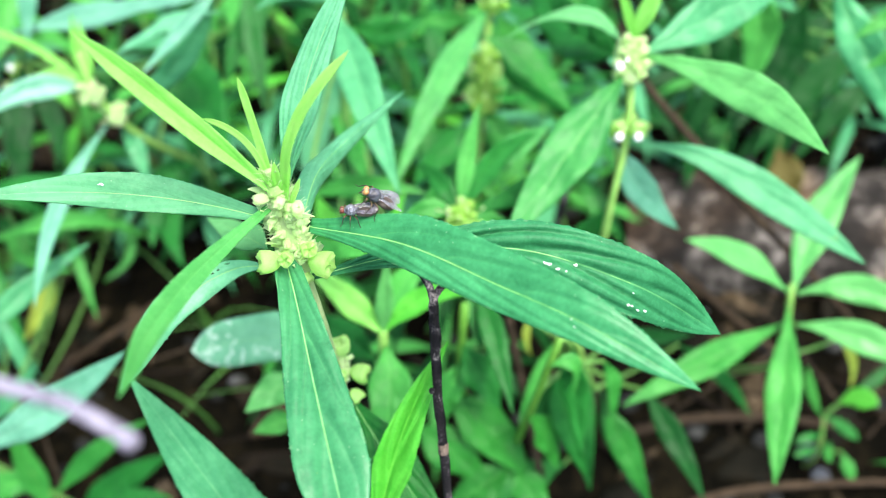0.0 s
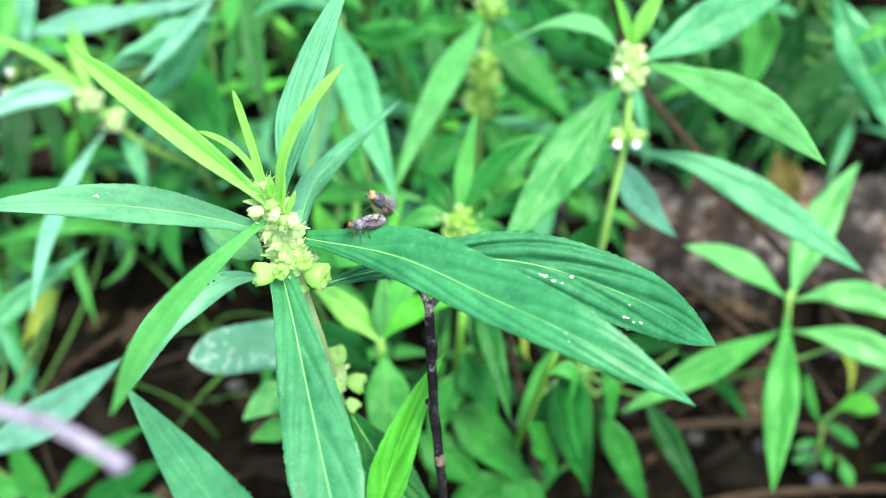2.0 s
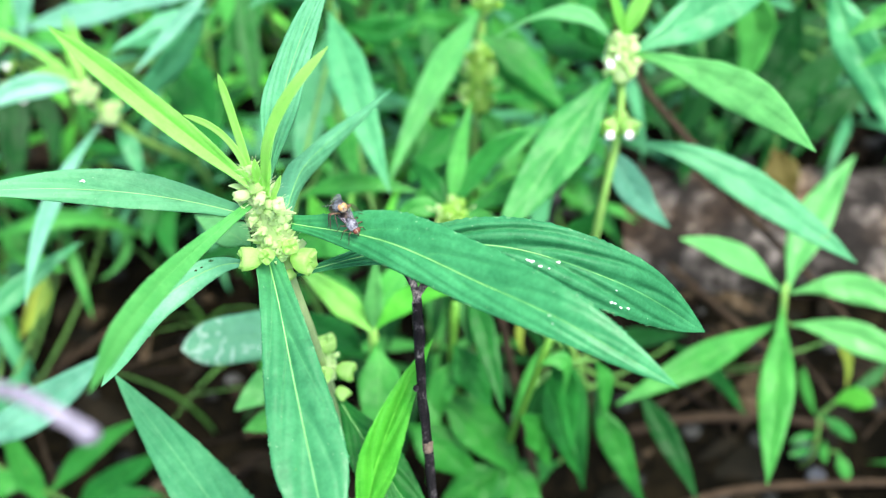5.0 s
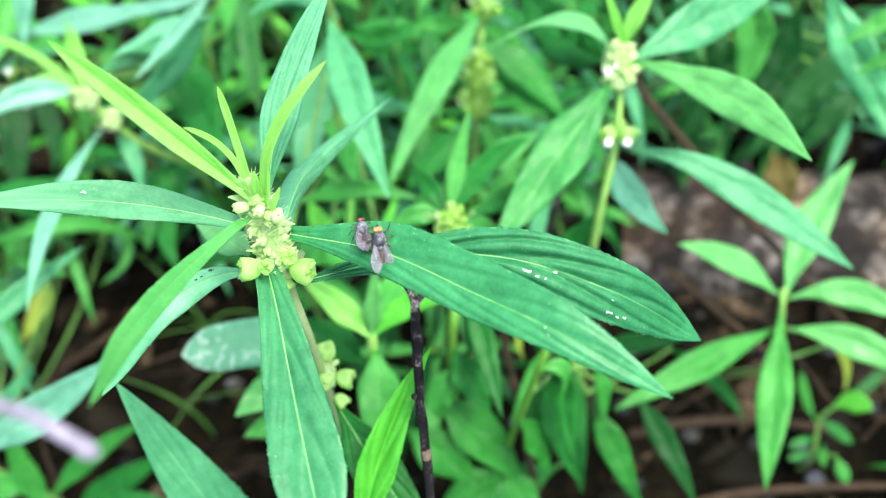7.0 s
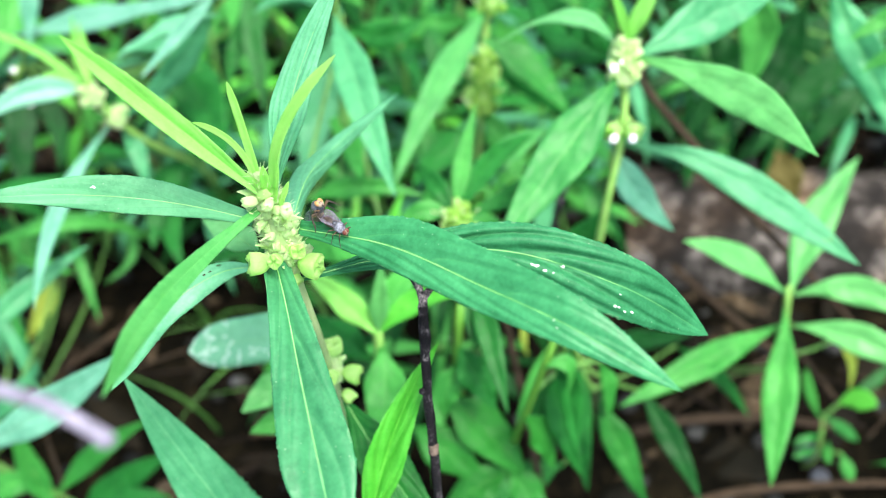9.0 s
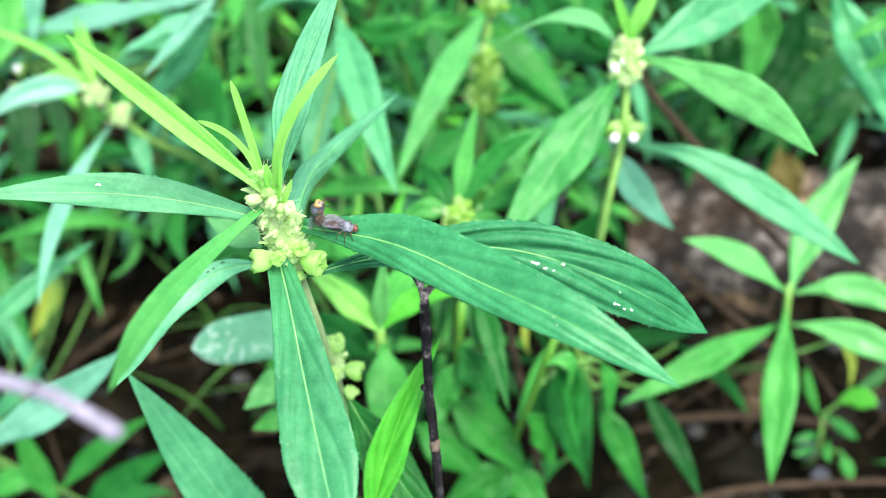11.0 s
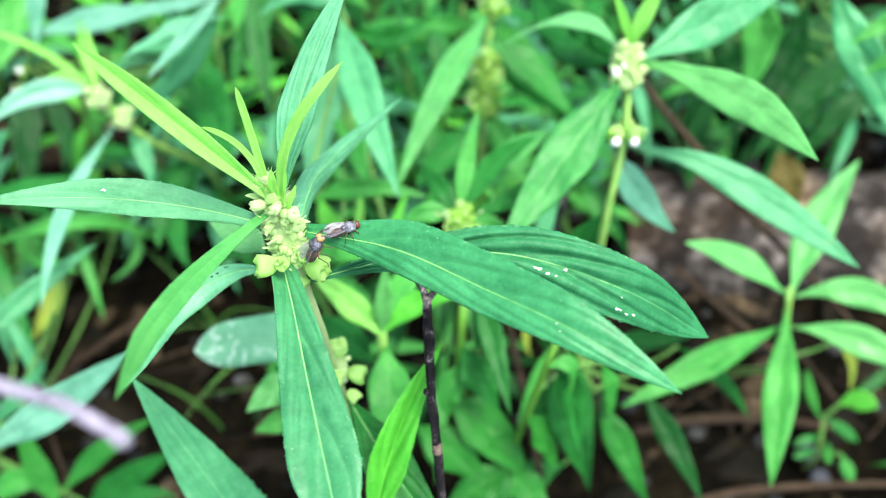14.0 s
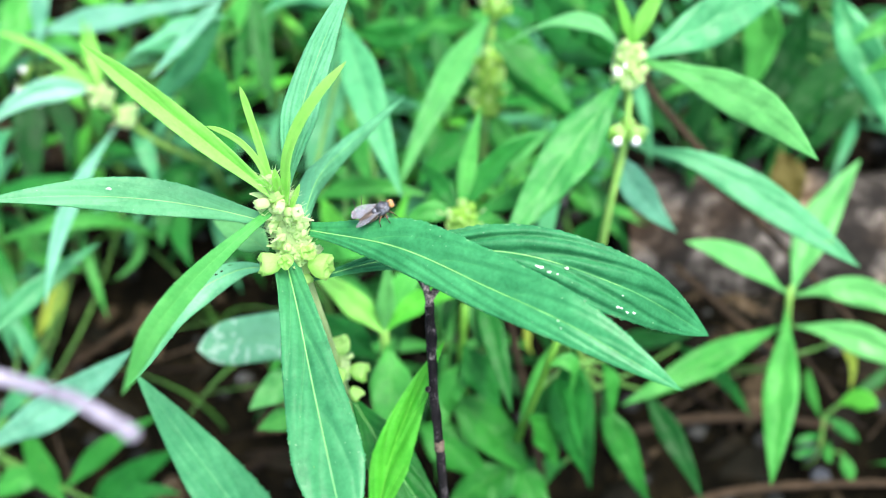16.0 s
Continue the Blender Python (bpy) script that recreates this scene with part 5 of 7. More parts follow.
leaf(edge, ((-0.1704, 0.2471, 0.0826), (-0.1702, 0.2206, 0.0719), (-0.1619, 0.1899, 0.0645)), 0.01357, LEAF_DEEP_SHADE, roll=-38, seed=86, fold=14, nu=44, nv=14, rib=False, twist=21, ripple=0.08, lump=0.05)
leaf(edge, ((-0.1709, 0.2452, 0.0814), (-0.1613, 0.233, 0.0679), (-0.1544, 0.2072, 0.0635)), 0.00975, LEAF_DEEP_SHADE, roll=18, seed=87, fold=14, nu=44, nv=14, rib=False, twist=-19, ripple=0.04, lump=0.05)
leaf(edge, ((-0.1725, 0.2723, 0.1042), (-0.1744, 0.2494, 0.0958), (-0.1784, 0.2327, 0.0913)), 0.01337, LEAF_FRESH, roll=-35, seed=88, fold=14, nu=44, nv=14, rib=False, twist=6, ripple=0.07, lump=0.05)
stalk(edge, ((-0.1716, 0.2471, 0.0826), (-0.172, 0.2597, 0.0894), (-0.1725, 0.2723, 0.1042)), 0.0007, 0.0005, 2, material=STEM_DIM, n=8, name="branch")

# low herb beside the pale stick

low = thing("leafy_herb", (-0.1852, 0.1082, -0.003), "low weed with grey-green and fresh leaves, one painted pale with sky sheen", "herb")
stalk(low, ((-0.1852, 0.1082, -0.003), (-0.1587, 0.0983, 0.0545), (-0.1457, 0.0999, 0.0908)), 0.0014, 0.0010, 8)
leaf(low, ((-0.1233, 0.0709, 0.1199), (-0.0958, 0.0775, 0.1382), (-0.0746, 0.0856, 0.1527)), 0.01000, LEAF_SKYLIT, roll=37, seed=89, fold=14, peak=0.5, nu=44, nv=14, rib=False, twist=11, ripple=0.09, lump=0.05)
stalk(low, ((-0.1457, 0.0999, 0.0908), (-0.1345, 0.0854, 0.0997), (-0.1233, 0.0709, 0.1199)), 0.0007, 0.0005, 2, material=STEM_DIM, n=8, name="branch")
leaf(low, ((-0.1274, 0.1, 0.1263), (-0.1161, 0.1141, 0.1292), (-0.0994, 0.1287, 0.1324)), 0.00685, LEAF_MINT, roll=43, seed=90, fold=14, nu=44, nv=14, rib=False, twist=-12, ripple=0.03, lump=0.05)
stalk(low, ((-0.1457, 0.0999, 0.0908), (-0.1366, 0.1, 0.1038), (-0.1274, 0.1, 0.1263)), 0.0007, 0.0005, 2, material=STEM_DIM, n=8, name="branch")
leaf(low, ((-0.1372, 0.1524, 0.0765), (-0.1459, 0.147, 0.0613), (-0.1581, 0.1395, 0.0448)), 0.00698, LEAF_YELLOW, roll=-66, seed=91, fold=14, nu=44, nv=14, rib=False, twist=19, ripple=0.03, lump=0.05)
stalk(low, ((-0.1602, 0.0985, 0.0506), (-0.1487, 0.1254, 0.0559), (-0.1372, 0.1524, 0.0765)), 0.0007, 0.0005, 2, material=STEM_DIM, n=8, name="branch")
leaf(low, ((-0.1372, 0.0848, 0.0342), (-0.1222, 0.095, 0.0465), (-0.0973, 0.103, 0.0633)), 0.00765, LEAF_FRESH, roll=19, seed=92, fold=12, nu=44, nv=14, rib=False, twist=17, ripple=0.04, lump=0.05)
stalk(low, ((-0.176, 0.1033, 0.015), (-0.1566, 0.0941, 0.019), (-0.1372, 0.0848, 0.0342)), 0.0007, 0.0005, 2, material=STEM_DIM, n=8, name="branch")
leaf(low, ((-0.1363, 0.0814, 0.0321), (-0.1413, 0.0902, 0.0494), (-0.142, 0.1012, 0.0681)), 0.00850, LEAF_FRESH, roll=-3, seed=93, fold=12, nu=44, nv=14, rib=False, twist=14, ripple=0.08, lump=0.05)
stalk(low, ((-0.1783, 0.1044, 0.0105), (-0.1573, 0.0929, 0.015), (-0.1363, 0.0814, 0.0321)), 0.0007, 0.0005, 2, material=STEM_DIM, n=8, name="branch")
leaf(low, ((-0.1346, 0.0789, 0.0188), (-0.1142, 0.0914, 0.0325), (-0.0944, 0.0983, 0.0427)), 0.01136, LEAF_DARK, roll=16, seed=94, fold=14, nu=44, nv=14, rib=False, twist=17, ripple=0.07, lump=0.05)
stalk(low, ((-0.1668, 0.0999, 0.035), (-0.1507, 0.0894, 0.0219), (-0.1346, 0.0789, 0.0188)), 0.0007, 0.0005, 2, material=STEM_DIM, n=8, name="branch")
leaf(low, ((-0.1083, 0.0718, 0.0615), (-0.0975, 0.0763, 0.0643), (-0.085, 0.0757, 0.0639)), 0.00610, LEAF_DARK, roll=7, seed=95, fold=14, nu=44, nv=14, rib=False, twist=17, ripple=0.04, lump=0.05)
stalk(low, ((-0.1682, 0.1003, 0.0319), (-0.1382, 0.086, 0.038), (-0.1083, 0.0718, 0.0615)), 0.0007, 0.0005, 2, material=STEM_DIM, n=8, name="branch")
leaf(low, ((-0.1513, 0.0981, 0.0661), (-0.142, 0.1075, 0.072), (-0.1327, 0.117, 0.0779)), 0.00576, LEAF_MINT, roll=34, seed=96, fold=14, nu=44, nv=14, rib=False, twist=8, ripple=0.05, lump=0.05)
stalk(low, ((-0.1553, 0.0982, 0.0633), (-0.1533, 0.0981, 0.0641), (-0.1513, 0.0981, 0.0661)), 0.0007, 0.0005, 2, material=STEM_DIM, n=8, name="branch")
leaf(low, ((-0.1641, 0.0814, 0.0321), (-0.1542, 0.0882, 0.0364), (-0.1363, 0.0865, 0.0353)), 0.01016, LEAF_FRESH, roll=6, seed=97, fold=14, nu=44, nv=14, rib=False, twist=17, ripple=0.08, lump=0.05)
stalk(low, ((-0.1731, 0.1021, 0.0211), (-0.1686, 0.0917, 0.0236), (-0.1641, 0.0814, 0.0321)), 0.0007, 0.0005, 2, material=STEM_DIM, n=8, name="branch")
leaf(low, ((-0.1499, 0.188, 0.0516), (-0.1431, 0.1689, 0.0396), (-0.1355, 0.1532, 0.0357)), 0.00429, LEAF_FRESH, roll=-14, seed=98, fold=14, nu=44, nv=14, rib=False, twist=-1, ripple=0.07, lump=0.05)
stalk(low, ((-0.1775, 0.104, 0.012), (-0.1637, 0.146, 0.0202), (-0.1499, 0.188, 0.0516)), 0.0007, 0.0005, 2, material=STEM_DIM, n=8, name="branch")
leaf(low, ((-0.1357, 0.1995, 0.0469), (-0.1287, 0.1837, 0.0371), (-0.1384, 0.1714, 0.0353)), 0.00442, LEAF_FRESH, roll=12, seed=99, fold=14, nu=44, nv=14, rib=False, twist=-21, ripple=0.03, lump=0.05)
stalk(low, ((-0.1829, 0.1068, 0.0015), (-0.1593, 0.1532, 0.0106), (-0.1357, 0.1995, 0.0469)), 0.0007, 0.0005, 2, material=STEM_DIM, n=8, name="branch")
leaf(low, ((-0.1747, 0.1919, 0.054), (-0.1633, 0.1758, 0.0498), (-0.1433, 0.1676, 0.0506)), 0.00980, LEAF_FRESH, roll=-2, seed=100, fold=14, nu=44, nv=14, rib=False, twist=4, ripple=0.06, lump=0.05)
stalk(low, ((-0.176, 0.1033, 0.015), (-0.1754, 0.1476, 0.0229), (-0.1747, 0.1919, 0.054)), 0.0007, 0.0005, 2, material=STEM_DIM, n=8, name="branch")

# dim herb under the big leaves, their shade painted into its greens

under = thing("leafy_herb", (0.0565, 0.1085, -0.003), "weed with narrow leaves, overhead shade painted into their dark green", "herb")
stalk(under, ((0.0565, 0.1085, -0.003), (0.0493, 0.1114, 0.0626), (0.0407, 0.1145, 0.1)), 0.0014, 0.0010, 8)
leaf(under, ((0.0399, 0.113, 0.099), (0.0419, 0.0962, 0.0862), (0.0459, 0.0764, 0.0703)), 0.01026, LEAF_DARK, roll=3, seed=101, fold=14, nu=44, nv=14, rib=False, twist=16, ripple=0.07, lump=0.05)
leaf(under, ((0.0476, 0.1013, 0.0917), (0.0541, 0.086, 0.0845), (0.0637, 0.0678, 0.0767)), 0.00857, LEAF_DEEP_SHADE, roll=39, seed=102, fold=14, nu=44, nv=14, rib=False, twist=-16, ripple=0.06, lump=0.05)
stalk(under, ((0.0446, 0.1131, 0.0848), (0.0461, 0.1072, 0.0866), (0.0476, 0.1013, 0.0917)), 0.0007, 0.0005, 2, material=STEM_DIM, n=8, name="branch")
leaf(under, ((0.0607, 0.1002, 0.0945), (0.0687, 0.0879, 0.0892), (0.0776, 0.0698, 0.0815)), 0.00763, LEAF_DEEP_SHADE, roll=19, seed=103, fold=14, nu=44, nv=14, rib=False, twist=12, ripple=0.07, lump=0.05)
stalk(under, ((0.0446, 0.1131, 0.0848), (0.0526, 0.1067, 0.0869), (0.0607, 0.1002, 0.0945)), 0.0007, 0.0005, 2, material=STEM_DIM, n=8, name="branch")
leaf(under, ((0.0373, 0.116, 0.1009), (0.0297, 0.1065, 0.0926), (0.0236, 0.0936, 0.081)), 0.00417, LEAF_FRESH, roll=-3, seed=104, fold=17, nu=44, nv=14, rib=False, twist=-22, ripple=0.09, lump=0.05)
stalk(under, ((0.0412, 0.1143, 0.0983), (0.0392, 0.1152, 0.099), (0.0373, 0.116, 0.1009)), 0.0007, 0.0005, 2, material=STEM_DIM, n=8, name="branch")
leaf(under, ((0.0441, 0.1113, 0.0862), (0.0321, 0.1025, 0.0748), (0.0364, 0.0918, 0.0622)), 0.00729, LEAF_DEEP_SHADE, roll=-36, seed=105, fold=17, nu=44, nv=14, rib=False, twist=14, ripple=0.04, lump=0.05)
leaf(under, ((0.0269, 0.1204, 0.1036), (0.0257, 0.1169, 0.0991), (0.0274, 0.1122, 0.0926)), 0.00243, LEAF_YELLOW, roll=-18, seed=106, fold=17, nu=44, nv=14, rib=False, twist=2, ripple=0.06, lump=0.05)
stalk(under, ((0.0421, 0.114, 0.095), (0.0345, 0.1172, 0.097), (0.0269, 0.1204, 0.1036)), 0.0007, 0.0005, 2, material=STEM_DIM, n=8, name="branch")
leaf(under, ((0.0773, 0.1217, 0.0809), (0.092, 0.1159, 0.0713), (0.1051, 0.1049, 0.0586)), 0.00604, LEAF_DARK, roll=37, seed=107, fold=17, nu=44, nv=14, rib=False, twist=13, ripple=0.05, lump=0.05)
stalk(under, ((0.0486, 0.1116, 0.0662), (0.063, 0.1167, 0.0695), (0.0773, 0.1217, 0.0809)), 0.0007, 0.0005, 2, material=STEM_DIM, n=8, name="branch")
leaf(under, ((0.0531, 0.1189, 0.0909), (0.0662, 0.1233, 0.0819), (0.0859, 0.1293, 0.0739)), 0.00741, LEAF_DEEP_SHADE, roll=35, seed=108, fold=17, nu=44, nv=14, rib=False, twist=-12, ripple=0.06, lump=0.05)
stalk(under, ((0.0446, 0.1131, 0.0848), (0.0488, 0.116, 0.0864), (0.0531, 0.1189, 0.0909)), 0.0007, 0.0005, 2, material=STEM_DIM, n=8, name="branch")
leaf(under, ((0.043, 0.095, 0.0406), (0.0286, 0.0884, 0.0424), (0.0146, 0.0787, 0.0422)), 0.01099, LEAF_DARK, roll=-21, seed=109, fold=17, nu=44, nv=14, rib=False, twist=21, ripple=0.04, lump=0.05)
stalk(under, ((0.0539, 0.1096, 0.0318), (0.0484, 0.1023, 0.0338), (0.043, 0.095, 0.0406)), 0.0007, 0.0005, 2, material=STEM_DIM, n=8, name="branch")

# leafy stems in the light gaps under the big leaf

stems = thing("leafy_herb", (0.0269, 0.1098, 0.0086), "yellow-green weed with upright lime stems in the undergrowth", "herb")
stalk(stems, ((0.0269, 0.1098, 0.0086), (0.0215, 0.0806, 0.1141), (0.0238, 0.0818, 0.1385), (0.0269, 0.0859, 0.1587)), 0.0011, 0.0009, 8, STEM_MID)
stalk(stems, ((0.0269, 0.1098, 0.0086), (0.0088, 0.094, 0.0872), (0.0047, 0.0935, 0.1222), (0.0053, 0.0996, 0.1496)), 0.0012, 0.0011, 9, STEM_MID)
leaf(stems, ((0.025, 0.0824, 0.1507), (0.0291, 0.0836, 0.1514), (0.031, 0.0782, 0.1421)), 0.0045, LEAF_FRESH, roll=20, seed=300, fold=17, nu=44, nv=14, rib=False, ripple=0.06, lump=0.05)
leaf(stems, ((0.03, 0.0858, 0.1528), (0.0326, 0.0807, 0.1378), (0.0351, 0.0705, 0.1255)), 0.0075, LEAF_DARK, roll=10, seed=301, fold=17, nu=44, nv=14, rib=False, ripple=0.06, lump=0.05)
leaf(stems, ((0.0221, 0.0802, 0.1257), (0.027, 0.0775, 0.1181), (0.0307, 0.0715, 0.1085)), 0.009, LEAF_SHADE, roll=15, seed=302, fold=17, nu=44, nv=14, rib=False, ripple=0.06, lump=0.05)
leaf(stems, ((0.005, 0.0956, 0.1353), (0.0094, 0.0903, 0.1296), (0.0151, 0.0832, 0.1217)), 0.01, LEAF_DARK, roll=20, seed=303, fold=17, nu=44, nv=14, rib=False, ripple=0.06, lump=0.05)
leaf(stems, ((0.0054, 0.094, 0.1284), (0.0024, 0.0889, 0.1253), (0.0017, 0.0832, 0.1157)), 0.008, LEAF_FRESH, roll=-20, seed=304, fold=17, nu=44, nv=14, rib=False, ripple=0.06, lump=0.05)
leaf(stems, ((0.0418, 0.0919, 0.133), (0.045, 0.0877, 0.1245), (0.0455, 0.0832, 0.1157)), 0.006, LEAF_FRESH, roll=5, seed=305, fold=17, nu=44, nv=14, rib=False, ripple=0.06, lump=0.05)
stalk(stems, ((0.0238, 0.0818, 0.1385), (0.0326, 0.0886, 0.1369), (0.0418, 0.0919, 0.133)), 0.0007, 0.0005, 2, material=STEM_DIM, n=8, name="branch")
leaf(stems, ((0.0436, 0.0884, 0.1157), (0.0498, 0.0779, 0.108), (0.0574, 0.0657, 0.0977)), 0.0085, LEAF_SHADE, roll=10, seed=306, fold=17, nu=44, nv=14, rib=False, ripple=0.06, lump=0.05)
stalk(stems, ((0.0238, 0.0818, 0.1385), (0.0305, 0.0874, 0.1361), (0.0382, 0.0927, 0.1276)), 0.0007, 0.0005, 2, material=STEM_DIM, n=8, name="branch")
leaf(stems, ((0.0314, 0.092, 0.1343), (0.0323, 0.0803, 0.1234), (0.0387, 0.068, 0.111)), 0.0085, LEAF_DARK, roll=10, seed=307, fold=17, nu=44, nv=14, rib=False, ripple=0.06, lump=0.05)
stalk(stems, ((0.0269, 0.0859, 0.1587), (0.0289, 0.0862, 0.1566), (0.03, 0.0858, 0.1528)), 0.0007, 0.0005, 2, material=STEM_DIM, n=8, name="branch")

# herb at the far corner, mostly in the painted-shade greens

corner = thing("leafy_herb", (0.18, 0.3276, -0.003), "tall weed with broad bluish leaves over bare soil", "herb")
stalk(corner, ((0.18, 0.3276, -0.003), (0.1496, 0.268, 0.078), (0.1309, 0.2517, 0.1268)), 0.0016, 0.0010, 8)
leaf(corner, ((0.1051, 0.2322, 0.1381), (0.1117, 0.2233, 0.1208), (0.1083, 0.2116, 0.1017)), 0.01390, LEAF_FRESH, roll=72, seed=110, fold=14, nu=44, nv=14, rib=False, twist=-17, ripple=0.07, lump=0.05)
stalk(corner, ((0.1328, 0.2528, 0.1219), (0.119, 0.2425, 0.1254), (0.1051, 0.2322, 0.1381)), 0.0007, 0.0005, 2, material=STEM_DIM, n=8, name="branch")
leaf(corner, ((0.133, 0.243, 0.1213), (0.1266, 0.2274, 0.0998), (0.1096, 0.2076, 0.0874)), 0.01313, LEAF_DEEP_SHADE, roll=9, seed=111, fold=14, nu=44, nv=14, rib=False, twist=17, ripple=0.07, lump=0.05)
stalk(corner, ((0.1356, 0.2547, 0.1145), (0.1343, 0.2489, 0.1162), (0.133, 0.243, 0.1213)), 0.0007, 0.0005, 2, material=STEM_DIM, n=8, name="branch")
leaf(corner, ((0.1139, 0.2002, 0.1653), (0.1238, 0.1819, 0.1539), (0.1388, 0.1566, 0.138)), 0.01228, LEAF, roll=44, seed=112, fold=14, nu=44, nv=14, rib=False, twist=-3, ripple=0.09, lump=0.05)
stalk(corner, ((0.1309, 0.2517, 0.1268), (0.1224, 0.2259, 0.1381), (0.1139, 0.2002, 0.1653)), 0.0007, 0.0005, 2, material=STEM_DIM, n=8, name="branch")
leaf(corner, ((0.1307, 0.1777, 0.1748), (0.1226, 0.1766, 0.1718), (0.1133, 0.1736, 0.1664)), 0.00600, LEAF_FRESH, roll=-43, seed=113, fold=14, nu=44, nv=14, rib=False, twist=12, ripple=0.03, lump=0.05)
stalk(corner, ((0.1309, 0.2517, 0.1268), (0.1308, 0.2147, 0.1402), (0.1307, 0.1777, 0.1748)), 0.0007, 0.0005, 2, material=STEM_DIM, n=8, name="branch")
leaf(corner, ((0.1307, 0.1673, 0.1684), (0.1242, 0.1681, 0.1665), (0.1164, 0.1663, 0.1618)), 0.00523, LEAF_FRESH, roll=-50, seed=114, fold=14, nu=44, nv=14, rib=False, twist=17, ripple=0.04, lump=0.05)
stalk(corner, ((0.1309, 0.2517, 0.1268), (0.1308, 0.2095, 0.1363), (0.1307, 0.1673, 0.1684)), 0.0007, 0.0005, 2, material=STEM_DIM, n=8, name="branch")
leaf(corner, ((0.17, 0.2457, 0.0994), (0.1459, 0.2324, 0.0852), (0.1233, 0.211, 0.0659)), 0.01244, LEAF_DEEP_SHADE, roll=-18, seed=115, fold=14, nu=44, nv=14, rib=False, twist=-9, ripple=0.09, lump=0.05)
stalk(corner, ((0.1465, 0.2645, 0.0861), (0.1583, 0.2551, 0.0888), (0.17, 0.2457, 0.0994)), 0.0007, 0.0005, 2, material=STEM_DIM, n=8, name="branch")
leaf(corner, ((0.1774, 0.2397, 0.0839), (0.1549, 0.2258, 0.0693), (0.1432, 0.2152, 0.0568)), 0.01075, LEAF_DEEP_SHADE, roll=-17, seed=116, fold=14, nu=44, nv=14, rib=False, twist=-3, ripple=0.09, lump=0.05)
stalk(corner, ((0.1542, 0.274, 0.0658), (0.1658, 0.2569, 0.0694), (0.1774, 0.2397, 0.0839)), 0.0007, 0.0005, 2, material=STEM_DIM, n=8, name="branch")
leaf(corner, ((0.1278, 0.2474, 0.0887), (0.1113, 0.2374, 0.0765), (0.099, 0.2211, 0.0605)), 0.01075, LEAF_DEEP_SHADE, roll=-19, seed=117, fold=14, nu=44, nv=14, rib=False, twist=-15, ripple=0.09, lump=0.05)
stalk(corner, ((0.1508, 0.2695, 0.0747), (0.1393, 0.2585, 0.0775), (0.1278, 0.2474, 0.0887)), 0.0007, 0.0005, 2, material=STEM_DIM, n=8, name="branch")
leaf(corner, ((0.1029, 0.2397, 0.0839), (0.0939, 0.2531, 0.0922), (0.0999, 0.2605, 0.1087)), 0.01242, LEAF_DEEP_SHADE, roll=-33, seed=118, fold=14, nu=44, nv=14, rib=False, twist=-14, ripple=0.04, lump=0.05)
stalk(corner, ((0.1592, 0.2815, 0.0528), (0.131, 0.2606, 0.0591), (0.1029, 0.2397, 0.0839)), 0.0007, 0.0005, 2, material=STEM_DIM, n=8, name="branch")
leaf(corner, ((0.1114, 0.2761, 0.083), (0.1226, 0.2615, 0.068), (0.1292, 0.2421, 0.05)), 0.01355, LEAF_DEEP_SHADE, roll=47, seed=119, fold=14, nu=44, nv=14, rib=False, twist=0, ripple=0.05, lump=0.05)
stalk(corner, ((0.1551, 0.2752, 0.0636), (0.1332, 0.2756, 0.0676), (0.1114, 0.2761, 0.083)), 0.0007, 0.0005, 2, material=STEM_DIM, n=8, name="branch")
leaf(corner, ((0.171, 0.2838, 0.076), (0.1584, 0.2728, 0.0633), (0.1504, 0.2551, 0.0463)), 0.01492, LEAF_DEEP_SHADE, roll=-19, seed=120, fold=14, nu=44, nv=14, rib=False, twist=2, ripple=0.09, lump=0.05)
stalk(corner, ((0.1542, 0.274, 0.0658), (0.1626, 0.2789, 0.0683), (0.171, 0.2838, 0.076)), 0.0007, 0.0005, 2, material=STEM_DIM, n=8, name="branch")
leaf(corner, ((0.0973, 0.2838, 0.076), (0.1036, 0.2686, 0.0607), (0.0974, 0.2529, 0.045)), 0.01393, LEAF_DEEP_SHADE, roll=41, seed=123, fold=14, nu=44, nv=14, rib=False, twist=-1, ripple=0.08, lump=0.05)
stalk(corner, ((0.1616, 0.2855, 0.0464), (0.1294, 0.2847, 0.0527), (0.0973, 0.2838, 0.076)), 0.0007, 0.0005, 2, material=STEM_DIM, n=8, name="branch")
leaf(corner, ((0.1951, 0.268, 0.078), (0.1807, 0.2579, 0.0716), (0.1663, 0.2573, 0.0654)), 0.01243, LEAF_DEEP_SHADE, roll=-17, seed=124, fold=14, nu=44, nv=14, rib=False, twist=-1, ripple=0.04, lump=0.05)
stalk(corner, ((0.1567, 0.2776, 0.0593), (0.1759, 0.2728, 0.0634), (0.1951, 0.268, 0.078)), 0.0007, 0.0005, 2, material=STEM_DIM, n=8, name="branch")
leaf(corner, ((0.1219, 0.2359, 0.0461), (0.1096, 0.2338, 0.0448), (0.0986, 0.2285, 0.0356)), 0.01081, LEAF_DEEP_SHADE, roll=-29, seed=126, fold=14, nu=44, nv=14, rib=False, twist=-6, ripple=0.08, lump=0.05)
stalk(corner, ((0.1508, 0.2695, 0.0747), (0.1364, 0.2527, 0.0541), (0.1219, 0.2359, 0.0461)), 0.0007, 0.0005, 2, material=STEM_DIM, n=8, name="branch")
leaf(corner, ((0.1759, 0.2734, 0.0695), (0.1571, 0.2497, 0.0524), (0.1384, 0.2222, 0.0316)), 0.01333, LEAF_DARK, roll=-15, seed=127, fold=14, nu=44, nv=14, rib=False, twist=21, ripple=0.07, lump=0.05)
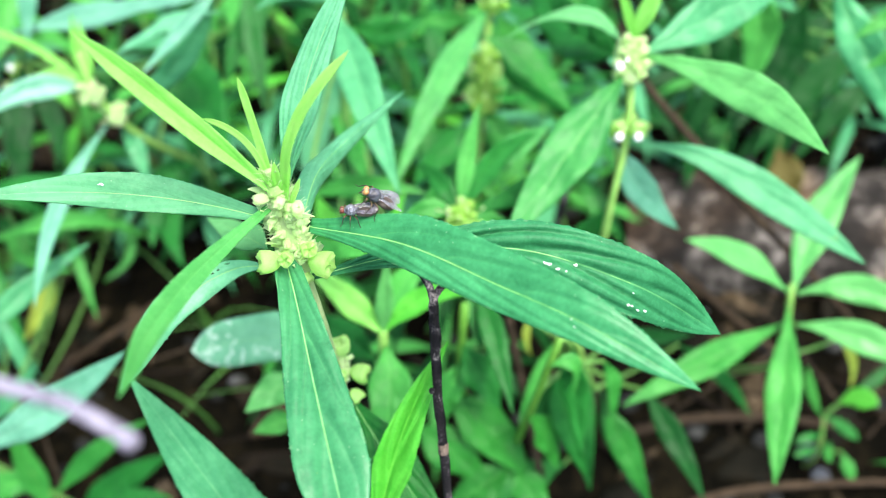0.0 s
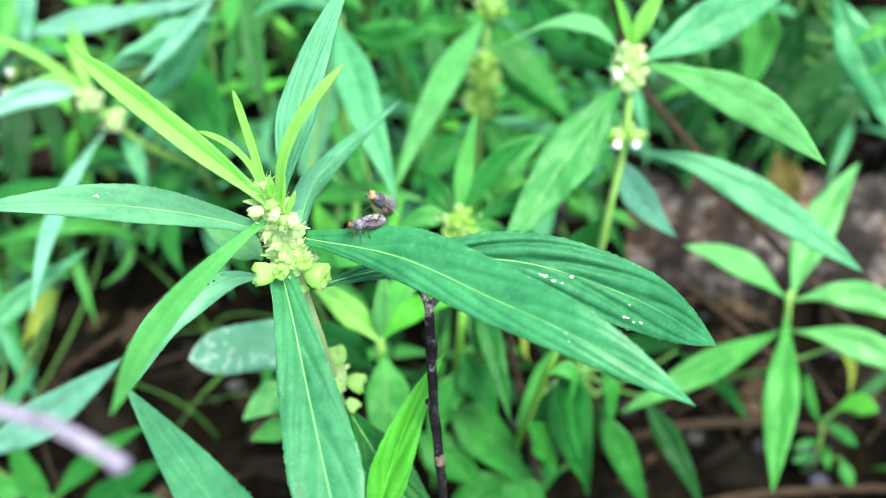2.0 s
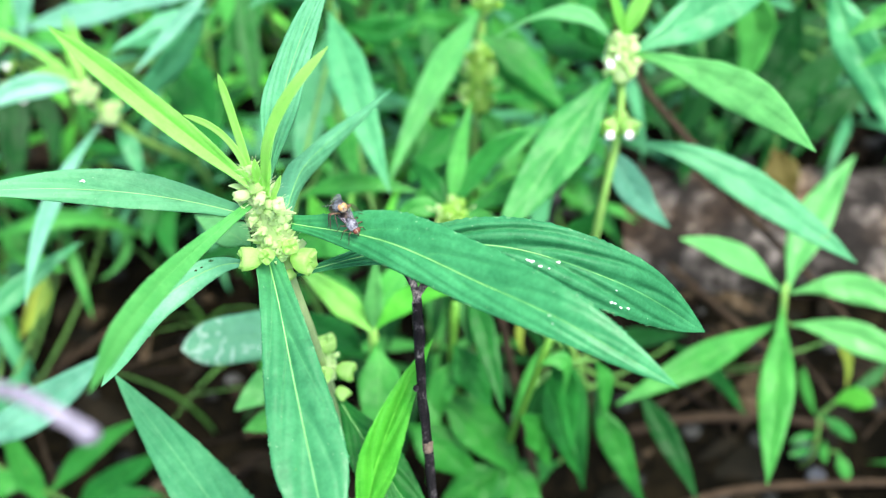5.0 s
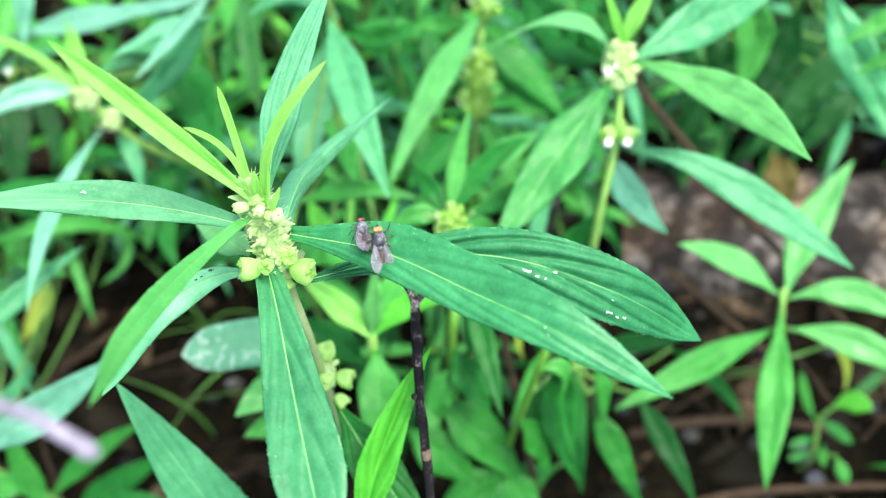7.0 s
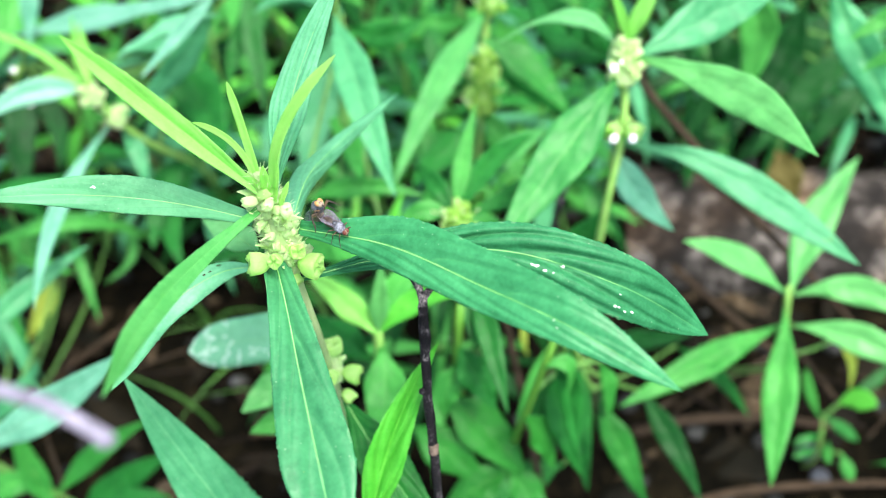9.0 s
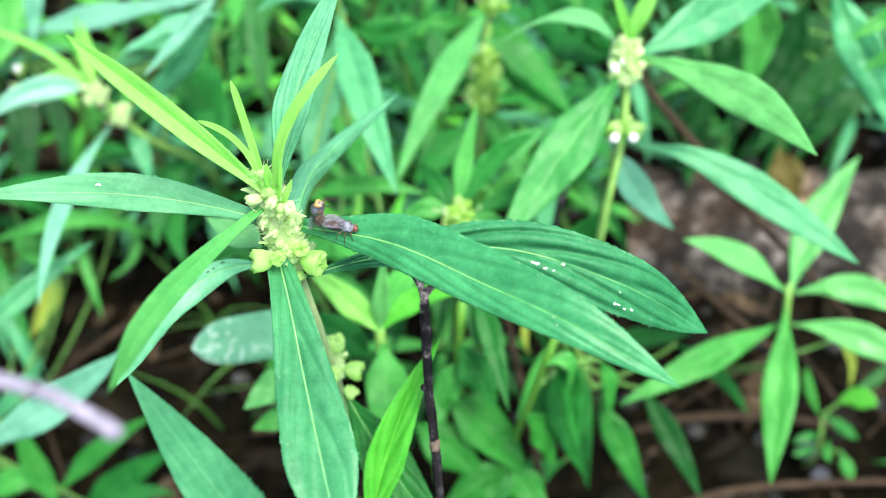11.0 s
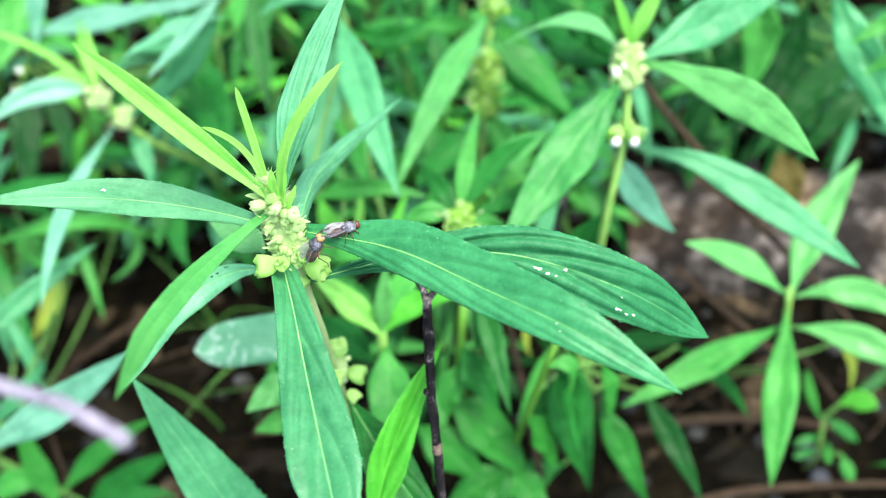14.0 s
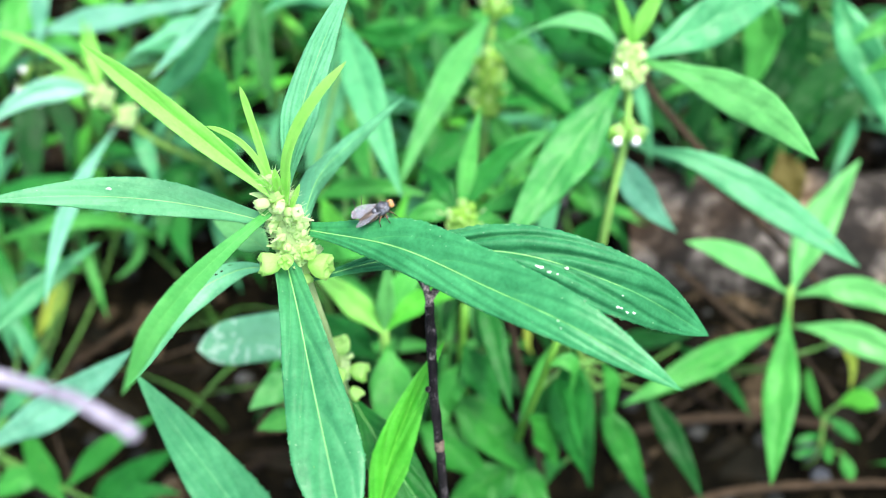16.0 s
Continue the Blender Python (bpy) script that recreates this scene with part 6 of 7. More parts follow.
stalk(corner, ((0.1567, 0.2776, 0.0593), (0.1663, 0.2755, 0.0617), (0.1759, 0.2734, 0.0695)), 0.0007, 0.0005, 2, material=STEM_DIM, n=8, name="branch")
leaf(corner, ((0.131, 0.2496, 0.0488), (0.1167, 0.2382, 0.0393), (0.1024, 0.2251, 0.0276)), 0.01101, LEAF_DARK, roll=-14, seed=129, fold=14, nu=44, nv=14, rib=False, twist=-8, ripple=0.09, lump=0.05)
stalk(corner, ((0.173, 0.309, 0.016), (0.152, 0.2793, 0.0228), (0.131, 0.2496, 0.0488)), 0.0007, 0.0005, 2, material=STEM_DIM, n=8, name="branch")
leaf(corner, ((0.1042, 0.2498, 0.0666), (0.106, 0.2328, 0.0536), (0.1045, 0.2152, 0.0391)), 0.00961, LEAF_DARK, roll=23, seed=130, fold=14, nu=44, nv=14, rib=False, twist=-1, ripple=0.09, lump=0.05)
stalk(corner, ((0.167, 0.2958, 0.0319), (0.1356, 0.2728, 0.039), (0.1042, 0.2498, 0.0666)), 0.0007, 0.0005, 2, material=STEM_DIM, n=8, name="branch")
leaf(corner, ((0.1677, 0.2563, 0.0411), (0.1498, 0.2498, 0.0371), (0.1304, 0.2364, 0.0252)), 0.01125, LEAF_DEEP_SHADE, roll=-22, seed=131, fold=14, nu=44, nv=14, rib=False, twist=-9, ripple=0.09, lump=0.05)
stalk(corner, ((0.1722, 0.3072, 0.0179), (0.17, 0.2818, 0.0228), (0.1677, 0.2563, 0.0411)), 0.0007, 0.0005, 2, material=STEM_DIM, n=8, name="branch")
leaf(corner, ((0.1354, 0.2176, 0.0641), (0.1393, 0.2073, 0.0577), (0.1443, 0.1999, 0.0472)), 0.0145, LEAF_DEAD, roll=22, seed=132, fold=14, nu=44, nv=14, rib=False, twist=0, ripple=0.07, lump=0.05)
stalk(corner, ((0.1508, 0.2695, 0.0747), (0.1467, 0.2485, 0.0579), (0.1425, 0.2275, 0.0526)), 0.0007, 0.0005, 2, material=STEM_DIM, n=8, name="branch")

# sprouts among the twigs

sprout = thing("seedling", (0.1459, 0.1082, -0.003), "small yellow-green seedling with rounded leaves among twigs", "seedling")
stalk(sprout, ((0.1459, 0.1082, -0.003), (0.1417, 0.1096, 0.0285), (0.1401, 0.114, 0.0372)), 0.0008, 0.0006, 8)
leaf(sprout, ((0.1443, 0.1164, 0.0422), (0.1491, 0.1163, 0.048), (0.1536, 0.1122, 0.0513)), 0.00771, LEAF_BRIGHT, roll=-2, seed=133, nu=16, nv=6, rib=False, fold=8, peak=0.5, sharp=3)
stalk(sprout, ((0.1401, 0.114, 0.0372), (0.1422, 0.1152, 0.0389), (0.1443, 0.1164, 0.0422)), 0.0007, 0.0005, 2, material=STEM_DIM, n=8, name="branch")
leaf(sprout, ((0.1396, 0.1137, 0.0381), (0.1453, 0.1095, 0.0379), (0.1505, 0.1044, 0.0371)), 0.00453, LEAF_DARK, roll=31, seed=134, nu=16, nv=6, rib=False, fold=8, peak=0.5, sharp=3)
leaf(sprout, ((0.139, 0.1075, 0.0343), (0.133, 0.106, 0.0357), (0.1278, 0.1041, 0.0345)), 0.00330, LEAF_DARK, roll=-11, seed=135, nu=16, nv=6, rib=False, fold=8, peak=0.5, sharp=3)
stalk(sprout, ((0.141, 0.1113, 0.0324), (0.14, 0.1094, 0.0328), (0.139, 0.1075, 0.0343)), 0.0007, 0.0005, 2, material=STEM_DIM, n=8, name="branch")
leaf(sprout, ((0.139, 0.1128, 0.0376), (0.1318, 0.1189, 0.0496), (0.1287, 0.1237, 0.0585)), 0.00365, LEAF_FRESH, roll=-57, seed=136, nu=16, nv=6, rib=False, fold=8, peak=0.5, sharp=3)
leaf(sprout, ((0.1491, 0.1042, 0.0252), (0.1502, 0.0991, 0.0243), (0.1518, 0.0944, 0.0225)), 0.00462, LEAF_FRESH, roll=28, seed=137, nu=16, nv=6, rib=False, fold=8, peak=0.5, sharp=3)
stalk(sprout, ((0.1428, 0.1075, 0.0216), (0.146, 0.1059, 0.0224), (0.1491, 0.1042, 0.0252)), 0.0007, 0.0005, 2, material=STEM_DIM, n=8, name="branch")
leaf(sprout, ((0.1406, 0.106, 0.0263), (0.1362, 0.1049, 0.0232), (0.1319, 0.1038, 0.0225)), 0.00340, LEAF_DARK, roll=-11, seed=138, nu=16, nv=6, rib=False, fold=8, peak=0.5, sharp=3)
leaf(sprout, ((0.1448, 0.1078, 0.0274), (0.1447, 0.1049, 0.0232), (0.1458, 0.1013, 0.021)), 0.00340, LEAF_FRESH, roll=7, seed=139, nu=16, nv=6, rib=False, fold=8, peak=0.5, sharp=3)
leaf(sprout, ((0.1474, 0.1191, 0.0439), (0.1556, 0.1226, 0.046), (0.1638, 0.1295, 0.0504)), 0.00453, LEAF_DARK, roll=8, seed=140, nu=16, nv=6, rib=False, fold=8, peak=0.5, sharp=3)
stalk(sprout, ((0.1401, 0.114, 0.0372), (0.1437, 0.1166, 0.0392), (0.1474, 0.1191, 0.0439)), 0.0007, 0.0005, 2, material=STEM_DIM, n=8, name="branch")

# twigs
charred = thing("charred_twig", (0.0229, -0.1305, -0.002), "thin black charred twig forked at its top", "twig")
mesh_part("rod", *tube(((0.0229, -0.1305, -0.002), (0.0015, 0.034, 0.1876), (0.0006, 0.0419, 0.1961), (-0.0008, 0.0519, 0.208), (-0.0014, 0.0602, 0.2164), (-0.0015, 0.0624, 0.2188)), 0.00085, 0.00076, 110, 12, 0.15, 140), CHAR, charred)
for tip in ((-0.0035, 0.0665, 0.2218), (0.0008, 0.0652, 0.2213)):
    mesh_part("prong", *tube(((-0.0015, 0.0614, 0.2177), (-0.0015, 0.0629, 0.2191), tip), 0.00075, 0.0005, 10, 8, 0.08, 4), CHAR, charred)
mesh_part("knot", *ball((-0.0017, 0.0524, 0.2087), (0.00055, 0.0005, 0.0009)), CHAR, charred)
mesh_part("node_ring", *tube(((0.00014, 0.0452, 0.20003), (6e-05, 0.04575, 0.20068), (-2e-05, 0.0463, 0.20134)), 0.00088, 0.00086, 6, 12, 0.06, 7), TAN, charred, "pale tan node ring")
pale = thing("pale_stick", (-0.0828, 0.0076, -0.002), "short bleached lilac-grey stick with a blunt broken end", "twig")
mesh_part("rod", *tube(((-0.0828, 0.0076, -0.002), (-0.0628, 0.0276, 0.15), (-0.0544, 0.0303, 0.2737), (-0.0327, 0.0241, 0.2788), (-0.0267, 0.0225, 0.2787), (-0.0217, 0.0201, 0.2782)), 0.00066, 0.00060, 60, 12, 0.06, 141), LILAC, pale)
mesh_part("broken_end", *ball((-0.0218, 0.02, 0.2779), (0.0008, 0.0007, 0.0009)), LILAC, pale)
rod_a = thing("brown_twig", (0.0724, 0.1189, 0.0025), "thin brown dead twig lying in the litter", "twig", "brown twigs on the soil")
mesh_part("rod", *tube(((0.0724, 0.1189, 0.0025), (0.0939, 0.122, 0.0103), (0.1259, 0.1215, 0.0159), (0.157, 0.1183, 0.0139)), 0.0022, 0.0018, 30, 8, 0.08, 142), BROWN, rod_a)
rod_b = thing("brown_twig", (0.0909, 0.3515, 0.0181), "thin reddish-brown twig leaning over the soil", "twig", "brown twigs on the soil")
mesh_part("rod", *tube(((0.0909, 0.3515, 0.0181), (0.0758, 0.2345, 0.0924), (0.0746, 0.2, 0.1121), (0.0835, 0.1822, 0.1128), (0.1059, 0.1656, 0.0941), (0.1288, 0.1566, 0.0732), (0.1545, 0.1504, 0.0458), (0.1803, 0.1462, 0.0137)), 0.0016, 0.0012, 60, 8, 0.08, 143), BROWN, rod_b)
rod_c = thing("brown_twig", (0.086, 0.0878, 0.0043), "thin brown dead twig lying in the litter", "twig", "brown twigs on the soil")
mesh_part("rod", *tube(((0.086, 0.0878, 0.0043), (0.1089, 0.0931, 0.0111), (0.136, 0.095, 0.0147), (0.1847, 0.097, 0.0124)), 0.0017, 0.0013, 40, 8, 0.08, 144), BROWN, rod_c)
rod_d = thing("brown_twig", (0.0504, 0.1797, 0.1289), "thin dark curved twig among the leaves", "twig", "brown twigs on the soil")
mesh_part("rod", *tube(((0.0504, 0.1797, 0.1289), (0.0408, 0.1551, 0.1372), (0.0344, 0.1402, 0.1396), (0.033, 0.1335, 0.1119)), 0.0012, 0.0009, 30, 8, 0.08, 145), CHAR, rod_d)
rod_e = thing("brown_twig", (0.0361, 0.0814, 0.0321), "upright blackened dead stem in the shade", "twig", "brown twigs on the soil")
mesh_part("rod", *tube(((0.0361, 0.0814, 0.0321), (0.0299, 0.0949, 0.0641), (0.0226, 0.1086, 0.0963), (0.0193, 0.1157, 0.1125)), 0.0016, 0.0012, 30, 8, 0.08, 146), TWIG_DARK, rod_e)
rod_f = thing("brown_twig", (-0.1229, 0.1119, -0.0196), "thin brown dead twig in the litter", "twig", "brown twigs on the soil")
mesh_part("rod", *tube(((-0.1229, 0.1119, -0.0196), (-0.0913, 0.1173, -0.0138), (-0.0622, 0.1134, -0.0128)), 0.002, 0.0016, 30, 8, 0.08, 147), BROWN, rod_f)
rod_g = thing("brown_twig", (-0.1731, 0.1403, -0.0018), "thin olive dead stem leaning over the soil", "twig", "brown twigs on the soil")
mesh_part("rod", *tube(((-0.1731, 0.1403, -0.0018), (-0.1357, 0.1561, 0.0198), (-0.0925, 0.1772, 0.0389)), 0.0014, 0.0012, 30, 8, 0.08, 148), BROWN, rod_g)
rod_h = thing("brown_twig", (0.097, 0.1849, 0.026), "thin brown dead twig on the bare soil", "twig", "brown twigs on the soil")
mesh_part("rod", *tube(((0.097, 0.1849, 0.026), (0.1113, 0.1689, 0.0255), (0.1342, 0.148, 0.0207)), 0.0016, 0.0013, 30, 8, 0.08, 149), BROWN, rod_h)

for at, r in (((0.1431, 0.1096, 0.010), 0.0045), ((0.1464, 0.1005, 0.008), 0.0040), ((0.1157, 0.2202, 0.006), 0.0034)):
    v, f = ball((0, 0, 0), (r, r * 0.8, r * 0.7), 14, 10)
    v = [p * (1 + 0.22 * noise.noise(Vector(p) * 300 + Vector(at) * 50)) + np.array(at) for p in v]
    stone = thing("stone", at, "small pale blue-grey stone among the seedlings", "stone", "pale stones")
    mesh_part("body", v, f, PALE_STONE, stone)

# ---- ground cover ----
def herb_kind(seed, nodes, height, spread, materials, label):
    """A low weed: a leaning stem with crossed pairs of narrow leaves."""
    rng = random.Random(seed)
    plant = thing("undergrowth_herb", (0, 0, 0), label, "herb", "low herbs of the undergrowth")
    lean = Vector((rng.uniform(-0.3, 0.3), rng.uniform(-0.3, 0.3), 1)) * height
    mid = lean * 0.5 + Vector((rng.uniform(-1, 1), rng.uniform(-1, 1), 0)) * height * 0.12
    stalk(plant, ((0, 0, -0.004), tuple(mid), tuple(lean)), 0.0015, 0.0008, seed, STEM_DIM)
    for k in range(nodes):
        u = 0.25 + 0.75 * (k + 0.5) / nodes
        at = (mid * 2 * u).lerp(mid + (lean - mid) * (2 * u - 1), 0.0 if u < 0.5 else 1.0)
        for s in (0, 1):
            a = k * 1.45 + s * math.pi + rng.uniform(-0.4, 0.4)
            out = Vector((math.cos(a), math.sin(a), 0))
            ln = spread * rng.uniform(0.7, 1.2) * (0.75 if k == nodes - 1 else 1)
            rise = rng.uniform(0.0, 0.45) + (0.5 if k == nodes - 1 else 0)
            m = at + out * ln * 0.5 + Vector((0, 0, rise * ln * 0.5))
            e = at + out * ln + Vector((0, 0, (rise - rng.uniform(0.2, 0.7)) * ln))
            leaf(plant, (tuple(at), tuple(m), tuple(e)), ln * rng.uniform(0.11, 0.16), rng.choice(materials), rib=False, seed=seed * 50 + k * 2 + s, nu=16, nv=4, fold=12)
    return plant


KINDS = [
    herb_kind(101, 6, 0.075, 0.050, (LEAF_DEEP_SHADE, LEAF_FRESH), "low dark green weed with narrow leaves, shade painted into their colour"),
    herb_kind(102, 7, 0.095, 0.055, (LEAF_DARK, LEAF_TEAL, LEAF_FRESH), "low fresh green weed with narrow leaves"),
    herb_kind(103, 6, 0.060, 0.045, (LEAF_DEEP_SHADE, LEAF_DARK, LEAF_TEAL), "low dark green weed with narrow leaves, shade painted into their colour"),
    herb_kind(104, 7, 0.085, 0.058, (LEAF_DARK, LEAF_DEEP_SHADE, LEAF_FRESH), "low mid-green weed with arching leaves"),
    herb_kind(105, 4, 0.050, 0.040, (LEAF_FRESH, LEAF_BRIGHT), "small fresh lime-green weed with narrow leaves"),
]
# bare patches where the soil shows: middle and radius
BARE = ((0.12, 0.075, 0.06), (0.07, 0.072, 0.045), (0.141, 0.235, 0.070), (0.195, 0.205, 0.080), (0.12, 0.195, 0.055), (0.115, 0.112, 0.058), (0.085, 0.108, 0.05), (0.115, 0.13, 0.04), (0.17, 0.14, 0.065), (-0.115, 0.155, 0.068), (-0.085, 0.118, 0.06), (-0.14, 0.205, 0.045), (0.0, 0.0, 0.06))
# two spots beside the flowering herb where no weed grows
WEEDED = ((0.0495, 0.1438), (0.0741, 0.1607))


def scatter_herbs():
    rng = random.Random(7)
    spots = []
    for _ in range(2200):
        x, y = rng.uniform(-0.55, 0.65), rng.uniform(-0.5, 0.95)
        if any(math.hypot(x - a, y - b) < r for a, b, r in BARE):
            continue
        inner = -0.3 < x < 0.35 and 0.1 < y < 0.6
        gap = 0.024 if inner else 0.075
        if y < 0.05 and abs(x) < 0.25 and y > -0.25:
            continue
        if any(math.hypot(x - a, y - b) < gap for a, b in spots):
            continue
        spots.append((x, y))
    for i, (x, y) in enumerate(spots):
        kind = KINDS[i % len(KINDS)]
        m = pose(x, y, ground_height(x, y), rng.uniform(-12, 12), rng.uniform(-12, 12), rng.uniform(0, 360))
        if i < len(KINDS):
            kind.matrix_basis = m
        elif not any(math.hypot(x - a, y - b) < 0.004 for a, b in WEEDED):
            copy_thing(kind, m)


scatter_herbs()
# weeds in painted-shade greens behind the log and beside the tall weed
for kind, x, y, turn in ((0, 0.115, 0.268, 20), (2, 0.150, 0.276, 140), (2, 0.190, 0.266, 250), (2, 0.232, 0.278, 75), (2, 0.170, 0.300, 310), (2, -0.111, 0.216, 30), (2, -0.098, 0.232, 160), (2, -0.123, 0.236, 260)):
    copy_thing(KINDS[kind], pose(x, y, ground_height(x, y), 4, -6, turn))


def scatter_litter():
    """Dead leaves, twig ends and pebbles on the soil."""
    rng = random.Random(9)
    chips, bits, stones, grass = [], [], [], []
    for i in range(1800):
        x, y = rng.uniform(-0.30, 0.36), rng.uniform(0.02, 0.5)
        z = ground_height(x, y)
        a = rng.uniform(0, 6.28)
        ln = rng.uniform(0.008, 0.042)
        d = np.array((math.cos(a), math.sin(a), 0.0))
        p = np.array((x, y, z + 0.002))
        if i % 3 == 0:
            v, f, _, _, _ = blade((p, p + d * ln / 2 + (0, 0, rng.uniform(0.001, 0.006)), p + d * ln + (0, 0, rng.uniform(0, 0.003))), ln * rng.uniform(0.25, 0.5), seed=i, nu=8, nv=4, fold=rng.uniform(-25, 25), ripple=0.15)
            chips.append((v, f))
        elif i % 3 == 1:
            bits.append(tube((p, p + d * ln * 0.7 + (0, 0, 0.002), p + d * ln * 1.6), rng.uniform(0.0004, 0.0012), 0.0004, 6, 6, 0.1, i))
        else:
            r = rng.uniform(0.0015, 0.005)
            stones.append(ball((x, y, z + r * 0.3), (r, r * rng.uniform(0.6, 1), r * rng.uniform(0.5, 0.8)), 8, 6))
    for i in range(180):
        x, y = rng.uniform(-0.40, 0.0), rng.uniform(0.09, 0.7)
        z = ground_height(x, y)
        a = rng.uniform(0, 6.28)
        ln = rng.uniform(0.03, 0.09)
        d = np.array((math.cos(a), math.sin(a), 0.0))
        p = np.array((x, y, z - 0.002))
        v, f, _, _, _ = blade((p, p + d * ln * 0.25 + (0, 0, ln * 0.7), p + d * ln * 0.7 + (0, 0, ln * rng.uniform(0.5, 0.9))), 0.0026, seed=i, nu=8, nv=2, fold=20, stalk=0.6, peak=0.2)
        grass.append((v, f))
    for name, pieces, mat, label, cat in (
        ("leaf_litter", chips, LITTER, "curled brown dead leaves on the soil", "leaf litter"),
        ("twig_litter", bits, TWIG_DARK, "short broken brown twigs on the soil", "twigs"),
        ("pebbles", stones, STONE, "small grey pebbles pressed into the soil", "pebbles"),
        ("grass", grass, GRASS, "thin arching green grass blades", "grass"),
    ):
        tagged(mesh_part(name, *merge(*pieces), mat), label, cat, kind="stuff")


scatter_litter()


def build_log(name, a, b, radius, seed, label):
    """Rotting branch wood lying half sunk in the soil, with ridged bark."""
    rng = np.random.RandomState(seed)
    a, b = np.array(a), np.array(b)
    n, sides = 70, 40
    t = (b - a) / np.linalg.norm(b - a)
    up = np.array((0, 0, 1.0))
    s = np.cross(t, up)
    s /= np.linalg.norm(s)
    up = np.cross(s, t)
    verts, faces = [], []
    for i in range(n + 1):
        c = a + (b - a) * i / n
        for j in range(sides):
            q = 2 * math.pi * j / sides
            o = s * math.cos(q) + up * math.sin(q)
            p = c + o * radius
            ridge = noise.noise((p[0] * 25, p[1] * 90, p[2] * 90 + seed)) * 0.16 + noise.noise((p[0] * 120, p[1] * 260, p[2] * 260)) * 0.05
            verts.append(p + o * radius * ridge)
    for i in range(n):
        for j in range(sides):
            w = (j + 1) % sides
            faces.append((i * sides + j, i * sides + w, (i + 1) * sides + w, (i + 1) * sides + j))
    faces.append(tuple(range(sides)))
    faces.append(tuple(n * sides + j for j in range(sides))[::-1])
    log = thing(name, (*a[:2], 0), label, "log")
    mesh_part("trunk", verts, faces, BARK, log)


build_log("rotting_log", (0.080, 0.216, 0.004), (0.42, 0.204, 0.008), 0.031, 3, "rotting tan and grey-brown log half sunk in the soil")


# ---- flies ----
def build_fly(name, label, eye, size, wing_spread, wing, raised):
    """Small grey fly, nose along x: humped thorax, banded abdomen, a head that is nearly all eyes, two folded wings, six jointed legs."""
    fly = tagged(new(name), label, "fly", "mating flies")
    fly.empty_display_size = 0.002
    s = size / 6.0 / 1000

    def piece(part_name, vf, mat, parent=None, part_label="", uvs=None):
        v, f = vf
        return mesh_part(part_name, np.asarray(v) * s, f, mat, parent or fly, part_label, uvs)

    th, tf = ball((0.55, 0, 0.1), (1.15, 0.88, 0.88), 24, 18)
    th[:, 2] += 0.20 * np.exp(-((th[:, 0] - 0.6) / 0.6) ** 2)
    th[:, 2] -= 0.09 * np.exp(-((th[:, 0] + 0.05) / 0.10) ** 2) * (th[:, 2] > 0.3)
    piece("thorax", (th, tf), FLY_GREY, part_label="blue-grey dusted thorax")
    piece("scutellum", ball((-0.42, 0, 0.55), (0.42, 0.45, 0.26), 14, 10), FLY_GREY)
    ab, af = ball((-1.6, 0, -0.10), (1.6, 0.86, 0.78), 24, 30)
    ab[:, 2] -= 0.04 * (ab[:, 0] + 1.5) ** 2
    ab[:, 1:] *= (1 - 0.07 * (np.abs(np.sin((ab[:, 0] + 3.1) * 3.0)) < 0.22))[:, None]
    piece("abdomen", (ab, af), FLY_BROWN, part_label="brown-grey banded abdomen")
    head = piece("head", ball((1.92, 0, 0.06), (0.38, 0.52, 0.56), 18, 14), FACE, part_label="pale face")
    for side in (-1, 1):
        piece("eye", ball((1.92, side * 0.26, 0.24), (0.38, 0.36, 0.46), 18, 14), eye, head)
        piece("antenna", tube(((2.26, side * 0.10, 0.16), (2.38, side * 0.12, 0.06), (2.46, side * 0.14, -0.08)), 0.055, 0.03, 5, 5), FLY_LEG, head)
    piece("proboscis", tube(((2.1, 0, -0.3), (2.2, 0, -0.6), (2.26, 0, -0.8)), 0.12, 0.09, 5, 6), FLY_LEG, head)
    for side in (-1, 1):
        a = math.radians(wing_spread)
        root = np.array((0.35, side * 0.62, 0.62))
        out = np.array((-math.cos(a), side * math.sin(a), raised + 0.05 * side))
        v, f, uv, _, _ = blade((root, root + out * 2.0 + (0, side * 0.12, 0.16), root + out * 4.1), 1.55, side * -24, 0, 4, 0.03, 0.02, 5, 26, 10, 0.62, 2.8, 0.02, 0.2, 0.0)
        piece("wing", (v, f), wing, part_label="smoky veined wing", uvs=uv)
        for x, fore, reach, drop in ((1.1, 0.9, 1.0, 1.5), (0.55, 0.05, 1.5, 1.55), (0.1, -1.2, 1.3, 1.55)):
            hip = np.array((x, side * 0.45, -0.5))
            knee = hip + (fore * 0.55, side * reach * 0.75, 0.35)
            ankle = hip + (fore * 0.9, side * reach * 1.15, -0.75 * drop + 0.15)
            toe = ankle + (fore * 0.35, side * 0.3, -0.28)
            leg = piece("leg", tube((hip, (hip + knee) / 2 + (0, 0, 0.08), knee), 0.14, 0.09, 6, 6), FLY_THIGH)
            piece("shin", tube((knee, (knee + ankle) / 2 + (0, side * 0.05, 0), ankle), 0.075, 0.05, 6, 6), FLY_LEG, leg)
            piece("foot", tube((ankle, (ankle + toe) / 2, toe), 0.06, 0.035, 5, 5), FLY_LEG, leg)
    hairs = []
    rng = random.Random(3)
    for i in range(70):
        x, q = rng.uniform(-2.8, 1.6), rng.uniform(0.2, 2.94)
        c = 0.55 if x > -0.4 else -1.55
        half = 1.15 if x > -0.4 else 1.55
        r = 0.85 * math.sqrt(max(0.02, 1 - ((x - c) / half) ** 2))
        p = np.array((x, r * math.cos(q), r * math.sin(q) + 0.1))
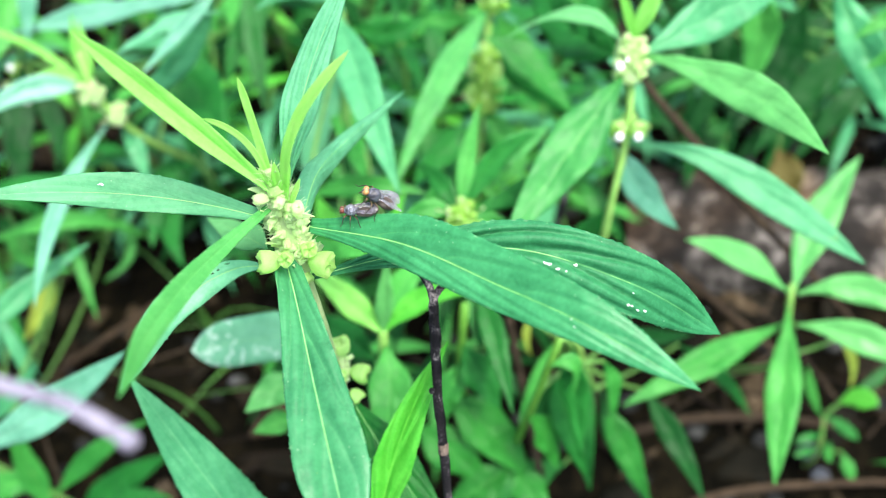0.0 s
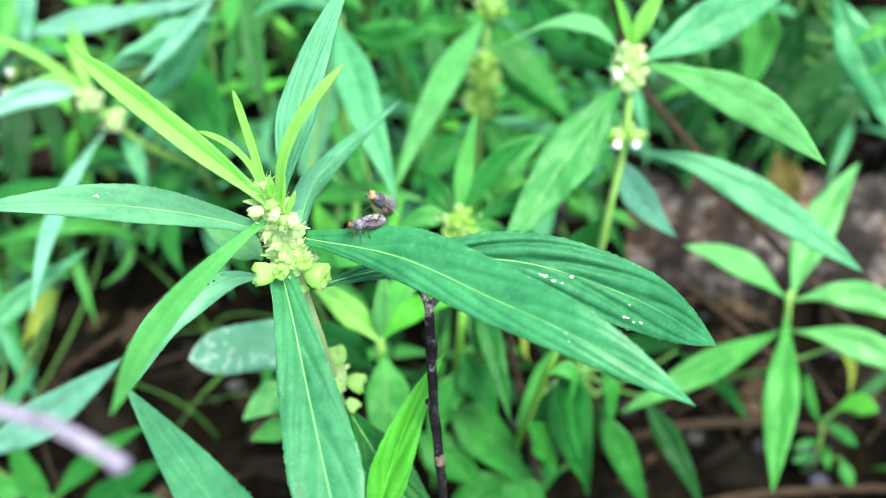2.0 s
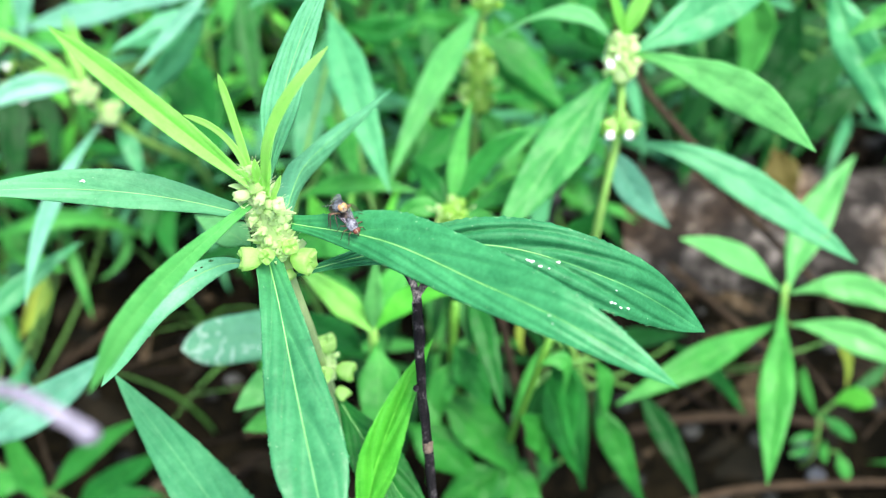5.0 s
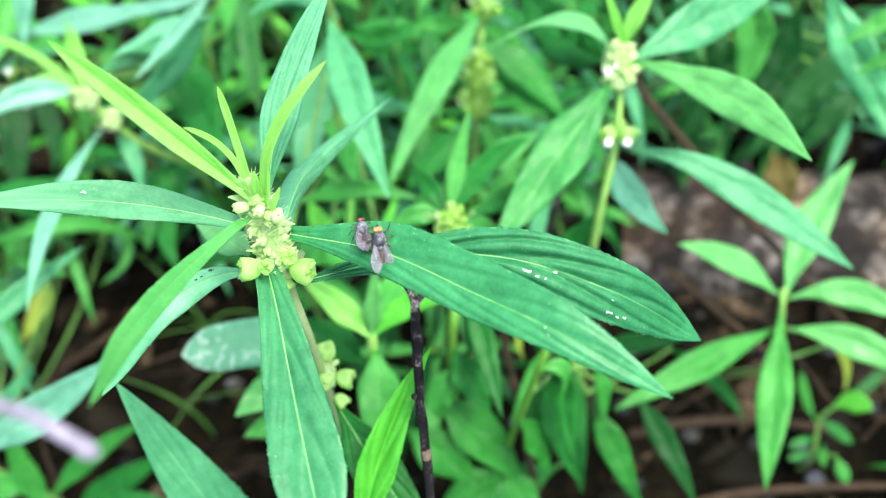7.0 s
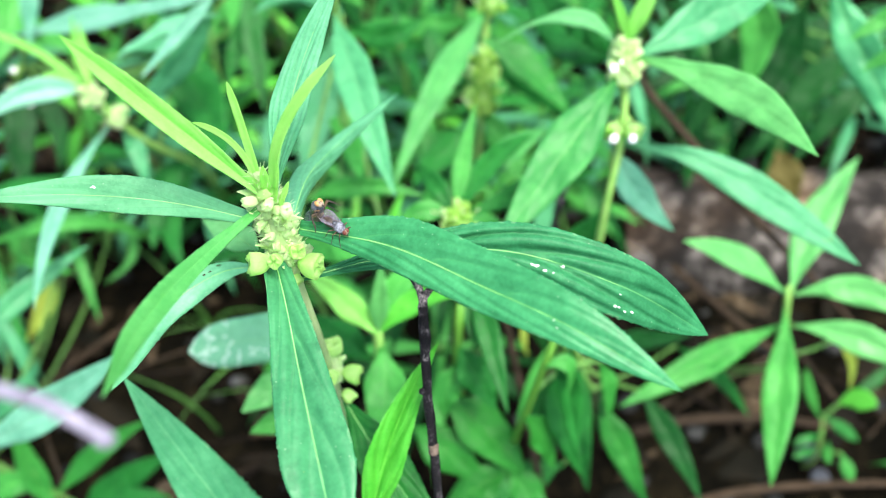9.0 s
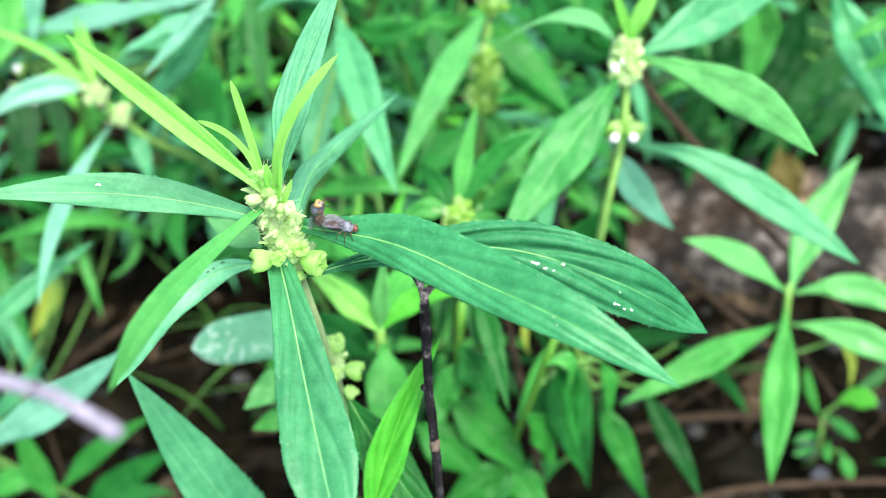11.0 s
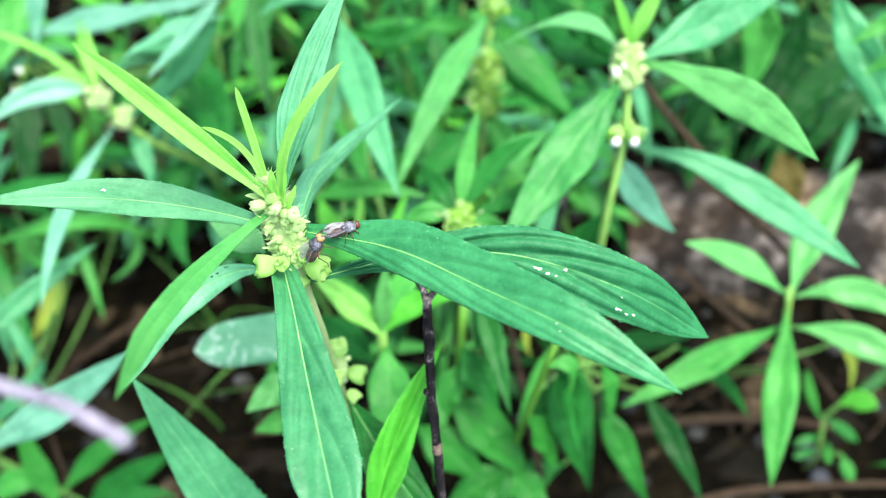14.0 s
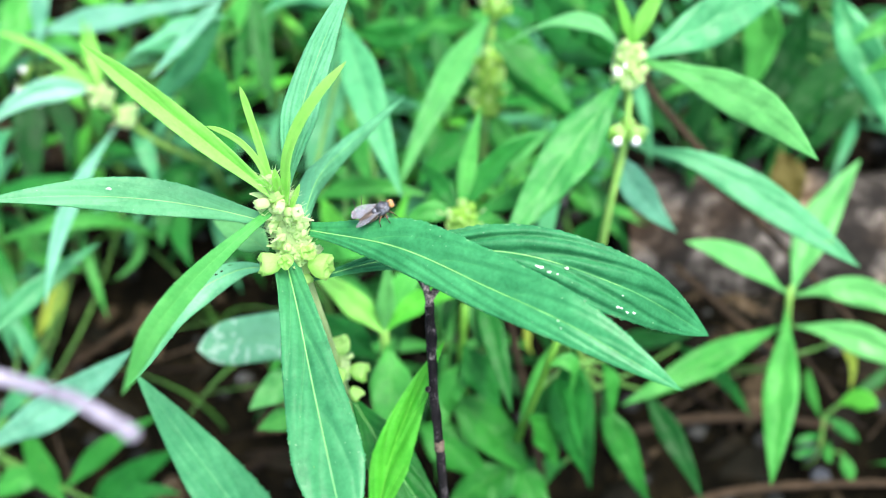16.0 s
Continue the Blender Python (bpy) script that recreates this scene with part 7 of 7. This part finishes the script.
        hairs.append(tube((p, p + (-0.12, 0.16 * math.cos(q), 0.16 * math.sin(q)), p + (-0.32, 0.26 * math.cos(q), 0.26 * math.sin(q))), 0.022, 0.008, 2, 4))
    tagged(piece("hairs", merge(*hairs), FLY_LEG), kind="stuff")
    return fly


fly_below = build_fly("fly", "grey fly with dark red eyes standing on the leaf", EYE_RED, 5.3, -5, WING_LILAC, -0.06)
fly_above = build_fly("fly", "grey fly with orange eyes mounted on the other fly", EYE_ORANGE, 6.3, 1, WING_PALE, 0.0)



def motions():
    walk(fly_below, [
        (0.00, pose(-0.01219, 0.06646, 0.23847, 0, -3, 180)),
        (0.10, pose(-0.01329, 0.06600, 0.23799, 0, -3, 195)),
        (0.30, pose(-0.01344, 0.06632, 0.23775, 0, -3, 222)),
        (0.50, pose(-0.01327, 0.06580, 0.23766, 0, -3, 272)),
        (0.70, pose(-0.01426, 0.06555, 0.23717, 0, -3, 305)),
        (0.90, pose(-0.01365, 0.06498, 0.23714, 0, -3, 355)),
        (1.00, pose(-0.01231, 0.06464, 0.23773, 0, -3, 370)),
        (1.20, pose(-0.01119, 0.06416, 0.23809, 0, -3, 390)),
        (1.50, pose(-0.00955, 0.06514, 0.23927, 0, -3, 460)),
        (1.70, pose(-0.00959, 0.06576, 0.23945, 0, -3, 520)),
        (1.80, pose(-0.00967, 0.06600, 0.23942, 0, -3, 532)),
        (2.00, pose(-0.01031, 0.06576, 0.23924, 0, -3, 550)),
        (2.30, pose(-0.01031, 0.06493, 0.23912, 0, -3, 625)),
        (2.50, pose(-0.01170, 0.06735, 0.23849, 0, -3, 645)),
        (2.70, pose(-0.01277, 0.06567, 0.23789, 0, -3, 680)),
        (3.00, pose(-0.01072, 0.06465, 0.23842, 0, -3, 730)),
        (3.25, pose(-0.00992, 0.06470, 0.23903, 0, -3, 790)),
        (3.50, pose(-0.00940, 0.06508, 0.23983, 0, -3, 850)),
        (4.00, pose(-0.00947, 0.06397, 0.23967, 0, -3, 920)),
        (4.20, pose(-0.00992, 0.06390, 0.23937, 0, -3, 940)),
        (4.60, pose(-0.00975, 0.06360, 0.23924, 0, -3, 990)),
        (5.20, pose(-0.01003, 0.06362, 0.23880, 0, -3, 1040)),
        (5.80, pose(-0.00932, 0.06375, 0.23910, 0, -3, 1090)),
        (6.30, pose(-0.00860, 0.06396, 0.23944, 0, -3, 1125)),
        (6.50, pose(-0.00830, 0.06413, 0.23967, 0, -3, 1140)),
        (7.00, pose(-0.00800, 0.06356, 0.23976, 0, -3, 1180)),
        (7.50, pose(-0.00810, 0.06360, 0.23959, 0, -3, 1180)),
        (7.80, pose(-0.00833, 0.06389, 0.23939, 0, -3, 1230)),
        (8.00, pose(-0.00884, 0.06382, 0.23918, 0, -3, 1265)),
        (8.50, pose(-0.01220, 0.06504, 0.23840, 0, -3, 1315)),
        (8.75, pose(-0.01241, 0.06489, 0.23805, 0, -3, 1360)),
        (9.00, pose(-0.01297, 0.06500, 0.23740, 0, -3, 1400)),
        (9.20, pose(-0.01204, 0.06443, 0.23775, 0, -3, 1405)),
        (10.20, pose(-0.01226, 0.06446, 0.23750, 0, -3, 1418)),
        (11.30, pose(-0.01234, 0.06449, 0.23746, 0, -3, 1425)),
        (11.50, pose(-0.01238, 0.06449, 0.23734, 0, -3, 1425)),
        (12.00, pose(-0.01260, 0.06493, 0.23754, 0, -3, 1428)),
        (12.50, pose(-0.01235, 0.06443, 0.23745, 0, -3, 1430)),
        (13.00, pose(-0.01234, 0.06502, 0.23775, 0, -3, 1430)),
        (13.50, pose(-0.01192, 0.06514, 0.23800, 0, -3, 1455)),
        (14.00, pose(-0.01257, 0.06501, 0.23760, 0, -3, 1460)),
        (14.30, pose(-0.01238, 0.06552, 0.23801, 0, -3, 1470)),
        (14.50, pose(-0.01221, 0.06589, 0.23831, 0, -3, 1500)),
        (14.60, pose(-0.01218, 0.06596, 0.23825, 0, -3, 1525)),
        (14.80, pose(-0.01103, 0.06684, 0.23861, 0, -3, 1550)),
        (15.00, pose(-0.00984, 0.06622, 0.23903, 0, -3, 1590)),
        (15.20, pose(-0.01019, 0.06645, 0.23853, -45, -3, 1625)),
        (15.50, pose(-0.01049, 0.06647, 0.23895, -80, -3, 1625)),
        (16.00, pose(-0.01020, 0.06639, 0.23906, -80, -3, 1625)),
    ])
    walk(fly_above, [
        (0.00, pose(-0.00910, 0.06748, 0.24025, 0, -44, 180)),
        (0.10, pose(-0.01035, 0.06864, 0.24055, 0, -42, 190)),
        (0.30, pose(-0.01093, 0.06933, 0.23989, 0, -36, 200)),
        (0.50, pose(-0.01396, 0.06872, 0.23950, 0, -28, 220)),
        (0.70, pose(-0.01630, 0.06798, 0.23892, 0, -40, 275)),
        (0.90, pose(-0.01676, 0.06519, 0.23843, 0, -52, 340)),
        (1.00, pose(-0.01711, 0.06288, 0.23839, 0, -56, 370)),
        (1.20, pose(-0.01465, 0.06181, 0.23866, 0, -53, 390)),
        (1.50, pose(-0.00888, 0.06276, 0.24024, 0, -48, 460)),
        (1.70, pose(-0.00722, 0.06560, 0.24097, 0, -45, 520)),
        (1.80, pose(-0.00691, 0.06667, 0.24120, 0, -52, 532)),
        (2.00, pose(-0.00802, 0.06783, 0.24159, 0, -60, 550)),
        (2.30, pose(-0.01019, 0.06793, 0.24093, 0, -60, 625)),
        (2.50, pose(-0.01308, 0.06960, 0.23991, 0, -60, 645)),
        (2.70, pose(-0.01538, 0.06738, 0.23941, 0, -65, 680)),
        (3.00, pose(-0.01430, 0.06337, 0.23915, 0, -68, 730)),
        (3.25, pose(-0.01101, 0.06240, 0.24000, 0, -70, 790)),
        (3.50, pose(-0.00830, 0.06386, 0.24128, 0, -72, 850)),
        (4.00, pose(-0.00768, 0.06614, 0.24186, 0, -54, 920)),
        (4.20, pose(-0.00788, 0.06647, 0.24133, 0, -45, 940)),
        (4.60, pose(-0.00975, 0.06570, 0.24034, 0, -45, 990)),
        (5.20, pose(-0.01211, 0.06511, 0.24006, 0, -47, 1040)),
        (5.80, pose(-0.01294, 0.06324, 0.24035, 0, -48, 1090)),
        (6.30, pose(-0.01189, 0.06099, 0.23985, 0, -49, 1125)),
        (6.50, pose(-0.01132, 0.06060, 0.23997, 0, -50, 1140)),
        (7.00, pose(-0.00552, 0.06111, 0.24057, 0, -50, 1180)),
        (7.50, pose(-0.00636, 0.06108, 0.24037, 0, -50, 1180)),
        (7.80, pose(-0.00580, 0.06259, 0.24032, 0, -24, 1230)),
        (8.00, pose(-0.00504, 0.06394, 0.24013, 0, -8, 1265)),
        (8.50, pose(-0.01122, 0.06780, 0.24034, 0, -45, 1285)),
        (8.75, pose(-0.01334, 0.06773, 0.23971, 0, -66, 1360)),
        (9.00, pose(-0.01550, 0.06684, 0.23889, 0, -72, 1400)),
        (9.20, pose(-0.01475, 0.06672, 0.23965, 0, -72, 1405)),
        (10.20, pose(-0.01547, 0.06627, 0.23947, 0, -76, 1418)),
        (11.30, pose(-0.01571, 0.06566, 0.23921, 0, -80, 1425)),
        (11.50, pose(-0.01572, 0.06567, 0.23909, 0, -80, 1425)),
        (12.00, pose(-0.01593, 0.06556, 0.23900, 0, -80, 1428)),
        (12.50, pose(-0.01608, 0.06470, 0.23881, 0, -80, 1430)),
        (13.00, pose(-0.01649, 0.06463, 0.23870, 0, -80, 1430)),
        (13.50, pose(-0.01653, 0.06246, 0.23806, 0, -62, 1455)),
        (14.00, pose(-0.01657, 0.06204, 0.23757, 0, -60, 1460)),
        (14.30, pose(-0.01522, 0.06198, 0.23769, 0, -60, 1470)),
        (14.50, pose(-0.01424, 0.06132, 0.23784, 0, -56, 1500)),
        (14.60, pose(-0.01314, 0.06138, 0.23794, 0, -54, 1525)),
        (14.80, pose(-0.00913, 0.06445, 0.23938, 0, -50, 1545)),
        (15.00, pose(-0.00794, 0.06641, 0.24106, 0, -50, 1530)),
        (15.20, pose(-0.00778, 0.06696, 0.23993, 0, -35, 1490)),
        (15.50, pose(-0.00803, 0.06647, 0.24000, 0, -29, 1462)),
        (16.00, pose(-0.00822, 0.06618, 0.23998, 0, -20, 1462)),
    ])


motions()
